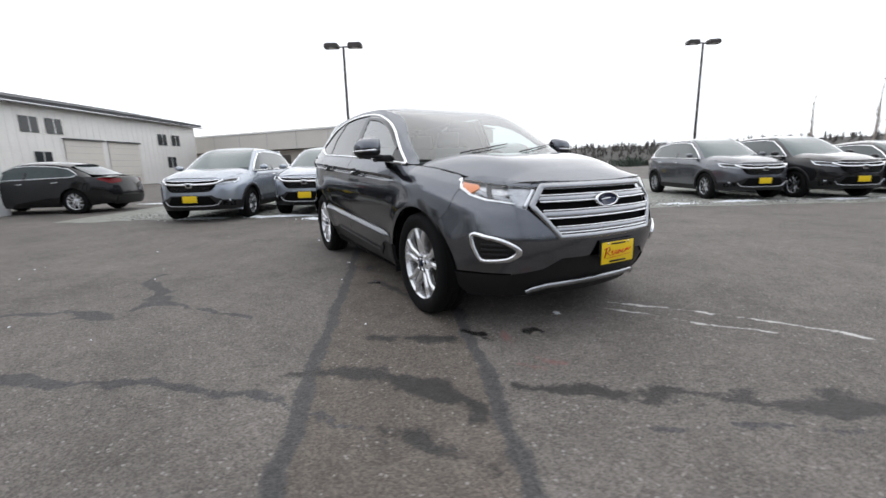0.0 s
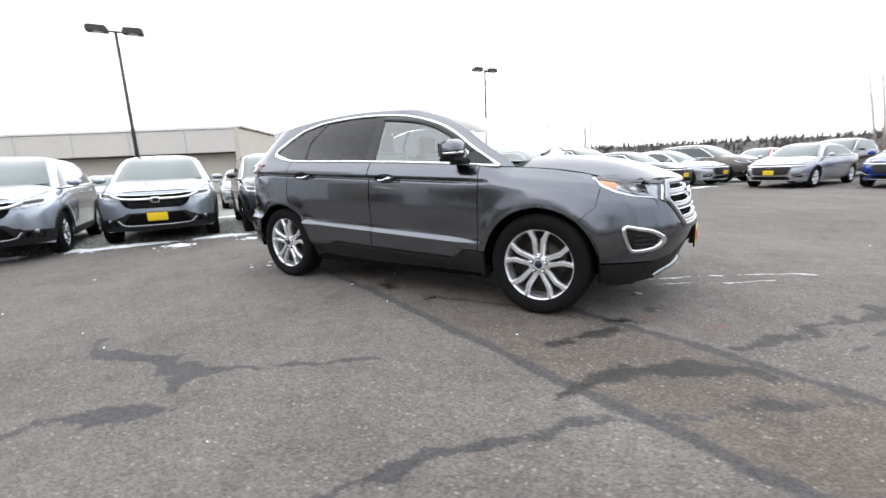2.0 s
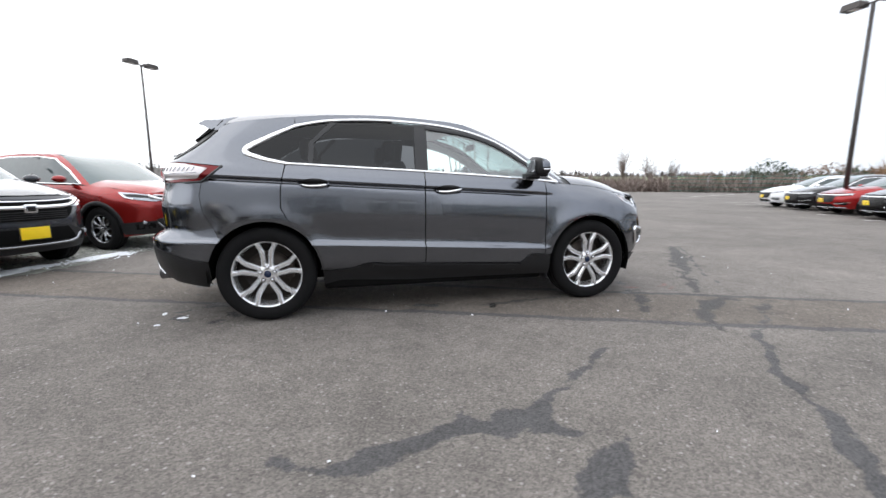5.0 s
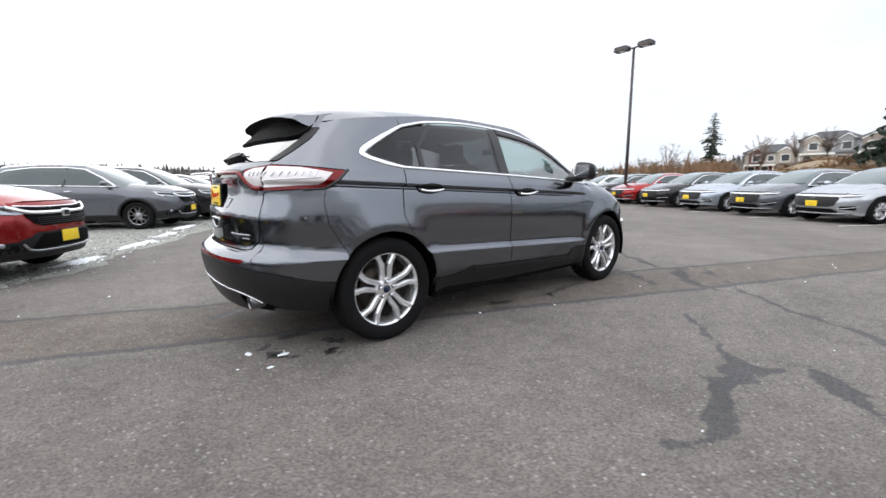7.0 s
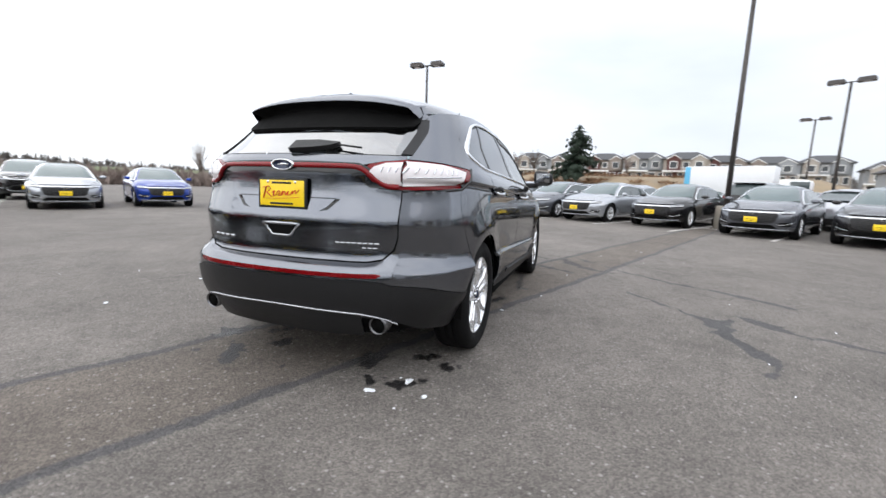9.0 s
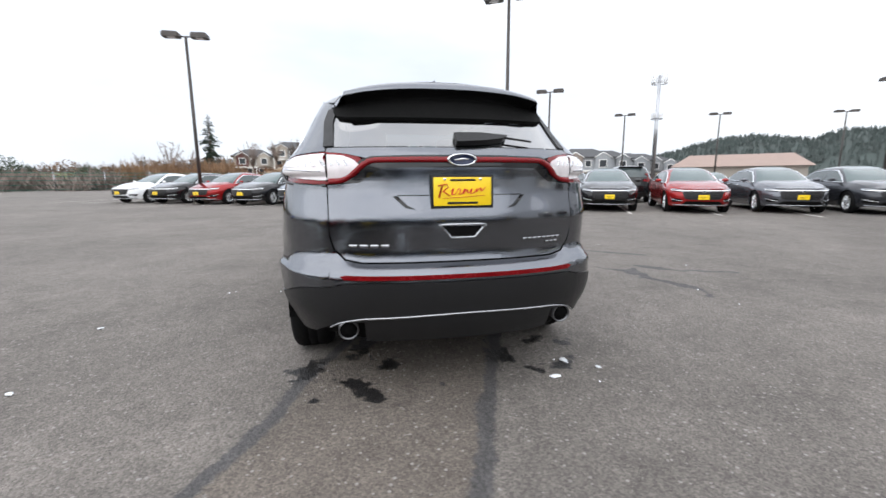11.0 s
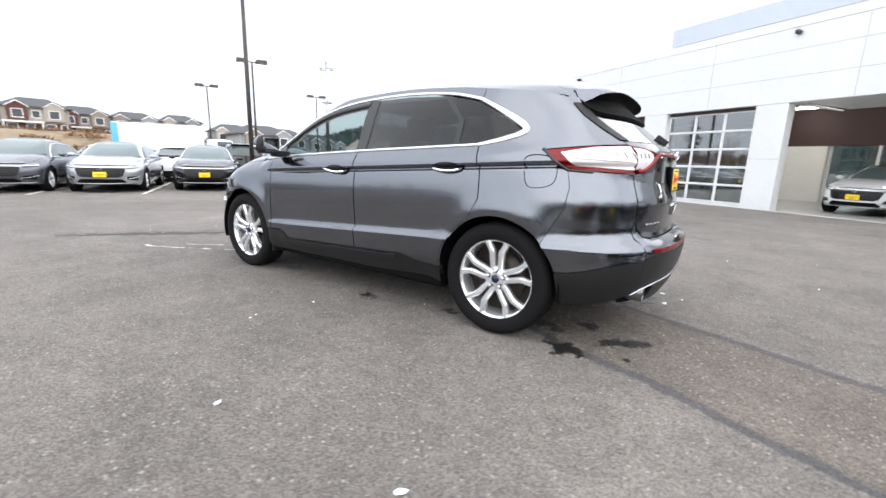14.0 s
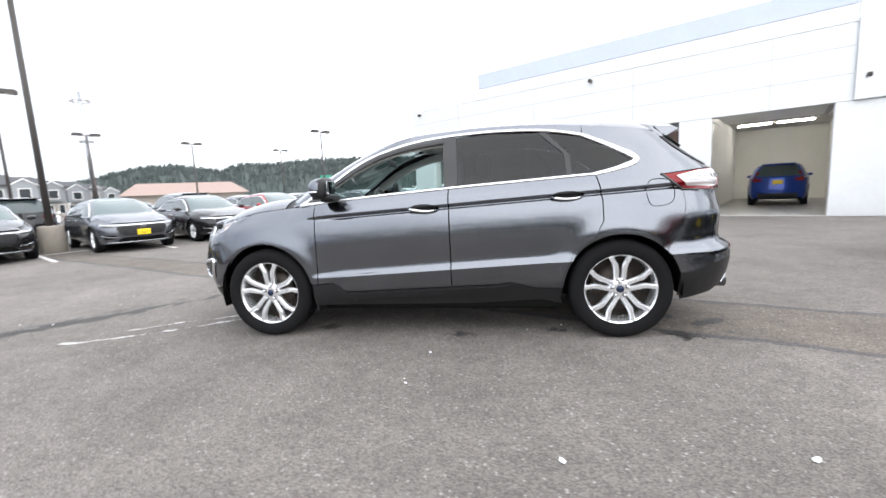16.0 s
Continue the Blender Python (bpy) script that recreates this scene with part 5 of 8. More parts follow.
        for k in range(3):
            part("lamp_rib", ribbon(E, "R", [(0.635 - 0.035 * k, 1.205), (0.625 - 0.035 * k, 1.178)], 0.007, 0.0065, s, False, 0.0015), M_LAMPIN, inner)
        part("lamp_rim", ribbon(E, "S", [(-1.690, 1.216), (-1.765, 1.152), (-1.843, 1.098), (-1.95, 1.091), *rear_edge(1.082, 1.078)[:1]], 0.018, 0.002, s), M_GLOSS, tl, "black lower lamp rim")
        part("lamp_gap", ribbon(E, "R", [(0.655, 1.10 + 0.02 * i) for i in range(8)], 0.006, 0.001, s, False, 0.002), M_DARK, tl)
        # bumpers: corner pieces
        part("exhaust_tip", tube_ring((-2.18, s * 0.58, 0.372), (-2.275, s * 0.58, 0.366), 0.050, 0.044), M_STEEL, car, "round chrome exhaust tip")
        part("exhaust_bore", tube_bm([(-2.15, s * 0.58, 0.374), (-2.266, s * 0.58, 0.3665)], 0.0435, 16), M_DARK, car)
        part("mud_flap", box_bm(WX - 0.44, s * 0.86, 0.30, 0.015, 0.13, 0.16, 0.004), M_TRIM, car)
        for cx in (WX, -WX):
            wheel(car, cx, s * 0.808, s)
    fb_s = [(1.8315, 0.932), (1.92, 0.890), (2.02, 0.860), *front_edge(0.832, 0.412), *arc(WX, WZ + 0.004, 0.42, 5, 49.5, 8), (1.8135, 0.80)]
    fb = [("F", [(0.62, 0.406), (0.62, 0.832), (0.552, 0.806), (0.395, 0.628), (-0.395, 0.628), (-0.552, 0.806), (-0.62, 0.832), (-0.62, 0.406), (-0.46, 0.44), (-0.36, 0.505), (0.36, 0.505), (0.46, 0.44)])]
    bumper = part("front_bumper", sheet(E, fb, 1, 0, 0.04, 0.02), M_GREY, car)
    for s in (1, -1):
        part("bumper_corner", sheet(E, [("S", fb_s)], s, 0, 0.024, 0.02), M_GREY, bumper)
        part("lower_corner", sheet(E, [("S", [*front_edge(0.404, 0.23), (1.88, 0.24), (1.85, 0.30), (1.846, 0.404)])], s, 0.003, 0.04, 0.0), M_TRIM, bumper, "black lower bumper")
    part("lower_intake", sheet(E, [("F", [(0.62, 0.23), (0.62, 0.402), (0.46, 0.436), (0.36, 0.502), (-0.36, 0.502), (-0.46, 0.436), (-0.62, 0.402), (-0.62, 0.23)])], 1, -0.012, 0.05, 0.02), M_TRIM, bumper, "black lower air intake")
    part("skid_plate", ribbon(E, "F", smooth_line([(-0.50, 0.272), (-0.40, 0.312), (0, 0.324), (0.40, 0.312), (0.50, 0.272)], 0.04), 0.034, 0.004, 1, False, 0.012), M_SATIN, bumper, "satin silver skid strip")
    # grille
    grille = part("grille", sheet(E, [("F", mirrored([(0.44, 0.956), (0.525, 0.830), (0.388, 0.640)]))], 1, -0.030, 0.05, 0.0), M_DARK, car, "dark grille opening")
    loop = dense([(0.44, 0.940), (0.527, 0.830), (0.392, 0.640), (-0.392, 0.640), (-0.527, 0.830), (-0.44, 0.940)], 0.03)
    part("grille_surround", ribbon(E, "F", loop, 0.036, 0.002, 1, True, 0.012), M_SATIN, grille, "chrome grille surround")
    for z, half, wd in ((0.868, 0.478, 0.046), (0.775, 0.470, 0.056), (0.684, 0.405, 0.044)):
        bar = part("grille_bar", ribbon(E, "F", dense([(-half, z), (half, z)], 0.04, False), wd, -0.010, 1, False, 0.016), M_SATIN, grille, "satin silver grille bar")
        part("bar_edge", ribbon(E, "F", dense([(-half, z + wd * 0.42), (half, z + wd * 0.42)], 0.04, False), 0.008, 0.004, 1, False, 0.005), M_CHROME, bar)
        part("bar_edge", ribbon(E, "F", dense([(-half, z - wd * 0.42), (half, z - wd * 0.42)], 0.04, False), 0.008, 0.004, 1, False, 0.005), M_CHROME, bar)
    oval_badge(grille, (E.F(0, 0.848).x + 0.012, 0, 0.848), 1, 0.104, 0.045, -8)
    dealer_plate(car, 2.372, 0.045, 0.512, 1)
    part("plate_bracket", box_bm(2.350, 0.045, 0.512, 0.03, 0.26, 0.12, 0.004), M_TRIM, car)
    # hood, shield, roof
    side_pts = [(x, E.side(x, E.he(x)) - 0.004) for x in (1.27, 1.36, 1.51, 1.62, 1.73, 1.765)]
    front_pts = [(E.F(y, z).x - 0.004, y) for y, z in ((0.62, 0.962), (0.46, 0.948), (0.30, 0.953), (0.15, 0.956))]
    half = side_pts + [(x, E.side(x, z) - 0.004) for x, z in ((1.88, 0.982), (1.98, 0.966), (2.06, 0.960))] + front_pts
    hood_poly = half + [(E.F(0, 0.957).x - 0.004, 0.0)] + [(x, -y) for x, y in reversed(half)] + [(1.305, -0.5), (1.315, 0), (1.305, 0.5)]
    part("hood", sheet(E, [("H", hood_poly)], 1, 0, 0.03, 0.014), M_GREY, car)
    part("cowl", sheet(E, [("H", [(1.20, -0.77), (1.30, -0.78), (1.302, -0.5), (1.312, 0), (1.302, 0.5), (1.30, 0.78), (1.20, 0.77)])], 1, -0.012, 0.06), M_TRIM, car, "black cowl")
    roof_bm, shield_bm = crown(E, smooth_line(RAIL_LINE[4:], 0.03), lambda f: -1.82 + 0.06 * abs(f) ** 3)
    part("windshield", shield_bm, M_SHIELD, car, "clear windshield")
    part("roof", roof_bm, M_GREY, car)
    for k, y0 in enumerate((0.10, -0.46)):
        pts = [E.at("U", y0 + 0.085 * i, 1.165 + 0.012 * i - 0.004 * k, 0.014) for i in range(7)]
        part("front_wiper", tube_bm(pts, [0.006, 0.006, 0.005, 0.005, 0.005, 0.004, 0.004], 6), M_TRIM, car, "black front wiper")
    part("antenna", tube_bm([(-1.52, 0.0, 1.68), (-1.57, 0, 1.700), (-1.615, 0, 1.716), (-1.63, 0, 1.68)], [0.02, 0.016, 0.006, 0.012], 6), M_GREY, car, "small shark-fin antenna")
    # spoiler: painted blade over a black concave underside
    bm = bmesh.new()
    rows = []
    half_w = 0.56
    for q in np.linspace(-1, 1, 33):
        t = abs(q)
        y = q * half_w
        k = t**6
        start = E.top(-1.62, q * min(half_w, E.side(-1.62, E.rail(-1.62), True)))
        mid = Vector((-1.78, y, 1.672 - 0.082 * t**3))
        back = Vector((-1.895 + 0.02 * k, y, 1.645 - 0.060 * t**2.6))
        tip = Vector((-1.964 + 0.05 * k, y, 1.606 - 0.044 * t**2.4))
        lip = E.R(y * 0.975, 1.52)
        rows.append([bm.verts.new(p) for p in (start, start.lerp(mid, 0.5) + Vector((0, 0, 0.008 * (1 - k))), mid, back, tip, tip + Vector((-0.003, 0, -0.008)), tip + Vector((0.012, 0, -0.015)), Vector((-1.90 + 0.03 * k, y * 0.985, 1.572 - 0.03 * t**2)), lip + Vector((-0.004, 0, 0)))])
    for a, b in zip(rows, rows[1:]):
        for k in range(8):
            f = bm.faces.new((a[k], a[k + 1], b[k + 1], b[k]))
            f.material_index = 0 if k < 5 else 1
    # side fins down to the rear quarters
    for r, sg in ((rows[0], -1), (rows[-1], 1)):
        low = [bm.verts.new((x, sg * y, z)) for x, y, z in ((-1.70, 0.640, 1.515), (-1.79, 0.615, 1.495), (-1.865, 0.585, 1.530), (-1.90, 0.570, 1.552))]
        chain = [r[0], low[0], low[1], low[2], low[3], r[5], r[4]]
        cap = bm.faces.new(chain + [r[3], r[2], r[1]])
        for e in cap.edges:
            e.smooth = False
    bmesh.ops.recalc_face_normals(bm, faces=bm.faces[:])
    spo = part("roof_spoiler", bm, (M_GREY, M_DARK), car, "roof spoiler with black underside")
    under = [(0.57, 1.575), (0.600, 1.53), (0.612, 1.470), (0.592, 1.440), (0.54, 1.428), (0.40, 1.425), (0.2, 1.424)]
    part("spoiler_underside", sheet(E, [("R", mirrored(under))], 1, 0.016, 0.02, 0.020), M_DARK, spo, "black spoiler underside")
    # tailgate
    glass_half = [(rear_y(z) - 0.012, z) for z in (1.50, 1.46, 1.42, 1.38, 1.34, 1.30, 1.275)]
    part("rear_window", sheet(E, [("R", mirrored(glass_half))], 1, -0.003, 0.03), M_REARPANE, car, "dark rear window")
    for s in (1, -1):
        part("window_side_trim", sheet(E, [("R", [(y - 0.030, z) for y, z in glass_half] + [(y + 0.020, z) for y, z in reversed(glass_half)])], s, 0.005, 0.03, 0.01), M_TRIM, car, "black fin beside the rear glass")
    gate = part("tailgate", sheet(E, [("R", mirrored([(0.652, 1.268), (0.655, 1.248), (0.56, 1.236), (0.455, 1.212), (0.455, 1.182), (0.540, 1.092), (0.652, 1.084), (0.652, 0.84), (0.632, 0.772), (0.580, 0.722), (0.50, 0.706)]))], 1, 0, 0.025, 0.02), M_GREY, car)
    part("bar_surround", sheet(E, [("R", mirrored([(0.20, 1.228), (0.44, 1.222), (0.49, 1.205), (0.60, 1.094), (0.50, 1.094), (0.40, 1.164), (0.20, 1.168)]))], 1, 0.002, 0.04, 0.004), M_GLOSS, gate, "black surround of the light bar")
    part("light_bar", ribbon(E, "R", smooth_line([(-0.46, 1.196), (-0.42, 1.202), (-0.2, 1.204), (0, 1.204), (0.2, 1.204), (0.42, 1.202), (0.46, 1.196)], 0.04), 0.024, 0.007, 1, False, 0.008), M_RED, gate, "slim red light bar")
    for s in (1, -1):
        part("light_bar_end", ribbon(E, "R", smooth_line([(0.44, 1.200), (0.475, 1.184), (0.52, 1.145), (0.56, 1.116), (0.60, 1.104), (0.64, 1.102)], 0.02), 0.026, 0.008, s, False, 0.008), M_RED, gate, "red light bar bending down to the lamp")
    # black strips put the crease shade of the plate recess into colour
    part("recess_crease_shade", sheet(E, [("R", mirrored([(0.345, 1.03), (0.285, 0.972), (0.235, 0.964), (0.275, 0.985), (0.325, 1.035)]))], 1, 0.002, 0.04), M_GLOSS, gate)
    oval_badge(gate, (E.R(0, 1.206).x - 0.010, 0, 1.206), -1, 0.076, 0.030, 6)
    dealer_plate(gate, E.R(0, 1.05).x - 0.016, 0.0, 1.050, -1, tilt=-2)
    grip = mirrored([(0.118, 0.888), (0.062, 0.822)])
    # no hollow here: a void-black sheet carries the recess's shade
    part("gate_handle", sheet(E, [("R", grip)], 1, 0.003, 0.03, 0.01), M_DARK, gate, "handle recess with its shade put into a dark sheet")
    part("handle_rim", ribbon(E, "R", dense(grip, 0.03), 0.015, 0.004, 1, True, 0.008), M_SATIN, gate, "satin silver handle rim")
    for y, w, z, h, count in ((0.365, 0.205, 0.785, 0.020, 4), (-0.565, 0.24, 0.800, 0.014, 8), (-0.555, 0.085, 0.776, 0.012, 3)):
        pitch = w / count
        for k in range(count):
            y0 = y + pitch * k
            part("chrome_script", ribbon(E, "R", [(y0 + 0.06 * pitch, z), (y0 + 0.80 * pitch, z)], h, 0.0015, 1, False, 0.003), M_SATIN, gate, "plain silver script bar")
    # rear wiper
    bm = sheet(E, [("R", [(0.01, 1.275), (0.01, 1.325), (-0.14, 1.328), (-0.28, 1.315), (-0.24, 1.296), (-0.14, 1.283)])], 1, 0.030, 0.04, 0.03)
    wp = part("rear_wiper", bm, M_TRIM, car, "black rear wiper")
    part("wiper_blade", tube_bm([E.at("R", -0.24 - 0.035 * i, 1.312 - 0.004 * i, 0.018) for i in range(6)], 0.006, 6), M_TRIM, wp)
    # rear bumper
    part("rear_bumper", sheet(E, [("R", mirrored([(0.50, 0.699), (0.587, 0.715), (0.640, 0.768), (0.658, 0.84), (0.66, 0.84), (0.66, 0.595), (0.60, 0.615), (0.50, 0.622)]))], 1, 0, 0.03, 0.0), M_GREY, car)
    for s in (1, -1):
        part("rear_bumper_corner", sheet(E, [("S", [(-1.844, 1.098), *rear_edge(1.080, 0.595), (-2.15, 0.575), (-2.0, 0.530), (-1.90, 0.508), *arc(-WX, WZ + 0.004, 0.42, 163, 137.5, 6), (-1.849, 0.88), (-1.866, 1.0)])], s, 0, 0.024, 0.02), M_GREY, car)
        part("rear_lower_corner", sheet(E, [("S", [*rear_edge(0.591, 0.385), (-2.10, 0.325), (-1.86, 0.285), (-1.835, 0.36), (-1.83, 0.498), (-1.90, 0.503), (-2.0, 0.525), (-2.15, 0.570)])], s, 0.006, 0.03, 0.012), M_CLAD, car, "grey-black bumper cladding")
    part("rear_lower", sheet(E, [("R", mirrored([(0.50, 0.618), (0.60, 0.611), (0.66, 0.591), (0.66, 0.385), (0.64, 0.405), (0.5, 0.415), (0.49, 0.30)]))], 1, 0.006, 0.03, 0.012), M_CLAD, car, "black lower rear bumper")
    part("rear_valance", box_bm(-2.10, 0, 0.375, 0.25, 0.98, 0.09, 0.03), M_DARK, car)
    part("red_reflector", sheet(E, [("R", mirrored([(0.585, 0.655), (0.61, 0.648), (0.585, 0.634)]))], 1, 0.004, 0.04, 0.004), M_REFLECT, car, "long red reflector strip")
    part("bumper_chrome", ribbon(E, "R", smooth_line([(-0.665, 0.375), (-0.62, 0.406), (-0.53, 0.431), (-0.42, 0.441), (0, 0.452), (0.42, 0.441), (0.53, 0.431), (0.62, 0.406), (0.665, 0.375)], 0.04), 0.009, 0.010, 1, False, 0.005), M_SATIN, car, "thin silver bumper strip")
    part("fuel_door", ribbon(E, "S", smooth_line([(-1.60, 1.165), (-1.76, 1.160), (-1.77, 1.02), (-1.62, 1.0)], 0.02, True), 0.005, 0.0015, 1, True, 0.0005), M_DARK, car)
    # cabin
    part("dashboard", box_bm(0.86, 0, 0.98, 0.42, 1.50, 0.26, 0.06), M_CABIN, car)
    part("rear_shelf", box_bm(-1.75, 0, 1.00, 0.7, 1.35, 0.06, 0.02), M_CABIN, car)
    for s in (1, -1):
        part("door_card", sheet(E, [("S", [(0.9, 0.5), (0.9, 1.07), (-1.2, 1.19), (-1.2, 0.95), (-0.95, 0.90), (-0.92, 0.5)])], s, -0.07, 0.15), M_CABIN, car)
        for x0, nm in ((0.10, "front_seat"), (-0.62, "rear_seat")):
            bm = box_bm(0, 0, 0, 0.52, 0.54, 0.16, 0.05)
            st = part(nm, bm, M_SEAT, car, "light grey leather seat")
            st.location = (x0, s * 0.40, 0.68)
            b = box_bm(-0.30, 0, 0.36, 0.16, 0.52, 0.66, 0.06)
            bmesh.ops.rotate(b, matrix=Matrix.Rotation(radians(-14), 3, "Y"), verts=b.verts[:])
            part("seat_back", b, M_SEAT, st)
            part("headrest", box_bm(-0.50, 0, 0.70, 0.10, 0.27, 0.18, 0.045), M_SEAT, st)
    ring = [(0.50 + 0.06 * math.sin(a), 0.40 + 0.185 * math.cos(a), 1.03 + 0.175 * math.sin(a)) for a in np.linspace(0, 2 * math.pi, 29)[:-1]]
    part("steering_wheel", tube_bm(ring, 0.014, 8, closed=True), M_CABIN, car, "black steering wheel")
    part("rear_view_mirror", box_bm(0.52, 0.0, 1.46, 0.03, 0.24, 0.065, 0.014), M_CABIN, car)
    part("headliner", box_bm(-0.7, 0, 1.585, 1.9, 1.05, 0.02, 0.005), M_SEAT, car)
    return car


def tube_ring(a, b, r, ri):
    """A hollow pipe from a to b."""
    a, b = Vector(a), Vector(b)
    bm = bmesh.new()
    d = (b - a).normalized()
    e1 = d.cross(Vector((0, 0, 1))).normalized()
    e2 = d.cross(e1)
    rings = []
    for p, rr in ((a, r * 0.9), (a + (b - a) * 0.3, r), (b, r), (b, ri), (b - d * 0.05, ri)):
        rings.append([bm.verts.new(p + e1 * rr * math.cos(2 * math.pi * k / 24) + e2 * rr * math.sin(2 * math.pi * k / 24)) for k in range(24)])
    for p, q in zip(rings, rings[1:]):
        for k in range(24):
            bm.faces.new((p[k], p[(k + 1) % 24], q[(k + 1) % 24], q[k]))
    bmesh.ops.recalc_face_normals(bm, faces=bm.faces[:])
    return bm


hero = build_suv()


# ---- the other cars of the lot ----
def lot(u, v, z=0.0):
    """A point in the lot's own axes: u along the stalls, v along the rows."""
    return Vector((0.866 * u + 0.5 * v, -0.5 * u + 0.866 * v, z))


SEDAN = CarShape(
    width=[(0.15, 0.80), (0.25, 0.87), (0.35, 0.905), (0.50, 0.920), (0.65, 0.926), (0.78, 0.922), (0.85, 0.912), (0.92, 0.875), (0.98, 0.835), (1.10, 0.765), (1.25, 0.675), (1.35, 0.59), (1.45, 0.48)],
    front=[(0.15, 2.22), (0.30, 2.33), (0.50, 2.375), (0.62, 2.36), (0.72, 2.31), (0.80, 2.20), (0.90, 2.0)],
    rear=[(0.15, -2.38), (0.30, -2.47), (0.50, -2.505), (0.75, -2.48), (0.95, -2.42), (1.00, -2.36), (1.03, -2.12), (1.07, -1.93), (1.20, -1.58), (1.38, -1.10), (1.45, -0.9)],
    shield=[(0.90, 1.25), (0.98, 1.10), (1.10, 0.87), (1.25, 0.53), (1.36, 0.20), (1.43, -0.2)],
    roof=[(-1.4, 1.345), (-0.9, 1.42), (-0.3, 1.45), (0.1, 1.425), (0.3, 1.375)],
    rail=[(-1.4, 1.25), (-0.8, 1.35), (-0.2, 1.372), (0.2, 1.335), (0.4, 1.29)],
    hood=[(0.95, 1.010), (1.2, 0.990), (1.6, 0.935), (2.0, 0.845), (2.25, 0.765)],
    hood_edge=[(0.8, 0.95), (1.1, 0.93), (1.5, 0.89), (1.9, 0.80), (2.1, 0.74), (2.25, 0.70)],
    tilt=0.03, nf=4.0, nr=5.0, nu=7.0, xcf=0.8, xcr=-0.9, xcu=-0.3, wheels=(1.415, -1.415), wheel_z=0.335, arch=0.37, flare=0.012, roll=0.07)
CROSS = CarShape(
    width=[(0.15, 0.80), (0.28, 0.88), (0.45, 0.915), (0.60, 0.922), (0.80, 0.926), (0.95, 0.920), (1.02, 0.905), (1.08, 0.870), (1.20, 0.820), (1.35, 0.755), (1.50, 0.675), (1.60, 0.60), (1.70, 0.5)],
    front=[(0.15, 2.10), (0.30, 2.20), (0.50, 2.25), (0.70, 2.24), (0.85, 2.20), (0.95, 2.11), (1.02, 1.95)],
    rear=[(0.20, -2.20), (0.40, -2.32), (0.60, -2.33), (0.95, -2.28), (1.10, -2.25), (1.30, -2.12), (1.50, -1.95), (1.62, -1.80), (1.7, -1.7)],
    shield=[(0.98, 1.32), (1.10, 1.12), (1.30, 0.75), (1.50, 0.32), (1.58, 0.05), (1.64, -0.4)],
    roof=[(-1.9, 1.555), (-1.5, 1.605), (-0.8, 1.645), (-0.2, 1.645), (0.1, 1.60), (0.3, 1.535)],
    rail=[(-1.9, 1.44), (-1.4, 1.53), (-0.6, 1.58), (0.0, 1.56), (0.35, 1.49)],
    hood=[(1.05, 1.135), (1.3, 1.112), (1.7, 1.055), (2.0, 0.985), (2.15, 0.935)],
    hood_edge=[(0.8, 1.05), (1.2, 1.035), (1.6, 0.985), (1.9, 0.925), (2.15, 0.88)],
    tilt=0.03, nf=4.2, nr=6.0, nu=7.0, xcf=0.8, xcr=-0.6, xcu=-0.1, wheels=(1.33, -1.33), wheel_z=0.35, arch=0.385, flare=0.012, roll=0.07)
M_PANE = material("pale_windshield", (0.085, 0.118, 0.120), 0.05, 0, 0.10, 1.2, coat=0.32, spec=0.40)
M_SIDEPANE = material("dark_side_glass", (0.055, 0.072, 0.075), 0.04, 0, 0.15, 2.0, coat=0.2, spec=0.45)
M_LAMPGLASS = material("lamp_glass", (0.36, 0.38, 0.41), 0.08, 0.7, 0.3, 18.0, coat=1.0)


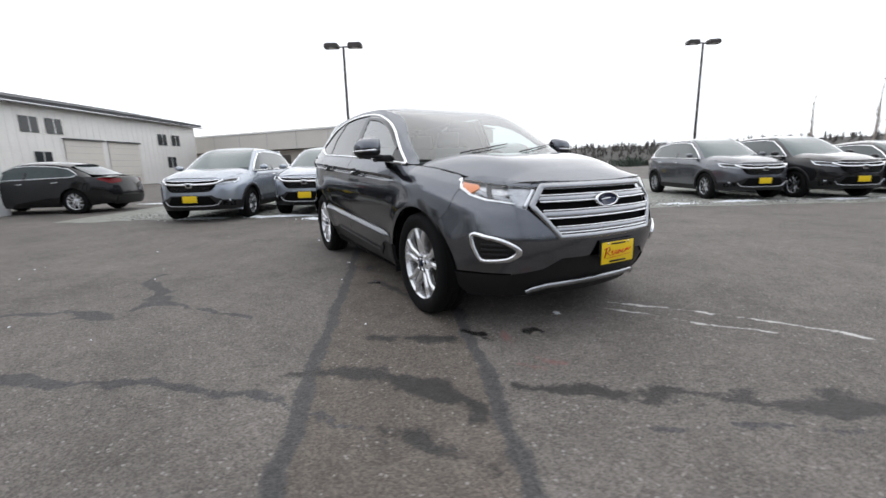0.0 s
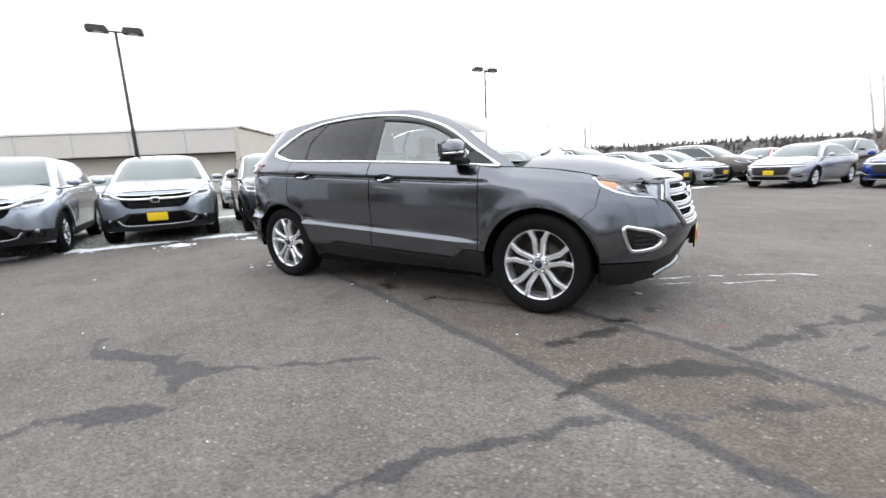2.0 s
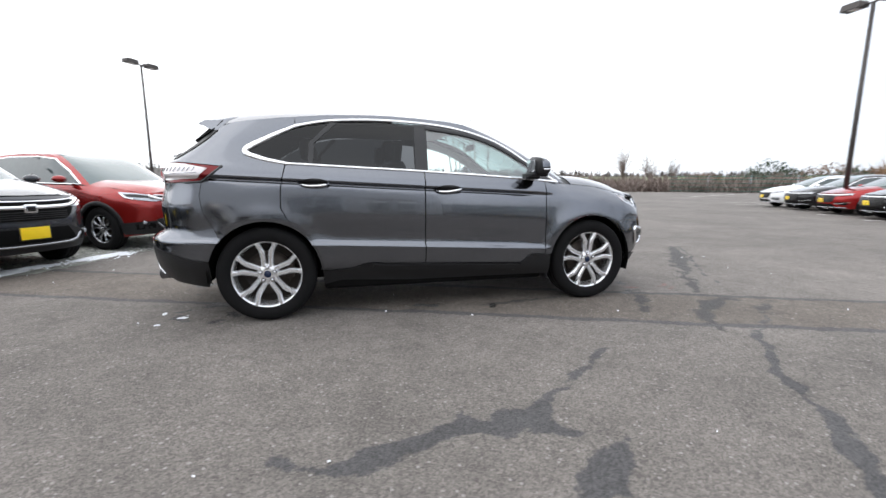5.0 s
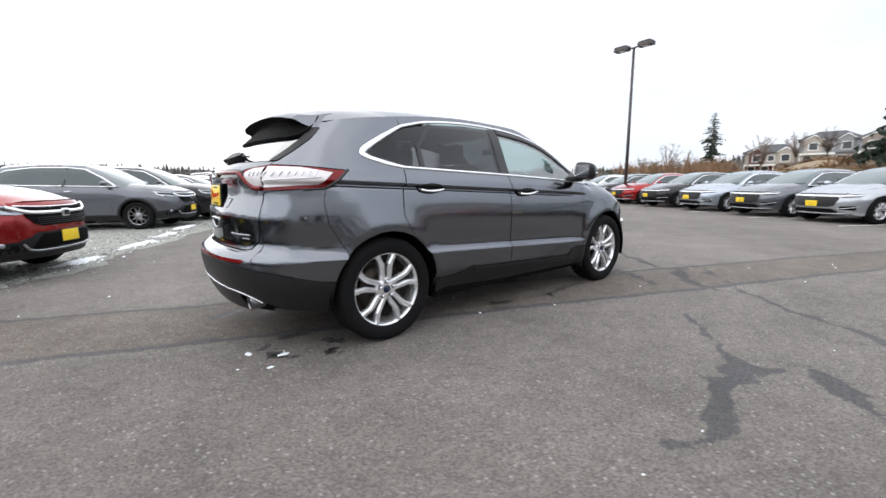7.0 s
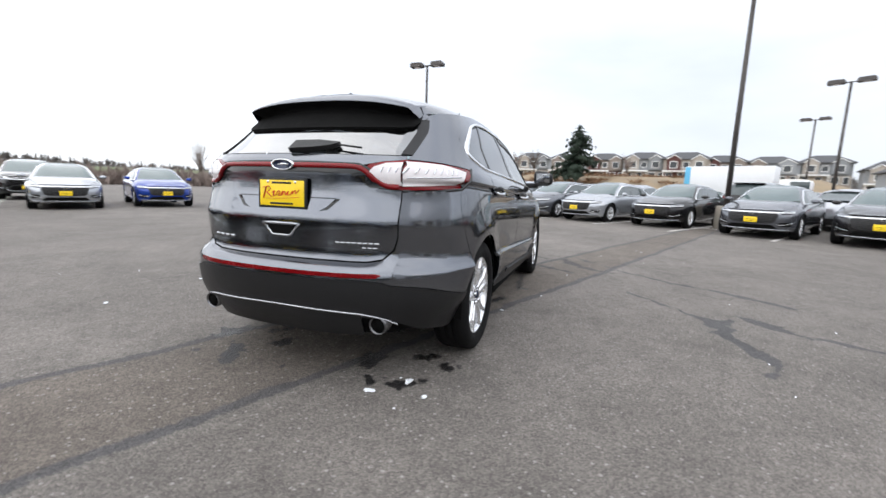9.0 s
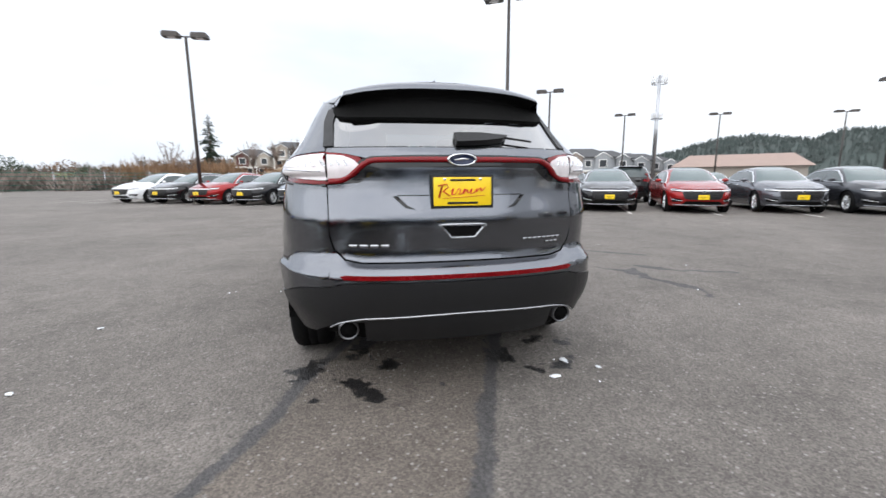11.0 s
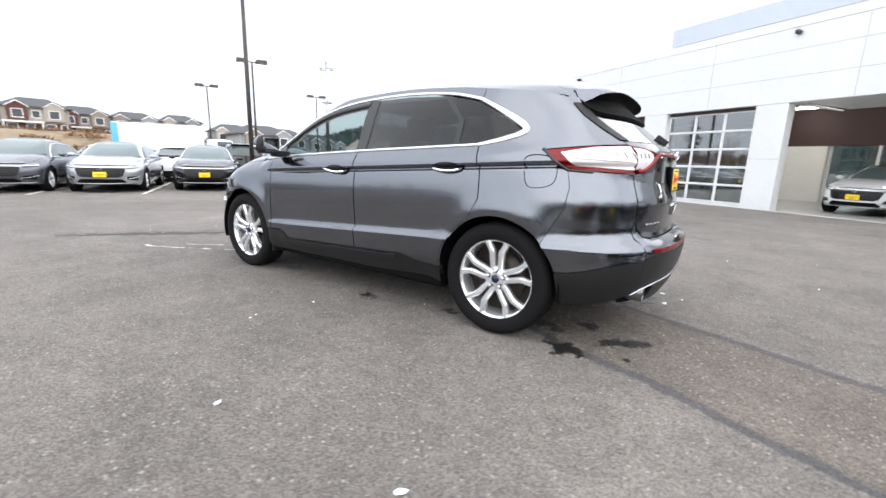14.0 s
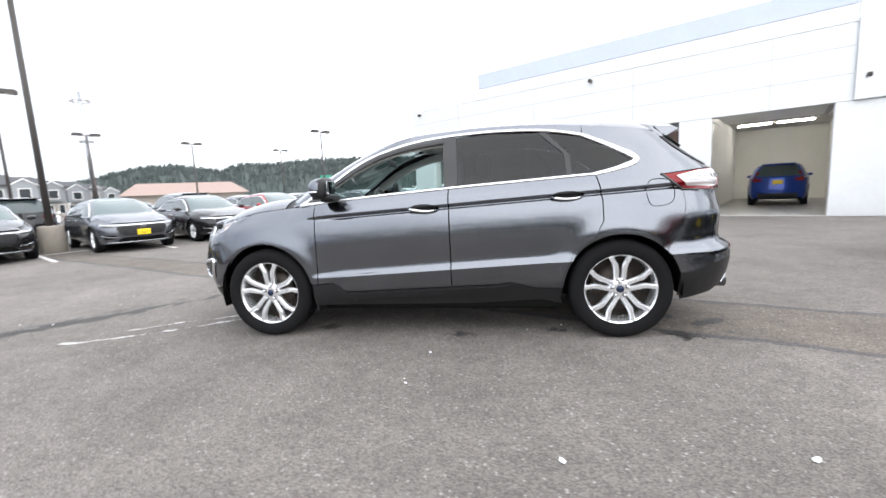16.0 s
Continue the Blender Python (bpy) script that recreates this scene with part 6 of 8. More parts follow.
def stock_car(kind, name, paint, label, front_plate=True, rear_plate=False):
    """A parked new car: body, glass, lamps, grille, wheels and dealer plate."""
    s0 = SEDAN if kind == "sedan" else CROSS
    sed = kind == "sedan"
    car = tagged(new(name), label, "car")
    yf, yr = 0.58, 0.66
    wf, wr = s0.wheels
    wz, ar = s0.wheel_z + 0.003, s0.arch
    nose = 0.735 if sed else 0.925
    deck = 0.985 if sed else 1.06
    belt = (lambda x: 0.93 - 0.028 * x) if sed else (lambda x: 1.055 - 0.02 * x)
    lo = 0.23 if sed else 0.27

    def vline(f, y, z0, z1, n=12):
        return [(f(y, z0 + (z1 - z0) * i / n).x, z0 + (z1 - z0) * i / n) for i in range(n + 1)]

    side = vline(s0.F, yf, lo, nose) + [(x, s0.he(x)) for x in (2.02, 1.9, 1.7, 1.4, 1.15)] + [(0.95, belt(0.95)), (0, belt(0)), (-1.0, belt(-1.0)), (-1.75, min(deck, belt(-1.75)))]
    side += vline(s0.R, yr, deck - 0.01, lo + 0.04) + arc(wr, wz, ar, 200, -20, 18) + [(wr + ar + 0.03, lo), (wf - ar - 0.03, lo)] + arc(wf, wz, ar, 200, -20, 18)
    top_front = 0.30
    rail_pts = [(x, s0.rail(x)) for x in np.linspace(top_front, -1.25 if sed else -1.80, 9)]
    post = lambda z: s0.xcu + 0.843 * (s0.xu(z) - s0.xcu)
    top_z = s0.rail(top_front)
    for _ in range(20):
        top_z = 0.5 * top_z + 0.5 * s0.rail(post(top_z))
    low_z = belt(1.0) - 0.01
    pillar = [(post(top_z + (low_z - top_z) * k / 12), top_z + (low_z - top_z) * k / 12) for k in range(13)]
    front_glass = [(post(z) - d, z) for z, d in ((belt(0.9) + 0.02, 0.10), ((low_z + top_z) / 2, 0.085), (top_z - 0.05, 0.10))]
    for s in (1, -1):
        part("body_side", sheet(s0, [("S", side)], s, 0, 0.08, 0.02), paint, car)
        up = [(q[0] + 0.02, q[1]) for q in front_glass] + [(x, z) for x, z in rail_pts if x < pillar[0][0] - 0.03] + ([(-1.55, 1.15), (-1.90, belt(-1.8) + 0.015)] if sed else [(-1.93, 1.40), (-2.06, 1.22), (-2.10, belt(-2.0))])
        part("pillar_frame", sheet(s0, [("SU", up)], s, -0.004, 0.08), paint, car)
        part("front_pillar", loft(s0, "SU", front_glass + [(0.0, s0.rail(0.0) - 0.045)], pillar[::-1] + [(0.0, s0.rail(0.0) + 0.004)], 18, 3, 0.0, s, 0.03), paint, car)
        gl = front_glass + [(-0.2, s0.rail(-0.2) - 0.05), (-0.9, s0.rail(-0.9) - 0.055)]
        gl += [(-1.25, 1.22), (-1.52, 1.06), (-1.40, belt(-1.4) + 0.025)] if sed else [(-1.45, s0.rail(-1.45) - 0.08), (-1.70, 1.30), (-1.55, belt(-1.5) + 0.03)]
        sg = part("side_window", sheet(s0, [("SU", gl)], s, 0.006, 0.08, 0.006), M_SIDEPANE, car)
        part("window_trim", ribbon(s0, "SU", dense(gl, 0.08), 0.018, 0.007, s, True), M_CHROME, sg)
        part("window_post", ribbon(s0, "SU", [(-0.20, belt(0) + 0.02), (-0.17, s0.rail(-0.2) - 0.04)], 0.07, 0.008, s), M_GLOSS, sg)
        bm = bmesh.new()
        bmesh.ops.create_uvsphere(bm, u_segments=12, v_segments=8, radius=1.0)
        for v in bm.verts:
            v.co = (0.72 + 0.07 * v.co.x, s * (1.0 + 0.105 * v.co.y), belt(0.7) + 0.10 + 0.06 * v.co.z)
        part("door_mirror", bm, paint, car)
        part("door_handle", tube_bm([s0.at("S", x, belt(x) - 0.10, 0.018) * Vector((1, 1, 1)) if s > 0 else Vector((s0.at("S", x, belt(x) - 0.10, 0.018).x, -s0.at("S", x, belt(x) - 0.10, 0.018).y, belt(x) - 0.10)) for x in (-0.02, -0.18)], 0.012, 6), M_CHROME, car)
        part("rear_handle", tube_bm([Vector((s0.at("S", x, belt(x) - 0.10, 0.018).x, s * s0.at("S", x, belt(x) - 0.10, 0.018).y, belt(x) - 0.10)) for x in (-0.92, -1.08)], 0.012, 6), M_CHROME, car)
        part("door_gap", ribbon(s0, "S", [(0.80, lo + 0.15), (0.80, 0.6), (0.86, belt(0.86) - 0.02)], 0.008, 0.001, s, False, 0.001), M_DARK, car)
        part("door_gap", ribbon(s0, "S", [(-0.20, lo + 0.12), (-0.20, 0.6), (-0.19, belt(-0.2) - 0.01)], 0.008, 0.001, s, False, 0.001), M_DARK, car)
        part("sill", sheet(s0, [("S", [(wf - ar - 0.02, lo - 0.03), (wf - ar - 0.02, lo + 0.10), (wr + ar + 0.02, lo + 0.10), (wr + ar + 0.02, lo - 0.03)])], s, 0.008, 0.10, 0.02), paint if sed else M_TRIM, car)
        if not sed:
            part("lower_corner", sheet(s0, [("S", vline(s0.F, yf, 0.48, lo) + [(wf + ar + 0.01, lo), (wf + ar + 0.03, 0.45)])], s, 0.014, 0.05), M_TRIM, car, "black bumper corner")
            for cx in s0.wheels:
                part("arch_cladding", ribbon(s0, "S", arc(cx, wz, ar + 0.025, -8, 188, 16), 0.07, 0.004, s, False, 0.008), M_TRIM, car, "black wheel-arch cladding")
        # lamps
        if sed:
            head = [("S", [(1.83, 0.745), (1.90, 0.695), *vline(s0.F, yf, 0.655, 0.715, 2), (1.95, 0.755)]), ("F", [(yf, 0.655), (yf, 0.715), (0.50, 0.705), (0.47, 0.665)])]
        else:
            head = [("S", [(1.66, 0.935), (1.78, 0.845), *vline(s0.F, yf, 0.785, 0.878, 2), (1.86, 0.916)]), ("F", [(yf, 0.785), (yf, 0.878), (0.50, 0.874), (0.42, 0.80)])]
        lamp = part("headlamp", sheet(s0, head, s, 0.012, 0.05, 0.016), M_LAMPGLASS, car, "clear headlamp")
        if sed:
            part("lamp_eye", sheet(s0, [("S", [(1.90, 0.732), (1.93, 0.706), *vline(s0.F, yf, 0.676, 0.704, 2), (1.98, 0.738)]), ("F", [(yf, 0.676), (yf, 0.704), (0.51, 0.697), (0.495, 0.680)])], s, 0.0145, 0.05, 0.0), M_GLOSS, lamp, "dark lamp bowl")
            part("fog_trim", ribbon(s0, "F", smooth_line([(0.80, 0.445), (0.66, 0.400), (0.54, 0.395)], 0.04), 0.011, 0.018, s, False, 0.006), M_CHROME, car, "chrome fog lamp trim")
        else:
            part("lamp_eye", sheet(s0, [("S", [(1.76, 0.900), (1.82, 0.862), *vline(s0.F, yf, 0.832, 0.862, 2), (1.90, 0.892)]), ("F", [(yf, 0.832), (yf, 0.862), (0.50, 0.858), (0.46, 0.832)])], s, 0.0145, 0.05, 0.0), M_GLOSS, lamp, "dark lamp bowl")
            part("lamp_strip", ribbon(s0, "S", [(1.72, 0.902), (1.80, 0.846), (1.90, 0.822)], 0.012, 0.014, s), M_CHROME, lamp, "bright lamp strip")
            fog = lathe_bm([(0.001, 0.008), (0.022, 0.008), (0.028, 0.003), (0.030, -0.01)], 14)
            bmesh.ops.rotate(fog, matrix=Matrix.Rotation(radians(-62), 3, "Z"), verts=fog.verts[:])
            at = s0.at("F", 0.70, 0.455, 0.022)
            bmesh.ops.translate(fog, vec=at, verts=fog.verts[:])
            if s < 0:
                bmesh.ops.scale(fog, vec=(1, -1, 1), verts=fog.verts[:])
            bmesh.ops.recalc_face_normals(fog, faces=fog.faces[:])
            part("fog_lamp", fog, M_LAMPGLASS, car, "small round fog lamp")
        part("wiper", tube_bm([(q.x, q.y, q.z) for q in [s0.at("U", -0.10 + s * 0.36 + 0.09 * k, low_z + 0.075 + 0.004 * k, 0.012) for k in range(6)]], 0.007, 5), M_TRIM, car)
        tail = [("S", [(-2.02, deck - 0.06), *vline(s0.R, yr, deck - 0.18, deck - 0.03, 2), (-2.08, deck - 0.02)]), ("R", [(yr, deck - 0.18), (yr, deck - 0.03), (0.40, deck - 0.05), (0.42, deck - 0.14)])] if sed else [("S", [(-2.02, 1.03), (-2.04, 0.93), *vline(s0.R, yr, 0.92, 1.30, 5), (-2.04, 1.26), (-2.06, 1.10)]), ("R", [(yr, 0.92), (yr, 1.05), (0.48, 1.03), (0.50, 0.95)])]
        part("tail_lamp", sheet(s0, tail, s, 0.012, 0.05, 0.016), M_RED, car, "red tail lamp")
        part("fog_insert", sheet(s0, [("F", [(0.76, 0.345), (0.78, 0.455), (0.58, 0.450), (0.54, 0.375)])], s, 0.014, 0.05), M_DARK, car, "dark fog lamp pod")
        for cx in s0.wheels:
            wheel(car, cx, s * 0.80, s, s0.wheel_z, 0.225 if sed else 0.228, 0.225, "single", M_RIM if sed else M_SATIN)
    part("inner_body", box_bm(0, 0, (lo + 0.62) / 2 + 0.06, 4.0, 1.18, 0.50, 0.05), M_DARK, car)
    # nose
    part("front_bumper", sheet(s0, [("F", mirrored([(yf, nose), (yf, lo)]))], 1, 0, 0.06, 0.0), paint, car)
    if sed:
        part("grille", sheet(s0, [("F", mirrored([(0.50, 0.676), (0.55, 0.64), (0.49, 0.47), (0.40, 0.43)]))], 1, 0.014, 0.05, 0.0), M_TRIM, car, "black grille")
        part("grille_brow", ribbon(s0, "F", smooth_line([(-0.80, 0.705), (-0.50, 0.690), (0, 0.690), (0.50, 0.690), (0.80, 0.705)], 0.06), 0.034, 0.016, 1, False, 0.012), M_CHROME, car, "chrome grille bar")
        part("lower_intake", sheet(s0, [("F", mirrored([(0.44, 0.385), (0.54, 0.31), (0.50, 0.275)]))], 1, 0.014, 0.05), M_DARK, car, "dark lower intake")
        for q in (0.47, 0.51, 0.55, 0.59, 0.63):
            part("grille_slat", ribbon(s0, "F", dense([(-0.44, q), (0.44, q)], 0.10, False), 0.012, 0.016, 1, False, 0.006), M_GLOSS, car)
        part("lip", ribbon(s0, "F", dense([(-0.74, 0.265), (0.74, 0.265)], 0.08, False), 0.025, 0.016, 1, False, 0.012), M_SATIN, car)
        pz, px = 0.505, 2.385
    else:
        part("grille", sheet(s0, [("F", mirrored([(0.53, 0.872), (0.49, 0.750), (0.44, 0.685), (0.36, 0.645)]))], 1, 0.014, 0.04, 0.0), M_DARK, car, "black grille")
        wing = [(-0.62, 0.872), (-0.52, 0.822), (-0.40, 0.800), (-0.20, 0.794), (0, 0.793), (0.20, 0.794), (0.40, 0.800), (0.52, 0.822), (0.62, 0.872)]
        part("grille_wing", ribbon(s0, "F", smooth_line(wing, 0.05), 0.040, 0.018, 1, False, 0.016), M_CHROME, car, "chrome grille wing")
        part("hood_lip", ribbon(s0, "F", smooth_line([(-0.56, 0.884), (-0.3, 0.866), (0, 0.862), (0.3, 0.866), (0.56, 0.884)], 0.06), 0.012, 0.014, 1, False, 0.006), M_CHROME, car, "thin chrome hood lip")
        for q in (0.668, 0.692, 0.716, 0.740):
            part("grille_slat", ribbon(s0, "F", dense([(-0.40, q), (0.40, q)], 0.08, False), 0.010, 0.016, 1, False, 0.006), M_TRIM, car)
        part("lower_bumper", sheet(s0, [("F", mirrored([(0.42, 0.575), (0.50, 0.520), (0.58, 0.500), (0.58, lo)]))], 1, 0.014, 0.05, 0.01), M_TRIM, car, "black lower bumper")
        part("lower_intake", sheet(s0, [("F", mirrored([(0.38, 0.552), (0.49, 0.405), (0.46, 0.388)]))], 1, 0.022, 0.05), M_DARK, car, "dark lower intake")
        part("lip", ribbon(s0, "F", smooth_line([(-0.57, 0.455), (-0.51, 0.382), (-0.42, 0.362), (0, 0.358), (0.42, 0.362), (0.51, 0.382), (0.57, 0.455)], 0.05), 0.026, 0.018, 1, False, 0.014), M_SATIN, car, "silver lower trim")
        pz, px = 0.50, 2.265
    bm = box_bm(0, 0, 0, 0.024, 0.10, 0.085, 0.015) if sed else box_bm(0, 0, 0, 0.03, 0.135, 0.105, 0.02)
    bmesh.ops.translate(bm, vec=(s0.F(0, nose - 0.07).x + (0.030 if sed else 0.050), 0, 0.675 if sed else 0.785), verts=bm.verts[:])
    badge = part("badge", bm, M_CHROME, car, "plain chrome badge")
    bx = s0.F(0, nose - 0.07).x + (0.043 if sed else 0.066)
    part("badge_field", box_bm(bx, 0, 0.675 if sed else 0.785, 0.004, 0.06 if sed else 0.085, 0.05 if sed else 0.062, 0.001), M_GLOSS, badge, "dark badge field")
    if front_plate:
        dealer_plate(car, px, 0.0, pz, 1, detail=False)
    # tail
    part("rear_panel", sheet(s0, [("R", mirrored([(yr, deck - 0.01), (yr, lo + 0.04)]))], 1, 0, 0.06, 0.0), paint, car)
    part("rear_lower", sheet(s0, [("R", mirrored([(0.6, lo + 0.22), (0.6, lo)]))], 1, 0.014, 0.05), M_TRIM, car)
    if rear_plate:
        dealer_plate(car, (-2.50 if sed else -2.30), 0.0, 0.78 if sed else 0.86, -1, detail=False)
    # top
    half = [(x, s0.side(x, s0.he(x)) - 0.002) for x in (1.1, 1.4, 1.7, 1.9, 2.0)] + [(s0.F(yf, nose).x, yf), (s0.F(0.3, nose).x, 0.3)]
    hood = half + [(s0.F(0, nose).x, 0.0)] + [(x, -y) for x, y in reversed(half)]
    part("hood", sheet(s0, [("H", hood)], 1, 0, 0.08, 0.01), paint, car)
    back = -1.30 if sed else -1.82
    roof_bm, shield_bm = crown(s0, pillar, lambda f: back + 0.05 * abs(f) ** 3, 16, 12)
    part("windshield", shield_bm, M_PANE, car, "windshield reflecting the pale sky")
    part("roof", roof_bm, paint, car)
    if sed:
        part("rear_window", sheet(s0, [("R", mirrored([(0.50, 1.33), (0.60, 1.20), (0.66, 1.06), (0.5, 1.045)]))], 1, 0.002, 0.06, 0.004), M_SIDEPANE, car)
        deck_bm = bmesh.new()
        rows = [[deck_bm.verts.new((x, y, 1.035 - 0.03 * (y / 0.8) ** 2 - 0.02 * (-1.7 - x))) for y in np.linspace(-0.78, 0.78, 13)] for x in (-1.70, -1.95, -2.15, -2.37)]
        for a, b in zip(rows, rows[1:]):
            for k in range(12):
                deck_bm.faces.new((a[k], a[k + 1], b[k + 1], b[k]))
        bmesh.ops.recalc_face_normals(deck_bm, faces=deck_bm.faces[:])
        part("trunk_lid", deck_bm, paint, car)
    else:
        part("rear_window", sheet(s0, [("R", mirrored([(0.50, 1.52), (0.60, 1.34), (0.66, 1.13), (0.5, 1.12)]))], 1, 0.002, 0.06, 0.004), M_SIDEPANE, car)
        part("upper_tail", sheet(s0, [("R", mirrored([(0.50, 1.565), (0.62, 1.40), (0.66, 1.05), (0.5, 1.05)]))], 1, -0.004, 0.06), paint, car)
        part("spoiler", box_bm(-1.90, 0, 1.575, 0.24, 1.0, 0.035, 0.014), paint, car)
    for o in car.children:
        o.matrix_parent_inverse = Matrix()
    return car


PAINTS = {
    "black": car_paint("black_paint", (0.010, 0.010, 0.011), 0.1),
    "charcoal": car_paint("charcoal_paint", (0.040, 0.043, 0.050), 0.5),
    "silver": car_paint("silver_paint", (0.42, 0.44, 0.47), 0.6),
    "steel": car_paint("steel_blue_silver_paint", (0.40, 0.44, 0.50), 0.6),
    "grey": car_paint("mid_grey_paint", (0.125, 0.132, 0.150), 0.6),
    "white": car_paint("white_paint", (0.86, 0.87, 0.88), 0.0),
    "red": car_paint("red_paint", (0.30, 0.012, 0.012), 0.35),
    "crimson": car_paint("crimson_paint", (0.26, 0.012, 0.010), 0.55),
    "blue": car_paint("blue_paint", (0.012, 0.045, 0.28), 0.4),
    "tan": car_paint("tan_paint", (0.11, 0.098, 0.088), 0.45),
}
WORDS = {"silver": "light silver", "steel": "pale blue-silver", "grey": "slate grey", "charcoal": "dark charcoal", "crimson": "deep red", "tan": "brown-beige"}
_made = {}


def park(kind, color, front, facing, group, rear=False):
    """Parks a car with the middle of its nose at front (x, y), facing that many degrees from +x."""
    nose = 2.375 if kind == "sedan" else 2.255
    a = radians(facing)
    m = Matrix.Translation((front[0] - nose * math.cos(a), front[1] - nose * math.sin(a), 0)) @ Matrix.Rotation(a, 4, "Z")
    key = (kind, color)
    if key not in _made:
        words = WORDS.get(color, color)
        name = "sedan" if kind == "sedan" else "compact_suv"
        label = f"{words} {'sedan' if kind == 'sedan' else 'compact SUV'} with yellow dealer plate, parked in a row"
        _made[key] = stock_car(kind, name, PAINTS[color], label)
        _made[key].matrix_basis = m
        return tagged(_made[key], group=group)
    return tagged(copy_thing(_made[key], m), group=group)


# front row of sedans across the aisle
for v, color in ((-13.0, "charcoal"), (-10.5, "charcoal"), (-8.1, "grey"), (-5.4, "red"), (-2.75, "black"), (-0.33, "grey"), (2.5, "black"), (4.95, "silver"), (7.15, "grey"), (9.5, "steel"), (11.9, "black"), (14.3, "red"), (16.7, "black"), (19.1, "white")):
    p = lot(10.45 + (0.5 if v in (2.5, -8.1, -10.5) else 0.0), v)
    park("sedan", color, (p.x, p.y), 150, "front row of sedans")
# second row, nose to nose with the first
for v, kind, color in ((-9.5, "sedan", "black"), (-6.6, "sedan", "charcoal"), (-4.0, "suv", "black"), (-1.4, "sedan", "silver"), (1.3, "suv", "black"), (3.8, "sedan", "white"), (6.2, "sedan", "silver"), (8.6, "sedan", "charcoal"), (11.0, "sedan", "grey"), (13.4, "sedan", "silver"), (15.8, "sedan", "charcoal")):
    p = lot(20.6, v)
    park(kind, color, (p.x, p.y), -30, "second row of cars")
# third row beyond the next aisle
for v, color in ((-14.0, "charcoal"), (-11.2, "silver"), (-8.6, "black"), (-6.0, "red"), (-3.4, "grey"), (-0.8, "white"), (1.8, "red"), (4.4, "black"), (7.0, "silver")):
    p = lot(29.0, v)
    park("sedan", color, (p.x, p.y), 150, "third row of sedans")
# row of compact SUVs on the gravel edge
for x, y, color, az in ((-6.05, -2.60, "steel", -27), (-5.60, -0.37, "steel", -29), (-4.35, 1.55, "charcoal", -28), (-3.33, 3.77, "crimson", -29), (-1.08, 9.63, "grey", -29), (0.18, 11.39, "black", -29)):
    park("suv", color, (x, y), az, "row of compact SUVs on gravel")
p = lot(-5.4, 17.4)
park("suv", "tan", (p.x, p.y), -29, "row of compact SUVs on gravel")
for u, v, color in ((-5.4, 12.6, "black"), (-5.4, 15.0, "silver")):
    p = lot(u, v)
    park("sedan", color, (p.x, p.y), -29, "sedans beside the SUVs")
for u, v, color, kind in ((-3.3, 13.6, "silver", "sedan"), (-0.6, 14.4, "blue", "sedan"), (-4.6, 19.8, "black", "suv"), (-8.0, 20.5, "red", "sedan")):
    p = lot(u, v)
    park(kind, color, (p.x, p.y), -118, "cars at the end of the row")
# cars behind the SUVs
park("sedan", "black", (-13.2, -8.6), -114, "cars by the far building")
for x, y, color in ((-15.5, -3.3, "steel"), (-15.0, -1.0, "silver"), (-11.2, 5.0, "silver"), (-10.2, 7.4, "charcoal"), (-17.5, 2.5, "steel"), (-8.8, 10.5, "black")):
    park("sedan", color, (x, y), -30, "cars behind the SUV row")


# ---- dealership building, in the lot's axes ----
M_WHITE = material("white_metal_panel", (0.69, 0.70, 0.71), 0.38, 0.1, 0.04, 1.2)
M_SEAM = material("panel_joint", (0.40, 0.40, 0.41), 0.7)
M_BAND = material("pale_blue_parapet", (0.50, 0.55, 0.66), 0.5, 0, 0.05, 1.0)
M_INNER = material("showroom_wall", (0.68, 0.665, 0.62), 0.7, 0, 0.06, 1.5)
M_INFLOOR = material("polished_concrete", (0.42, 0.41, 0.39), 0.30, 0, 0.15, 2.0)
M_SOFFIT = material("dim_grey_ceiling", (0.40, 0.40, 0.385), 0.8, 0, 0.1, 2.0)
M_DARKWALL = material("dark_service_wall", (0.045, 0.020, 0.017), 0.6, 0, 0.2, 2.0)
M_ALU = material("white_aluminium_frame", (0.70, 0.71, 0.72), 0.35, 0.2, 0.04, 6.0)
M_STOREGLASS = glass("storefront_glass", (0.55, 0.60, 0.60))
M_DOORGLASS = glass("door_glass", (0.42, 0.46, 0.47), 0.25, 2.0)
M_CONCRETE = material("concrete", (0.25, 0.225, 0.19), 0.85, 0, 0.2, 5.0, 0.4, 60.0)
M_POLE = material("bronze_pole_paint", (0.055, 0.048, 0.045), 0.5, 0.3, 0.15, 4.0)
M_STRIP = bpy.data.materials.new("fluorescent_strip")
M_STRIP.use_nodes = True
M_STRIP.node_tree.nodes["Principled BSDF"].inputs["Emission Color"].default_value = (1.0, 0.97, 0.92, 1)
M_STRIP.node_tree.nodes["Principled BSDF"].inputs["Emission Strength"].default_value = 11.0
LOT = Matrix.Rotation(radians(-30), 4, "Z")


def slab(name, parent, u0, u1, v0, v1, z0, z1, mat, label="", bevel=0.012):
    return part(name, box_bm((u0 + u1) / 2, (v0 + v1) / 2, (z0 + z1) / 2, abs(u1 - u0), abs(v1 - v0), z1 - z0, bevel, segs=1), mat, parent, label, smooth=False)


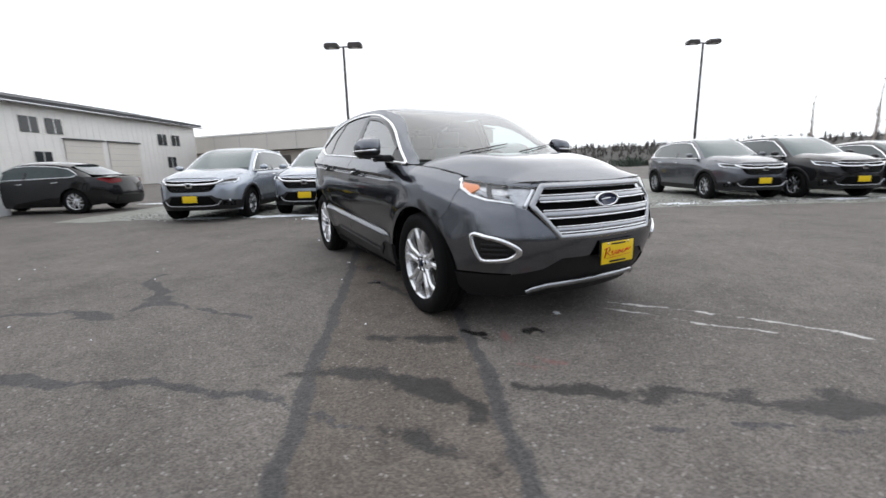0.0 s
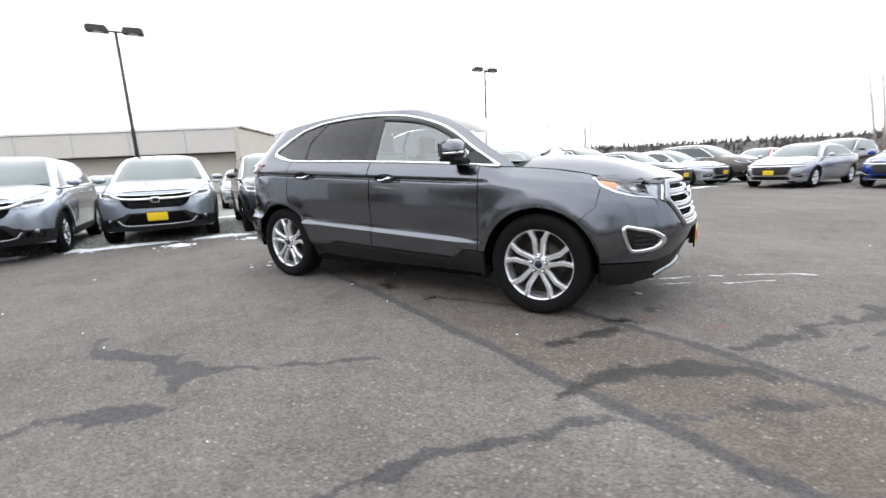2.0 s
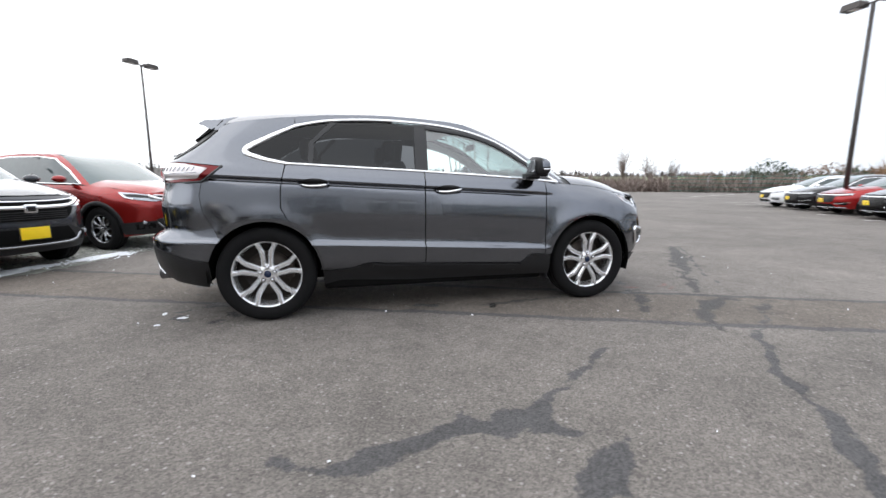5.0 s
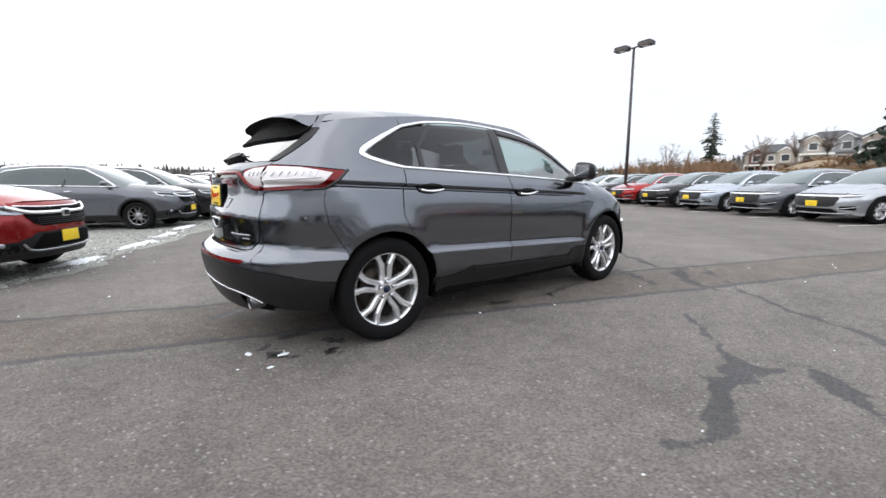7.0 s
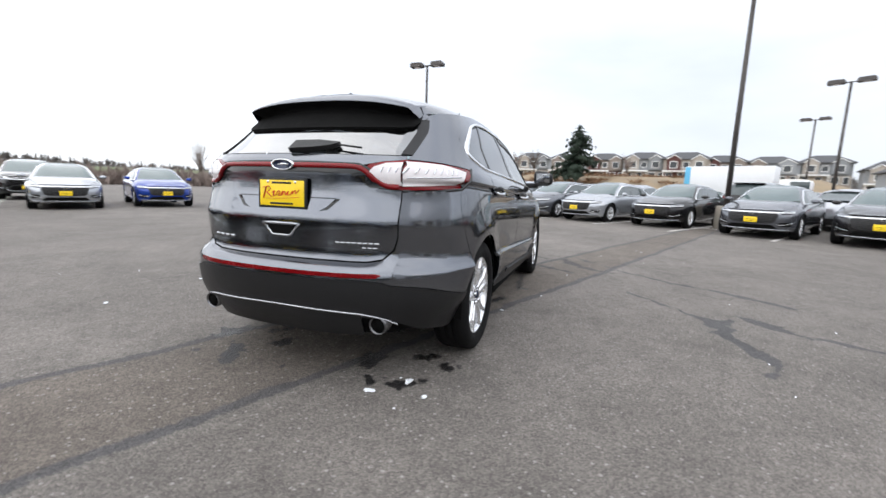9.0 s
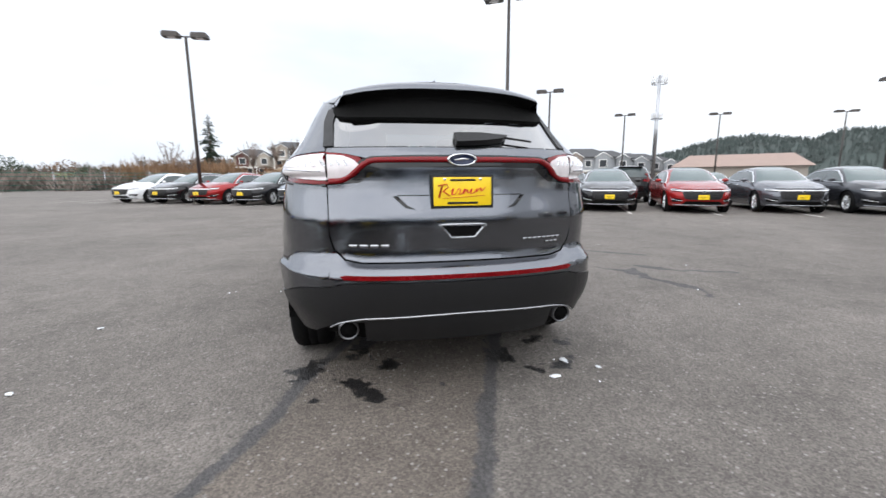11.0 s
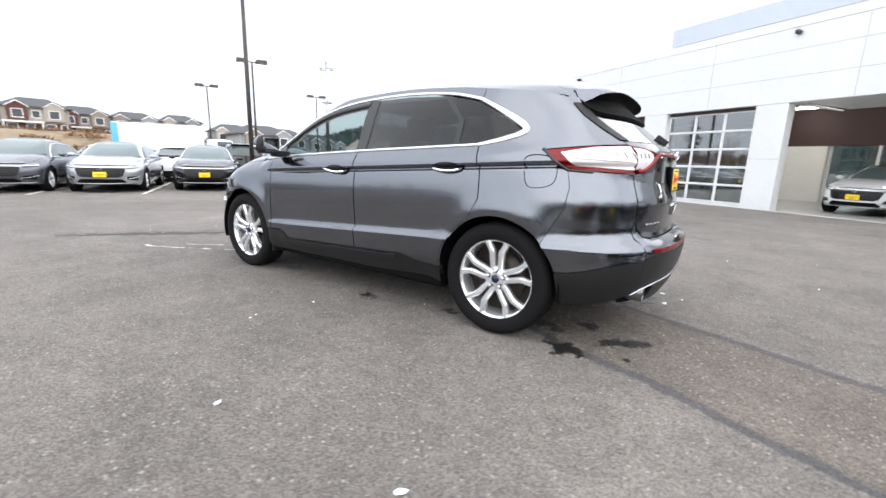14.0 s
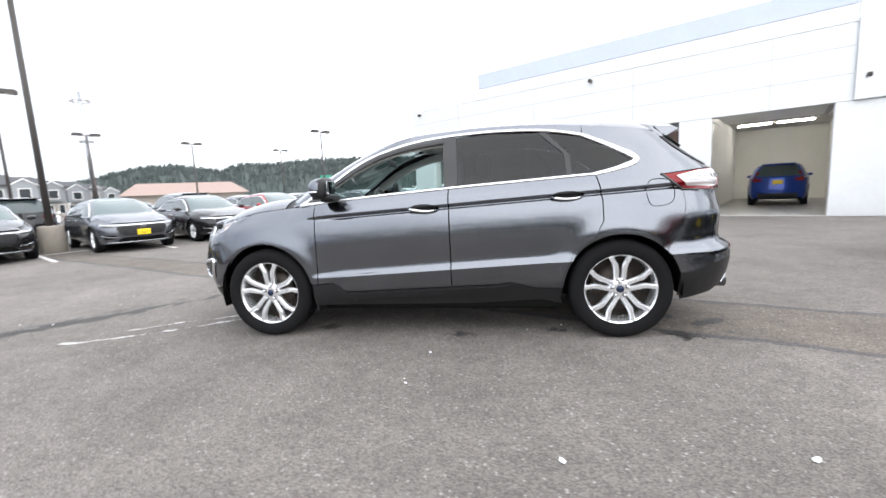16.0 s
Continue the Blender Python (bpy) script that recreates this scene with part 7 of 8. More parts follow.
shop = tagged(new("dealership_building"), "white panelled car dealership with open glazed garage doors", "building")
shop.matrix_basis = LOT
FV = -12.0
DOORS = ((-3.56, -0.85), (0.03, 2.75), (3.57, 6.40), (7.30, 10.0))
edges = [-6.6] + [e for d in DOORS for e in d] + [11.3]
for a, b in zip(edges[0::2], edges[1::2]):
    slab("pillar", shop, a, b, FV - 0.35, FV, 0.0, 2.95, M_WHITE)
slab("header", shop, -3.9, 11.3, FV - 0.35, FV + 0.002, 2.952, 4.86, M_WHITE)
slab("coping", shop, -3.9, 11.302, FV - 0.40, FV + 0.004, 4.862, 4.93, M_WHITE)
slab("tall_front", shop, -6.6, -3.902, FV - 0.6, FV + 0.10, 2.952, 7.4, M_WHITE, "taller white front block")
slab("side_header", shop, 10.95, 11.298, -30.0, FV - 0.352, 3.0, 4.86, M_WHITE)
for v in (-15.6, -19.2, -22.8, -26.4, -29.9):
    slab("side_column", shop, 10.95, 11.298, v, v + 0.4, 0.0, 2.998, M_WHITE)
slab("roof_deck", shop, -6.6, 11.0, -30.0, FV - 0.36, 4.50, 4.62, M_CONCRETE)
slab("upper_storey", shop, -13.0, 13.0, -32.0, -20.3, 4.64, 7.55, M_WHITE)
slab("parapet_band", shop, -13.0, 13.02, -32.0, -20.28, 7.552, 8.45, M_BAND, "pale blue parapet band")
for z in (3.62, 4.30):
    slab("panel_joint", shop, -3.88, 11.28, FV, FV + 0.006, z, z + 0.012, M_SEAM, bevel=0)
for u in (-2.2, 1.4, 5.0, 8.6):
    slab("panel_joint", shop, u, u + 0.010, FV, FV + 0.006, 2.96, 4.84, M_SEAM, bevel=0)
for z in (1.45,):
    for a, b in zip(edges[2::2], edges[3::2]):
        slab("panel_joint", shop, a + 0.01, b - 0.01, FV, FV + 0.006, z, z + 0.010, M_SEAM, bevel=0)
for u in (2.8, -4.15, 10.8):
    bm = box_bm(u, FV + 0.09, 4.72 if u > 0 else 3.53, 0.10, 0.16, 0.10, 0.02)
    part("wall_camera", bm, M_POLE, shop, "small dark wall camera")
# interior
slab("shop_floor", shop, -6.6, 10.9, -29.5, FV - 0.01, -0.08, 0.012, M_INFLOOR)
slab("shop_ceiling", shop, -6.6, 10.9, -29.5, FV - 0.36, 3.45, 3.55, M_SOFFIT)
slab("back_wall", shop, -4.2, -0.55, -23.7, -23.5, 0.012, 3.45, M_INNER)
slab("bay_partition", shop, -0.62, -0.45, -23.5, FV - 0.36, 0.012, 3.45, M_INNER)
slab("bay_partition", shop, -4.3, -4.15, -23.5, FV - 0.36, 0.012, 3.45, M_INNER)
slab("dark_soffit", shop, -0.40, 6.8, -18.6, -18.3, 2.1, 3.45, M_DARKWALL, "dark brown wall over the inner storefront")
slab("inner_wall", shop, 4.3, 6.8, -18.6, -18.3, 0.012, 2.1, M_INNER)
slab("rear_wall", shop, -0.4, 7.0, -29.5, -29.3, 0.012, 3.45, M_INNER)
for u in (-0.3, 0.75, 1.8, 2.85, 4.2):
    slab("storefront_mullion", shop, u, u + 0.09, -18.5, -18.4, 0.012, 2.1, M_ALU)
for a, b in ((-0.2, 0.75), (0.85, 1.8), (1.9, 2.85), (2.95, 4.2)):
    slab("storefront_glass", shop, a, b, -18.46, -18.44, 0.05, 2.1, M_STOREGLASS, bevel=0)
for u, v in ((-2.9, -14.5), (-1.5, -14.5), (-2.2, -17.5), (-2.9, -20.5), (-1.5, -20.5), (0.7, -14.8), (2.1, -14.8), (4.3, -14.8), (5.7, -14.8), (1.4, -17.2), (5.0, -17.2), (8.6, -16.0), (2.0, -22.0), (6.0, -24.0)):
    slab("ceiling_light", shop, u - 0.6, u + 0.6, v - 0.09, v + 0.09, 3.38, 3.44, M_STRIP, "ceiling strip light")
for (a, b) in DOORS[:2]:
    for u in (a - 0.10, b + 0.10):
        part("door_track", tube_bm([(u, FV - 0.42, 0.02), (u, FV - 0.42, 2.75), (u, FV - 0.75, 2.98), (u, FV - 3.2, 3.0)], 0.03, 6), M_ALU, shop)
    slab("raised_door", shop, a + 0.05, b - 0.05, FV - 3.2, FV - 0.8, 3.02, 3.06, M_ALU)
    part("door_opener", box_bm((a + b) / 2, FV - 2.2, 3.2, 0.25, 0.4, 0.2, 0.03), M_POLE, shop)
# glazed overhead doors
a, b = DOORS[2]
door = part("overhead_door", box_bm((a + b) / 2, FV - 0.22, 0.06, b - a, 0.05, 0.10, 0.005), M_ALU, shop, "closed glazed overhead door")
slab("door_head_gap", door, a, b, FV - 0.30, FV - 0.15, 2.86, 2.95, M_DARKWALL)
for i in range(6):
    z = 0.10 + i * 0.55
    slab("door_rail", door, a, b, FV - 0.245, FV - 0.195, z - 0.035, z + 0.035, M_ALU)
for i in range(4):
    u = a + (b - a) * i / 3
    slab("door_stile", door, u - 0.045, u + 0.045, FV - 0.240, FV - 0.198, 0.1, 2.86, M_ALU)
for i in range(5):
    for j in range(3):
        u0, u1 = a + (b - a) * j / 3 + 0.045, a + (b - a) * (j + 1) / 3 - 0.045
        slab("pane", door, u0, u1, FV - 0.224, FV - 0.216, 0.135 + i * 0.55, 0.615 + i * 0.55, M_DOORGLASS, bevel=0)
a, b = DOORS[3]
side = part("passage_header", box_bm((a + b) / 2, FV - 0.25, 2.82, b - a, 0.2, 0.26, 0.01), M_DARKWALL, shop, "dark beam over the open passage")
for u in (7.75, 8.75, 9.6):
    slab("passage_post", shop, u, u + 0.12, -26.1, -26.0, 0.012, 3.44, M_ALU)
for v in (-15.0, -18.0, -21.0, -24.0):
    slab("ceiling_beam", shop, 7.0, 10.9, v, v + 0.25, 3.15, 3.44, M_DARKWALL)
# cars inside and beyond
p = lot(1.44, -13.2)
park("sedan", "white", (p.x, p.y), 60, "cars at the dealership")
p = lot(11.7, -17.2)
park("suv", "white", (p.x, p.y), 150, "cars at the dealership")
p = lot(-2.45, -21.4)
blue = park("suv", "blue", (p.x, p.y), -120, "cars at the dealership")
dealer_plate(blue, -2.30, 0.0, 0.90, -1, detail=False)
tagged(blue, "blue compact SUV seen from behind inside the garage bay", "car")


# ---- lamp posts ----
def lamp_post(x, y, h=7.1, arm=60.0, name="lamp_post"):
    post = tagged(new(name), "tall dark lamp post with two box heads", "lamp post", "lot lamp posts")
    post.location = (x, y, 0)
    part("base", lathe_rot([(0.31, 0.0), (0.29, 0.70), (0.26, 0.74), (0.02, 0.74)], 24), M_CONCRETE, post, "round concrete base")
    part("pole", tube_bm([(0, 0, 0.73), (0, 0, h * 0.5), (0, 0, h)], [0.085, 0.075, 0.06], 8), M_POLE, post)
    a = radians(arm)
    d = Vector((math.cos(a), math.sin(a), 0))
    part("cross_arm", tube_bm([d * -0.45 + Vector((0, 0, h + 0.02)), d * 0.45 + Vector((0, 0, h + 0.02))], 0.035, 6), M_POLE, post)
    for s in (-1, 1):
        bm = bmesh.new()
        rows = []
        for f, w, hh in ((0.0, 0.14, 0.11), (0.10, 0.22, 0.19), (0.88, 0.23, 0.20), (1.0, 0.20, 0.13)):
            c = d * s * (0.22 + 0.72 * f)
            e = Vector((-d.y, d.x, 0))
            rows.append([bm.verts.new(c + e * p * w + Vector((0, 0, h + 0.02 + q))) for p, q in ((-1, -0.05), (1, -0.05), (0.9, hh - 0.03), (-0.9, hh - 0.03))])
        for r0, r1 in zip(rows, rows[1:]):
            for k in range(4):
                bm.faces.new((r0[k], r0[(k + 1) % 4], r1[(k + 1) % 4], r1[k]))
        bm.faces.new(rows[0])
        bm.faces.new(rows[-1])
        bmesh.ops.recalc_face_normals(bm, faces=bm.faces[:])
        hd = part("lamp_head", bm, M_POLE, post, smooth=False)
        c = d * s * 0.58
        part("lens", box_bm(c.x, c.y, h - 0.035, 0.3, 0.3, 0.02, 0.004), M_CLEAR, hd)
    return post


def lathe_rot(profile, segs):
    bm = lathe_bm(profile, segs)
    bmesh.ops.rotate(bm, matrix=Matrix.Rotation(math.pi / 2, 3, "X"), verts=bm.verts[:])
    bmesh.ops.recalc_face_normals(bm, faces=bm.faces[:])
    return bm


for x, y, arm in ((-17.9, 4.45, 60), (-11.4, 23.9, 60), (17.7, 7.4, 88), (12.1, -5.75, 60), (24.4, -13.7, 60), (33.5, -26.3, 60), (31.0, -35.0, 60), (27.3, -45.5, 60), (16.4, -33.5, 60), (37.5, -17.4, 60)):
    lamp_post(x, y, {12.1: 7.9, 17.7: 7.4, -11.4: 7.6, -17.9: 6.95}.get(x, 7.1), arm)

# antenna mast far behind
mast = tagged(new("antenna_mast"), "tall grey cell antenna mast far behind the lot", "mast")
mast.location = (77, -65, 0)
part("pole", tube_bm([(0, 0, 0), (0, 0, 12), (0, 0, 22.5)], [0.45, 0.38, 0.28], 10), M_SATIN, mast)
for z, r, n in ((21.6, 1.5, 9), (14.3, 1.1, 6)):
    part("platform", tube_bm([(r * math.cos(2 * math.pi * k / 18), r * math.sin(2 * math.pi * k / 18), z - 0.8) for k in range(18)], 0.08, 5, closed=True), M_POLE, mast)
    for k in range(n):
        a = 2 * math.pi * k / n
        part("antenna_panel", box_bm(r * math.cos(a), r * math.sin(a), z, 0.22, 0.22, 2.0 if z > 20 else 1.2, 0.04), M_WHITE, mast)


# ---- buildings ----
M_BEIGE = material("beige_wall", (0.60, 0.555, 0.49), 0.8, 0, 0.06, 0.8)
M_BEIGE2 = material("beige_fascia", (0.68, 0.65, 0.60), 0.7, 0, 0.06, 0.6)
M_METAL = material("pale_ribbed_metal_siding", (0.80, 0.79, 0.77), 0.5, 0.1, 0.06, 0.8)
M_ROOFG = material("grey_roof_shingle", (0.065, 0.067, 0.072), 0.85, 0, 0.15, 2.0, 0.4, 10.0)
M_WIN = material("dark_window", (0.03, 0.035, 0.04), 0.1, 0, 0.1, 3.0)
# shade under the fascia put into the colour; end doors share it
M_RECESS = material("storefront_shade_tone", (0.10, 0.09, 0.08), 0.6, 0, 0.2, 1.0)

hall = tagged(new("metal_hall"), "pale metal-sided workshop hall with dark windows and overhead door", "building")
hall.matrix_basis = LOT
slab("wall", hall, -42.3, -8.0, -46.0, -28.0, 0, 5.75, M_METAL)
for i in range(56):
    u = -42.1 + i * 0.6
    slab("siding_rib", hall, u, u + 0.03, -28.0, -27.988, 0.1, 5.6, M_METAL, bevel=0)
bm = bmesh.new()
for u in (-42.8, -7.5):
    for v, z in ((-27.4, 5.70), (-37.0, 7.6), (-46.6, 5.70), (-46.6, 5.95), (-37.0, 7.9), (-27.4, 5.98)):
        bm.verts.new((u, v, z))
bm.verts.ensure_lookup_table()
for k in range(6):
    bm.faces.new((bm.verts[k], bm.verts[(k + 1) % 6], bm.verts[6 + (k + 1) % 6], bm.verts[6 + k]))
bm.faces.new(bm.verts[:6])
bm.faces.new(bm.verts[6:12])
bmesh.ops.recalc_face_normals(bm, faces=bm.faces[:])
part("roof", bm, M_ROOFG, hall, smooth=False)
part("gutter", tube_bm([(-42.8, -27.38, 5.68), (-7.5, -27.38, 5.68)], 0.09, 6), M_SATIN, hall)
for u, z in ((-37.5, 3.6), (-39.5, 3.6), (-38.5, 1.45), (-26.2, 3.9), (-24.4, 3.9), (-25.0, 1.6), (-21.5, 3.9), (-19.8, 3.9)):
    wnd = slab("window", hall, u, u + 1.25, -27.97, -27.94, z, z + 1.05, M_WIN)
    slab("window_frame", wnd, u + 0.6, u + 0.66, -27.935, -27.92, z, z + 1.05, M_ALU, bevel=0)
for u in (-33.5, -29.5):
    dr = slab("overhead_door", hall, u, u + 3.4, -27.96, -27.93, 0.05, 3.55, M_BEIGE2)
    for k in range(6):
        slab("door_groove", dr, u, u + 3.4, -27.93, -27.925, 0.6 + 0.5 * k, 0.62 + 0.5 * k, M_SEAM, bevel=0)
    slab("door_hood", dr, u - 0.1, u + 3.5, -27.95, -27.75, 3.56, 3.66, M_ROOFG)

strip = tagged(new("retail_building"), "long low beige building with a deep fascia over shaded storefronts", "building")
strip.matrix_basis = Matrix.Translation((-28.4, 15.3, 0)) @ Matrix.Rotation(radians(36), 4, "Z")
slab("wall", strip, -46, 0, 1.0, 14, 0, 4.0, M_BEIGE)
slab("fascia", strip, -46, 0, 0.0, 2.6, 3.05, 4.75, M_BEIGE2, "pale mansard fascia")
slab("fascia_edge", strip, -46.1, 0.1, -0.08, 14, 4.752, 4.86, M_ALU)
# dark band under the fascia: its shade is in the soffit's colour
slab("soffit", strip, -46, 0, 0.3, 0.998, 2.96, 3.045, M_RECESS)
for k in range(11):
    u = -44 + k * 4.1
    if k % 3 == 0:
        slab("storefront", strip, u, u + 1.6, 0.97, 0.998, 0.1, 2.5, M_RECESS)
    slab("fascia_joint", strip, u - 0.6, u - 0.55, -0.012, -0.002, 3.06, 4.74, M_SEAM, bevel=0)
slab("end_wall", strip, 0.0, 0.35, 0.0, 14, 0, 4.75, M_BEIGE)
slab("roof", strip, -46, 0.5, 0.4, 14.4, 4.87, 5.0, M_BEIGE2)
for v in (4.0, 8.5):
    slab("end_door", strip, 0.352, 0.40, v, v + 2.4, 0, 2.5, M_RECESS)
    slab("wall_light", strip, 0.352, 0.60, v + 1.0, v + 1.4, 2.9, 3.05, M_POLE)

M_SIDING = [material(f"house_siding_{n}", c, 0.8, 0, 0.06, 1.0) for n, c in (("cream", (0.33, 0.30, 0.265)), ("grey", (0.22, 0.23, 0.24)), ("brick_red", (0.085, 0.034, 0.030)), ("blue_grey", (0.27, 0.285, 0.30)), ("taupe", (0.23, 0.195, 0.17)))]
M_TRIMW = material("white_house_trim", (0.72, 0.72, 0.71), 0.6, 0, 0.04, 2.0)


def town_house(w, d, h, tint, accent):
    """A two-storey house: walls, a hipped roof, a gabled bay, windows with white frames, porch."""
    hs = tagged(new("town_house"), "two-storey townhouse with hipped grey roof and white-framed windows", "house", "townhouses on the rise")
    part("wall", box_bm(0, 0, h / 2, w, d, h, 0.02, segs=1), M_SIDING[tint], hs, smooth=False)
    slab("lower_wall", hs, -w / 2 - 0.03, w / 2 + 0.03, -d / 2 - 0.05, -d / 2, 0, h * 0.46, M_SIDING[accent])
    bm = bmesh.new()
    o = 0.5
    base = [bm.verts.new((x, y, h)) for x, y in ((-w / 2 - o, -d / 2 - o), (w / 2 + o, -d / 2 - o), (w / 2 + o, d / 2 + o), (-w / 2 - o, d / 2 + o))]
    low = [bm.verts.new((v.co.x, v.co.y, h - 0.18)) for v in base]
    r0, r1 = bm.verts.new((-w * 0.22, 0, h + d * 0.20)), bm.verts.new((w * 0.22, 0, h + d * 0.20))
    bm.faces.new((base[0], base[1], r1, r0))
    bm.faces.new((base[2], base[3], r0, r1))
    bm.faces.new((base[1], base[2], r1))
    bm.faces.new((base[3], base[0], r0))
    for k in range(4):
        bm.faces.new((low[k], low[(k + 1) % 4], base[(k + 1) % 4], base[k]))
    bm.faces.new(low)
    bmesh.ops.recalc_face_normals(bm, faces=bm.faces[:])
    part("roof", bm, M_ROOFG, hs, smooth=False)
    gw, gy = w * 0.15, -d / 2 - 0.6
    for gx in (-w * 0.27, w * 0.27):
        bm = bmesh.new()
        pts = [bm.verts.new(q) for q in ((gx - gw, gy, h * 0.52), (gx + gw, gy, h * 0.52), (gx + gw, gy, h - 0.1), (gx, gy, h + 0.8), (gx - gw, gy, h - 0.1), (gx - gw, gy + 2.5, h * 0.52), (gx + gw, gy + 2.5, h * 0.52), (gx + gw, gy + 2.5, h - 0.1), (gx, gy + 3.2, h + 0.8), (gx - gw, gy + 2.5, h - 0.1))]
        for f in ((0, 1, 2, 3, 4), (1, 6, 7, 2), (0, 4, 9, 5), (0, 5, 6, 1)):
            bm.faces.new([pts[k] for k in f])
        for f in ((2, 7, 8, 3), (4, 3, 8, 9)):
            bm.faces.new([pts[k] for k in f]).material_index = 1
        bmesh.ops.recalc_face_normals(bm, faces=bm.faces[:])
        part("gabled_bay", bm, (M_SIDING[accent if gx < 0 else tint], M_ROOFG), hs, smooth=False)
        for sx in (-1, 1):
            part("barge_board", tube_bm([(gx + sx * gw * 1.15, gy - 0.05, h - 0.2), (gx, gy - 0.05, h + 0.82)], 0.09, 4), M_TRIMW, hs)
    for x, z, ww, hh, yy in ((-w * 0.27, h * 0.62, 1.3, 1.3, gy), (w * 0.27, h * 0.62, 1.3, 1.3, gy), (0, h * 0.64, 1.0, 1.1, -d / 2), (-w * 0.36, h * 0.14, 1.2, 1.4, -d / 2 - 0.05), (-w * 0.1, h * 0.14, 1.0, 1.4, -d / 2 - 0.05), (w * 0.2, h * 0.14, 1.2, 1.4, -d / 2 - 0.05), (w * 0.4, h * 0.14, 0.8, 1.4, -d / 2 - 0.05)):
        wn_ = slab("window", hs, x - ww / 2, x + ww / 2, yy - 0.05, yy - 0.01, z, z + hh, M_WIN, bevel=0)
        for z0, z1 in ((z - 0.12, z - 0.002), (z + hh + 0.002, z + hh + 0.12)):
            slab("frame", wn_, x - ww / 2 - 0.12, x + ww / 2 + 0.12, yy - 0.09, yy - 0.01, z0, z1, M_TRIMW, bevel=0)
        for x0 in (x - ww / 2 - 0.12, x + ww / 2 + 0.002):
            slab("frame", wn_, x0, x0 + 0.118, yy - 0.09, yy - 0.01, z, z + hh, M_TRIMW, bevel=0)
    slab("porch_roof", hs, -w * 0.5, w * 0.1, -d / 2 - 1.6, -d / 2 - 0.06, h * 0.44, h * 0.50, M_TRIMW)
    for x in (-w * 0.48, w * 0.07):
        slab("porch_post", hs, x - 0.1, x + 0.1, -d / 2 - 1.5, -d / 2 - 1.3, 0, h * 0.44, M_TRIMW)
    return hs


def rise(x, y):
    """Height of the grassy rise beyond the lot."""
    d, a = math.hypot(x, y), math.degrees(math.atan2(y, x))
    k = clamp((d - 60) / 16, 0, 1)
    m = clamp((24 - abs(a + 8)) / 8, 0, 1)
    return 3.6 * k * k * (3 - 2 * k) * m


protos = [town_house(9, 9, 5.2, 0, 2), town_house(9, 9, 5.4, 1, 0), town_house(10, 9, 5.2, 3, 4), town_house(9, 9, 5.3, 4, 2)]
k = 0
for az, dist, turn in ((11, 118, -80), (6.5, 117, -82), (2, 116, -86), (-2.5, 116, -92), (-7, 114, -96), (-11.5, 112, -100), (-15, 124, -100), (-19.2, 128, -104), (-23.4, 130, -108), (-31.5, 92, -104), (-34.0, 101, -104), (-36.0, 110, -104), (-37.8, 119, -104), (-39.3, 129, -104), (-28.5, 120, -110)):
    x, y = dist * math.cos(radians(az)) - 3, dist * math.sin(radians(az)) + 1.5
    m = Matrix.Translation((x, y, rise(x, y) - 0.2)) @ Matrix.Rotation(radians(turn), 4, "Z")
    if k < 4:
        protos[k].matrix_basis = m
    else:
        copy_thing(protos[(k * 7 + 1) % 4 if az > -25 else 1 + k % 2], m)
    k += 1

far = tagged(new("low_tan_building"), "long low tan building with a pinkish hip roof far away", "building")
far.matrix_basis = Matrix.Translation((70, -80, 0)) @ Matrix.Rotation(radians(42), 4, "Z")
slab("wall", far, -11, 11, -5, 5, 0, 3.2, M_SIDING[0])
M_PINK = material("pinkish_tile_roof", (0.30, 0.225, 0.195), 0.8, 0, 0.1, 1.0)
bm = bmesh.new()
q = [bm.verts.new(v) for v in ((-12, -6, 3.2), (12, -6, 3.2), (12, 6, 3.2), (-12, 6, 3.2), (-9, 0, 5.8), (9, 0, 5.8))]
for f in ((0, 1, 5, 4), (2, 3, 4, 5), (1, 2, 5), (3, 0, 4), (3, 2, 1, 0)):
    bm.faces.new([q[i] for i in f])
bmesh.ops.recalc_face_normals(bm, faces=bm.faces[:])
part("roof", bm, M_PINK, far, smooth=False)

M_CYAN = material("pale_cyan_paint", (0.10, 0.40, 0.62), 0.4, 0, 0.05, 2.0)
truck = tagged(new("box_truck"), "white box truck parked behind the sedans", "truck")
truck.matrix_basis = Matrix.Translation((31.0, -10.6, 0)) @ Matrix.Rotation(radians(244), 4, "Z")
part("cargo_box", box_bm(0, 0, 2.0, 5.2, 2.3, 2.1, 0.04), M_WHITE, truck)
part("blue_stripe", box_bm(-2.46, 0, 2.0, 0.36, 2.34, 2.0, 0.005), M_CYAN, truck)
part("cab", box_bm(3.6, 0, 1.35, 1.7, 2.1, 1.7, 0.25), M_WHITE, truck)
part("cab_window", box_bm(3.9, 0, 1.8, 1.0, 2.13, 0.55, 0.08), M_SIDEPANE, truck)
part("chassis", box_bm(0.6, 0, 0.75, 6.6, 1.0, 0.3, 0.03), M_TRIM, truck)
for x in (-1.6, 3.5):
    for s in (-1, 1):
        bm = lathe_bm([(0.02, 0.1), (0.25, 0.1), (0.42, 0.12), (0.45, 0.0), (0.42, -0.12), (0.02, -0.12)], 24)
        bmesh.ops.recalc_face_normals(bm, faces=bm.faces[:])
        w_ = part("wheel", bm, M_TYRE, truck)
        w_.location = (x, s * 0.95, 0.45)

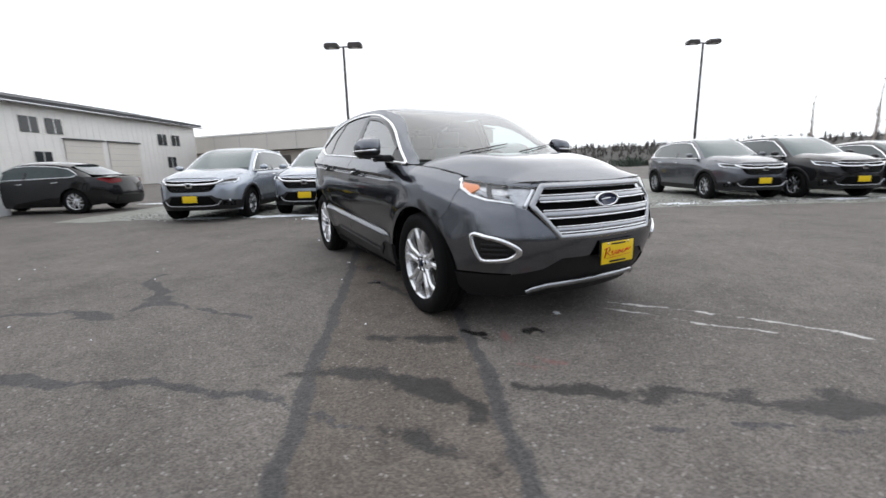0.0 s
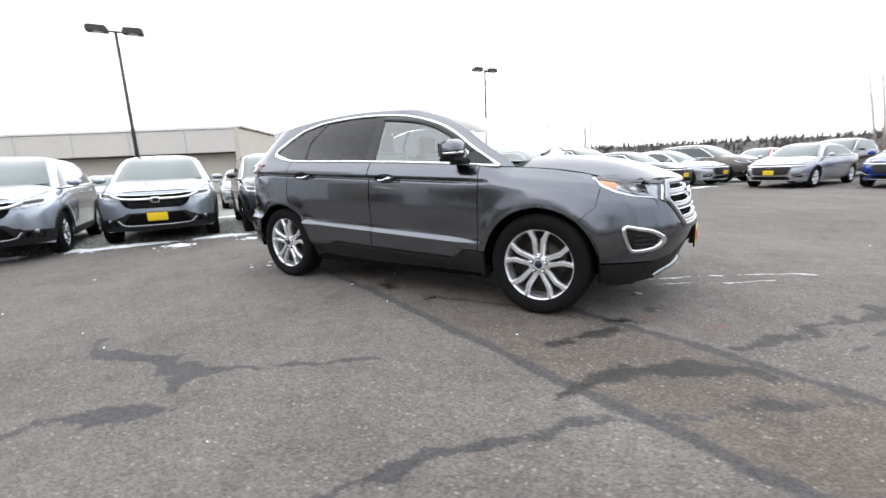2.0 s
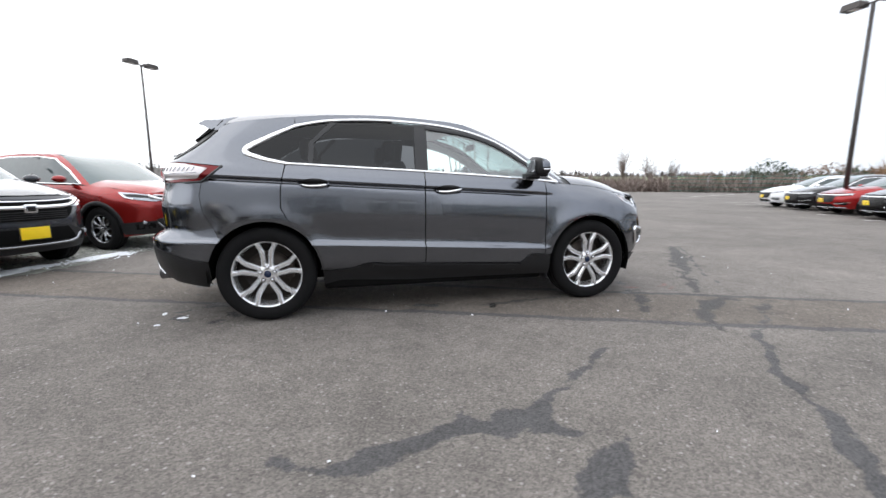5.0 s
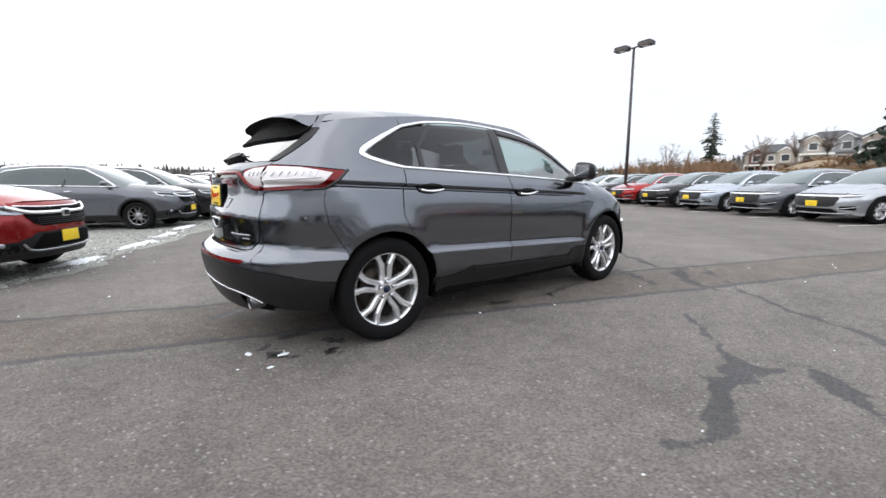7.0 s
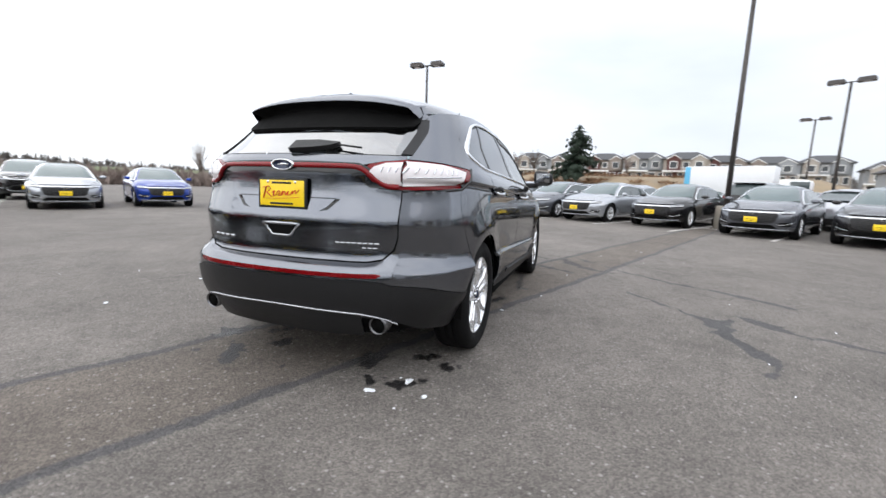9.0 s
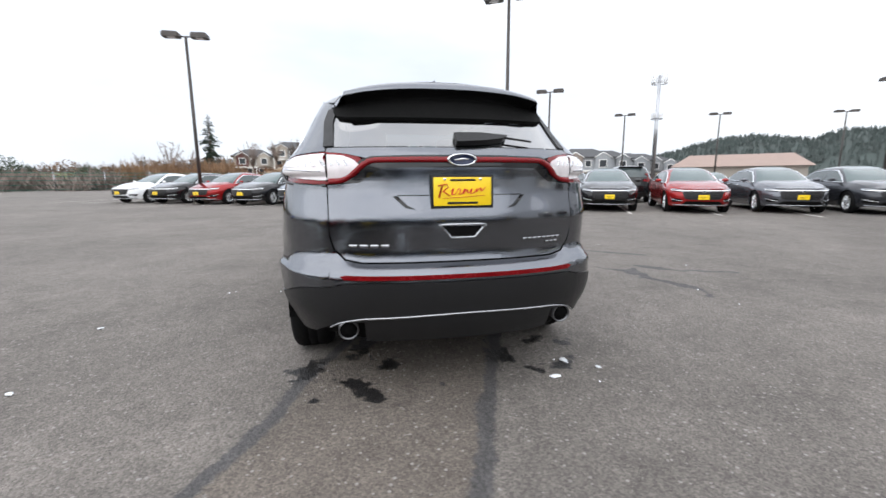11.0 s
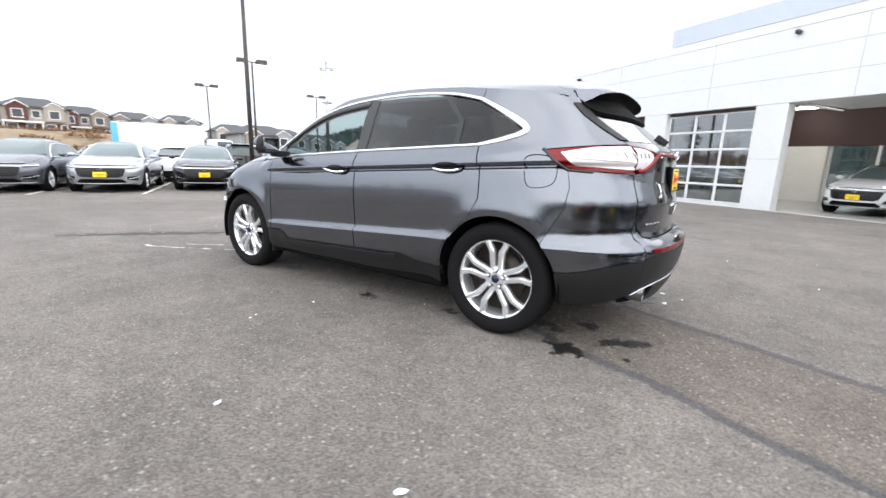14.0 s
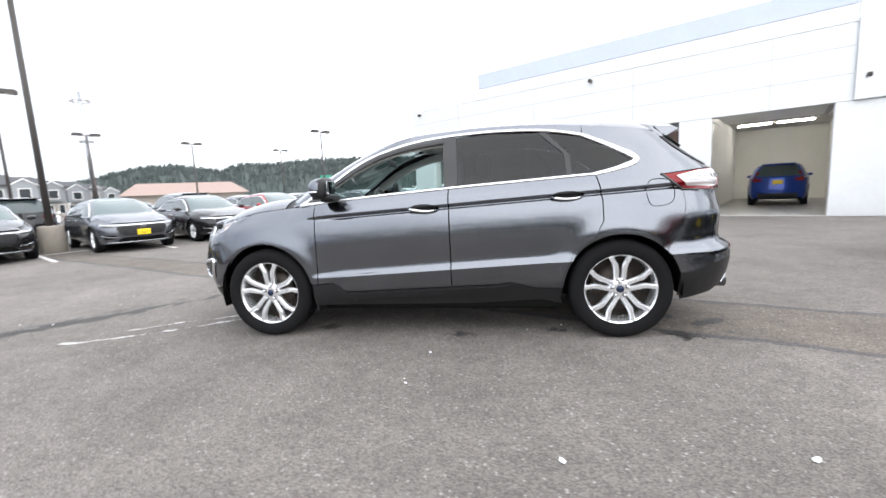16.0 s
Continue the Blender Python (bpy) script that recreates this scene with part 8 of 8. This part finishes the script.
sign = tagged(new("road_sign"), "green road sign with pale bars on two posts", "sign")
sign.matrix_basis = Matrix.Translation((-3.7 + 62 * math.cos(radians(-62.5)), 2.1 + 62 * math.sin(radians(-62.5)), 0)) @ Matrix.Rotation(radians(-62.5), 4, "Z")
M_SIGN = material("green_sign_face", (0.01, 0.22, 0.13), 0.4, 0, 0.05, 3.0)
part("panel", box_bm(0, 0, 3.55, 0.05, 1.55, 1.35, 0.02), M_SIGN, sign)
for s in (-1, 1):
    part("post", box_bm(0.05, s * 0.5, 1.5, 0.08, 0.08, 3.0, 0.005), M_SATIN, sign)
for z in (3.8, 3.45, 3.2):
    part("pale_bar", box_bm(-0.03, 0.0, z, 0.012, 1.0 - 0.2 * (z < 3.3), 0.10, 0.002), M_TRIMW, sign)


# ---- planting and distance ----
M_BARK = material("bark", (0.10, 0.075, 0.06), 0.9, 0, 0.3, 6.0, 0.6, 30.0)
M_PALEBARK = material("pale_birch_bark", (0.34, 0.30, 0.27), 0.85, 0, 0.25, 6.0)
M_FIR = material("fir_needles", (0.030, 0.048, 0.032), 0.8, 0, 0.4, 2.0)
M_TWIG = material("reddish_brown_twigs", (0.20, 0.115, 0.06), 0.9, 0, 0.4, 0.8)
M_GREYTWIG = material("grey_brown_twigs", (0.19, 0.15, 0.13), 0.9, 0, 0.35, 0.8)
M_GRASS = material("dull_green_grass", (0.10, 0.135, 0.045), 0.9, 0, 0.4, 0.7)
M_DRY = material("dry_brown_grass", (0.22, 0.165, 0.10), 0.9, 0, 0.35, 0.5)
M_FOREST = material("distant_conifer_forest", (0.046, 0.062, 0.058), 0.9, 0, 0.5, 0.05)
M_FARTREES = material("distant_bare_trees", (0.066, 0.060, 0.054), 0.9, 0, 0.45, 0.08)


def fir_tree(x, y, h, r, seed):
    rnd = random.Random(seed)
    tree = tagged(new("fir_tree"), "tall dark green fir with ragged drooping branches", "tree", "firs")
    tree.location = (x, y, rise(x, y) - 0.3)
    part("trunk", tube_bm([(0, 0, 0), (0, 0, h * 0.5), (0, 0, h)], [h * 0.02, h * 0.012, 0.02], 7), M_BARK, tree)
    bm = bmesh.new()
    z = h * 0.12
    while z < h * 0.99:
        f = 1 - z / h
        for _ in range(6):
            a, L = rnd.uniform(0, 2 * math.pi), r * (f**0.7) * rnd.choice((0.35, 0.6, 0.8, 1.0, 1.25)) * rnd.uniform(0.85, 1.1) + 0.15
            d = Vector((math.cos(a), math.sin(a), 0))
            e = Vector((-d.y, d.x, 0))
            for j in range(5):
                t = (j + rnd.uniform(0.1, 0.9)) / 5
                c = d * L * t + Vector((0, 0, z - 0.28 * L * t * t + 0.12 * L * t))
                for sgn in (-1, 1):
                    w = (0.42 * (1 - t) + 0.14) * L * 0.55
                    tip = c + e * sgn * w + d * w * 0.7 + Vector((0, 0, -0.12 * w + rnd.uniform(-0.08, 0.08)))
                    bm.faces.new((bm.verts.new(c - d * 0.12 * L), bm.verts.new(c + d * 0.12 * L), bm.verts.new(tip)))
                    bm.faces.new((bm.verts.new(c + Vector((0, 0, 0.10 * L))), bm.verts.new(c - Vector((0, 0, 0.16 * L))), bm.verts.new(tip)))
        z += h * 0.034 * (0.5 + f)
    part("crown", bm, M_FIR, tree, "ragged needle crown", smooth=False)
    return tree


fir_tree(73.6, 22.7, 12.0, 2.6, 1)
fir_tree(71.0, 1.6, 9.4, 4.5, 2)


def slender_tree(x, y, h, lean, seed):
    """A thin pale pole of a tree that leans out, with short steep twigs."""
    rnd = random.Random(seed)
    tree = tagged(new("slender_bare_tree"), "slender pale bare tree with short steep twigs", "tree", "bare trees")
    tree.location = (x, y, -0.1)
    pts = [Vector((lean[0] * h * f**1.3 + rnd.uniform(-0.1, 0.1), lean[1] * h * f**1.3, h * f)) for f in (0, 0.25, 0.5, 0.75, 1.0)]
    part("trunk", tube_bm(pts, [0.15, 0.12, 0.09, 0.05, 0.015], 6), M_PALEBARK, tree)
    cb = bmesh.new()
    for _ in range(34):
        f = rnd.uniform(0.35, 0.97)
        k = min(3, int(f * 4))
        p = pts[k].lerp(pts[k + 1], f * 4 - k)
        a, q = rnd.uniform(0, 6.28), rnd.uniform(0.05, 0.13) * h * (1.15 - f)
        tip = p + Vector((math.cos(a) * q * 0.55, math.sin(a) * q * 0.55, q * 1.3))
        tube_bm([p, p.lerp(tip, 0.5) + Vector((math.cos(a), math.sin(a), 0)) * 0.1 * q, tip], [0.030, 0.020, 0.008], 3, cb)
    part("crown", cb, M_PALEBARK, tree, "short steep bare twigs")
    return tree


for i, (az, h, lean) in enumerate(((72.6, 12.0, -0.17), (72.0, 13.0, -0.12), (71.4, 12.0, -0.09), (70.9, 13.5, -0.06), (70.2, 14.5, -0.03), (69.7, 11.0, -0.02), (67.9, 13.0, 0.0), (98.5, 9.0, -0.03), (99.3, 8.5, 0.02), (104.0, 7.6, 0.0))):
    d = 68 if az < 90 else 60
    a = radians(az)
    slender_tree(d * math.cos(a) - 3, d * math.sin(a) - 3, h, (math.sin(a) * lean, -math.cos(a) * lean), 20 + i)


def twiggy_tree(az, d, h, w, seed, mat):
    """A round-headed bare tree: trunk, limbs and a haze of fine twigs."""
    rnd = random.Random(seed)
    x, y = d * math.cos(radians(az)) - 2, d * math.sin(radians(az)) - 4
    tree = tagged(new("bare_tree"), "round-headed bare winter tree with a haze of twigs", "tree", "bare trees")
    tree.location = (x, y, rise(x, y) - 0.1)
    tb, vs, fs = bmesh.new(), [], []
    fork = h * 0.28
    tube_bm([(0, 0, 0), (0.05 * w, 0, fork)], [h * 0.022, h * 0.016], 6, tb)
    for _ in range(16):
        a, e = rnd.uniform(0, 6.28), rnd.uniform(0.25, 1.35)
        reach = rnd.uniform(0.7, 0.95)
        tip = Vector((w * math.cos(a) * math.cos(e) * reach, w * math.sin(a) * math.cos(e) * reach, fork + (h - fork) * math.sin(e) * reach))
        root = Vector((0.05 * w, 0, fork * rnd.uniform(0.8, 1.0)))
        mid = root.lerp(tip, 0.5) + Vector((0, 0, 0.06 * h))
        tube_bm([root, mid, tip], [h * 0.010, h * 0.006, 0.012], 4, tb)
        for _ in range(46):
            t = rnd.uniform(0.35, 1.0)
            p = root.lerp(mid, t * 2) if t < 0.5 else mid.lerp(tip, t * 2 - 1)
            n = Vector((rnd.gauss(0, 1), rnd.gauss(0, 1), rnd.gauss(0.5, 0.8))).normalized()
            q = p + n * rnd.uniform(0.10, 0.26) * w
            e1 = n.cross(Vector((rnd.gauss(0, 1), rnd.gauss(0, 1), rnd.gauss(0, 1)))).normalized() * rnd.uniform(0.012, 0.030)
            k = len(vs)
            vs += [tuple(p + e1), tuple(p - e1), tuple(q)]
            fs.append((k, k + 1, k + 2))
    part("trunk", tb, mat, tree)
    me = bpy.data.meshes.new("crown")
    me.from_pydata(vs, [], fs)
    cb = bmesh.new()
    cb.from_mesh(me)
    bpy.data.meshes.remove(me)
    part("crown", cb, mat, tree, "haze of fine bare twigs", smooth=False)
    return tree


def shrub(az, d, h, w, seed, mat, label):
    """A rounded bush of many small leaf clumps."""
    rnd = random.Random(seed)
    x, y = d * math.cos(radians(az)) - 2, d * math.sin(radians(az)) - 4
    bush = tagged(new("shrub"), label, "shrub", "shrubs beyond the lot")
    bush.location = (x, y, rise(x, y) - 0.1)
    cb = bmesh.new()
    for _ in range(900):
        n = Vector((rnd.gauss(0, 1), rnd.gauss(0, 1), rnd.gauss(0, 1))).normalized() * rnd.uniform(0.35, 1.0) ** 0.5
        n *= 1 + 0.28 * noise.noise(n * 2.2 + Vector((seed, 0, 0)))
        p = Vector((n.x * w, n.y * w, h * 0.5 + n.z * h * 0.5))
        vs = [cb.verts.new(p + Vector((rnd.gauss(0, 1), rnd.gauss(0, 1), rnd.gauss(0, 1))) * 0.11) for _ in range(3)]
        cb.faces.new(vs)
    part("stem", tube_bm([(0, 0, 0), (0, 0, h * 0.6)], [0.12, 0.05], 6), M_BARK, bush)
    part("crown", cb, mat, bush, smooth=False)
    return bush


for i, (az, d, h, w) in enumerate(((26.4, 74, 5.6, 3.6), (24.0, 76, 7.6, 4.2), (22.2, 72, 6.0, 3.2), (28.8, 78, 4.2, 2.6), (14.8, 84, 7.2, 3.2), (12.0, 86, 6.6, 3.0), (9.5, 90, 6.4, 2.6), (52.2, 72, 8.0, 2.0), (49.4, 74, 6.8, 1.9), (46.8, 78, 5.4, 2.0), (-2.0, 88, 5.2, 2.8), (31.6, 80, 4.2, 2.8), (42.5, 84, 3.6, 2.2))):
    twiggy_tree(az, d, h, w, 40 + i, M_GREYTWIG if i % 3 else M_BARK)
M_OLIVE = material("evergreen_shrub_leaves", (0.040, 0.062, 0.034), 0.7, 0, 0.4, 1.2)
M_RUSTLEAF = material("rusty_dry_leaves", (0.155, 0.090, 0.050), 0.8, 0, 0.4, 1.2)
for i, (az, d, h, w, dark) in enumerate(((37.8, 76, 4.6, 2.6, 1), (36.2, 76, 3.6, 2.0, 1), (39.0, 78, 3.4, 2.0, 1), (33.2, 76, 3.9, 3.0, 0), (31.2, 74, 3.2, 2.0, 1), (29.6, 76, 3.4, 2.2, 0), (25.0, 70, 3.8, 3.0, 0), (21.4, 68, 4.2, 3.2, 0), (19.5, 68, 4.0, 3.0, 0), (43.5, 74, 2.8, 2.4, 0), (18.0, 70, 3.6, 2.6, 0))):
    shrub(az, d, h, w, 70 + i, M_OLIVE if dark else M_RUSTLEAF, "dark evergreen bush beyond the lot" if dark else "rusty brown winter bush beyond the lot")


def thicket(name, label, spots, mat, seed, stems=60, hmin=0.8, hmax=3.2, lean=1.1, rad=1.3):
    """A thicket of thin upright stems and twigs."""
    rnd = random.Random(seed)
    vs, fs = [], []
    for x, y, hk in spots:
        b = rise(x, y)
        for _ in range(stems):
            a, q = rnd.uniform(0, 2 * math.pi), rad * math.sqrt(rnd.random())
            px, py = x + q * math.cos(a), y + q * math.sin(a)
            h = rnd.uniform(hmin, hmax) * hk * (1.1 - 0.5 * q / rad)
            dx, dy, w = rnd.uniform(-lean, lean), rnd.uniform(-lean, lean), rnd.uniform(0.02, 0.07)
            t = rnd.uniform(0, math.pi)
            wx, wy = w * math.cos(t), w * math.sin(t)
            k = len(vs)
            vs += [(px - wx, py - wy, b), (px + wx, py + wy, b), (px + dx * 0.6 + wx * 1.6, py + dy * 0.6 + wy * 1.6, b + h * 0.65), (px + dx * 0.6 - wx * 1.6, py + dy * 0.6 - wy * 1.6, b + h * 0.65), (px + dx, py + dy, b + h)]
            fs += [(k, k + 1, k + 2, k + 3), (k + 3, k + 2, k + 4)]
    me = bpy.data.meshes.new(name)
    me.from_pydata(vs, [], fs)
    me.materials.append(mat)
    return tagged(new(name, me), label, "shrubs", kind="stuff")


def band(az0, az1, d0, d1, n, seed, hk=1.0):
    rnd = random.Random(seed)
    out = []
    for _ in range(n):
        a, d = radians(rnd.uniform(az0, az1)), rnd.uniform(d0, d1)
        out.append((d * math.cos(a) - 3, d * math.sin(a) - 1, hk * rnd.uniform(0.6, 1.3)))
    return out


thicket("orange_scrub", "rusty orange-brown winter scrub beyond the lot", band(15, 26, 60, 78, 230, 1, 1.15) + band(-14, 15, 66, 96, 120, 2, 0.30), M_TWIG, 3)
thicket("brown_scrub", "brown winter scrub along the far edge of the lot", band(22, 60, 58, 74, 330, 4, 0.75) + band(60, 78, 62, 76, 120, 5, 0.9), M_GREYTWIG, 6)
thicket("dark_scrub", "dark hedge of evergreen scrub beyond the lot", band(33.5, 37, 72, 78, 40, 7, 1.3) + band(28.5, 32, 78, 84, 20, 8, 0.9) + band(78, 135, 64, 84, 170, 9, 0.9), M_FIR, 10, 30, 0.8, 2.2)
# green mesh fence along the far edge
fence = tagged(new("mesh_fence"), "green mesh fence along the far edge of the lot", "fence")
M_FENCE = material("green_fence_mesh", (0.02, 0.12, 0.09), 0.7, 0, 0.2, 2.0)
pts = [(57 * math.cos(radians(a)) - 3, 57 * math.sin(radians(a)) - 1) for a in range(8, 45, 4)]
for (x0, y0), (x1, y1) in zip(pts, pts[1:]):
    part("post", tube_bm([(x0, y0, 0), (x0, y0, 2.0)], 0.04, 6), M_SATIN, fence)
    for z in (0.2, 0.65, 1.1, 1.5, 1.85):
        part("rail", tube_bm([(x0, y0, z), (x1, y1, z)], 0.028, 4), M_FENCE, fence)
# grass berm, house rise
bm = bmesh.new()
rows = []
for i in range(41):
    a = radians(24 + i * 1.2)
    rows.append([bm.verts.new((d * math.cos(a), d * math.sin(a), z + 0.15 * noise.noise(Vector((i * 0.7, d, 1))))) for d, z in ((60, 0.02), (66, 0.7), (76, 1.9), (95, 2.4), (130, 2.4))])
for a, b in zip(rows, rows[1:]):
    for j in range(4):
        bm.faces.new((a[j], a[j + 1], b[j + 1], b[j]))
bmesh.ops.recalc_face_normals(bm, faces=bm.faces[:])
tagged(link_mesh("grass_bank", bm, M_GRASS), "dull green winter grass bank beyond the lot", "grass", kind="structure")
bm = bmesh.new()
rows = []
for i in range(49):
    a = radians(-33 + i * 1.1)
    rows.append([bm.verts.new((d * math.cos(a), d * math.sin(a), rise(d * math.cos(a), d * math.sin(a)) + 0.03)) for d in (61, 68, 76, 84, 92, 100, 115, 140, 170)])
for a, b in zip(rows, rows[1:]):
    for j in range(8):
        bm.faces.new((a[j], a[j + 1], b[j + 1], b[j]))
bmesh.ops.recalc_face_normals(bm, faces=bm.faces[:])
tagged(link_mesh("brown_rise", bm, M_DRY), "dry brown grassy rise under the houses", "grass", kind="structure")


def far_ridge(name, label, az, dist, mat, rough, seed, step=0.22):
    """A distant wooded ridge; az: pairs of bearing and height angle in degrees."""
    f = curve_of(az)
    bm, rows, a = bmesh.new(), [], az[0][0]
    while a <= az[-1][0]:
        h = dist * math.tan(radians(f(a)))
        row = []
        for j in range(9):
            t = j / 8
            d = dist * (1 + 0.25 * t)
            zz = h * (1 + 0.25 * t) * math.sin(t * math.pi / 2) ** 0.8
            zz += rough * t * (noise.noise(Vector((a * 2.3, t * 7, seed))) + 0.8 * abs(noise.noise(Vector((a * 9, t * 15, seed)))) + 0.5 * abs(noise.noise(Vector((a * 31, t * 30, seed)))))
            row.append(bm.verts.new((d * math.cos(radians(a)), d * math.sin(radians(a)), zz - 2 * (1 - t))))
        rows.append(row)
        a += step
    for p, q in zip(rows, rows[1:]):
        for j in range(8):
            bm.faces.new((p[j], p[j + 1], q[j + 1], q[j]))
    bmesh.ops.recalc_face_normals(bm, faces=bm.faces[:])
    if sum(g.normal.z for g in bm.faces) < 0:
        bmesh.ops.reverse_faces(bm, faces=bm.faces[:])
    return tagged(link_mesh(name, bm, mat, smooth=False), label, "hill", kind="structure")


def wooded(name, label, az, dist, mat, count, hmin, hmax, fir_share, seed):
    """A wood over a far ridge: ragged firs and fan-shaped bare trees, far too many to count."""
    f, rnd = curve_of(az), random.Random(seed)
    vs, fs = [], []
    for _ in range(count):
        a, t = rnd.uniform(az[0][0], az[-1][0]), rnd.random() ** 0.6
        d = dist * (1 + 0.25 * t)
        z = dist * math.tan(radians(f(a))) * (1 + 0.25 * t) * math.sin(t * math.pi / 2) ** 0.8 - 2 * (1 - t) - 1.5
        x, y, h = d * math.cos(radians(a)), d * math.sin(radians(a)), rnd.uniform(hmin, hmax)
        if rnd.random() < fir_share:
            r = h * rnd.uniform(0.16, 0.24)
            for j in range(3):
                k = len(vs)
                vs += [(x + r * (1 - 0.27 * j) * rnd.uniform(0.6, 1.3) * math.cos(q), y + r * (1 - 0.27 * j) * rnd.uniform(0.6, 1.3) * math.sin(q), z + h * (0.08 + 0.26 * j) + rnd.uniform(-0.05, 0.05) * h) for q in (0.2, 1.46, 2.7, 3.97, 5.2)]
                vs.append((x, y, z + h * (0.52 + 0.24 * j)))
                fs += [(k + i, k + (i + 1) % 5, k + 5) for i in range(5)]
        else:
            for _ in range(16):
                q, w = rnd.uniform(0, 6.28), h * rnd.uniform(0.05, 0.42)
                c, e, k = rnd.uniform(0.10, 0.35), h * rnd.uniform(0.015, 0.05), len(vs)
                vs += [(x + e * math.sin(q), y - e * math.cos(q), z + h * c), (x - e * math.sin(q), y + e * math.cos(q), z + h * c), (x + w * math.cos(q), y + w * math.sin(q), z + h * rnd.uniform(0.6, 1.0))]
                fs.append((k, k + 1, k + 2))
    me = bpy.data.meshes.new(name)
    me.from_pydata(vs, [], fs)
    me.materials.append(mat)
    return tagged(new(name, me), label, "woods", kind="stuff")


HILL = [(-110, 3.1), (-90, 4.1), (-72, 4.85), (-65, 4.85), (-59, 4.35), (-56, 4.45), (-53.5, 3.75), (-48.5, 4.35), (-44.5, 3.85), (-41, 2.85), (-36, 1.7), (-28, 1.2)]
RIDGE = [(-30, 1.4), (-15, 2.3), (-4, 3.0), (5, 2.9), (12, 2.7), (24, 1.2), (38, 0.9), (55, 1.0), (62, 1.3), (80, 1.6), (105, 1.7), (125, 1.7), (140, 1.6), (165, 1.6), (180, 2.2), (200, 2.4), (250, 2.0)]
far_ridge("backdrop_hill", "dark forested hill in the distance", HILL, 520, M_FOREST, 4.0, 2)
far_ridge("backdrop_ridge", "low wooded ridge in the distance", RIDGE, 380, M_FARTREES, 1.5, 5)
wooded("far_fir_wood", "dense dark fir wood over the distant hill", HILL, 515, M_FOREST, 6500, 3.5, 8.5, 0.85, 31)
wooded("far_bare_wood", "mixed winter wood over the low ridge", RIDGE, 376, M_FARTREES, 4600, 4, 8.5, 0.45, 32)
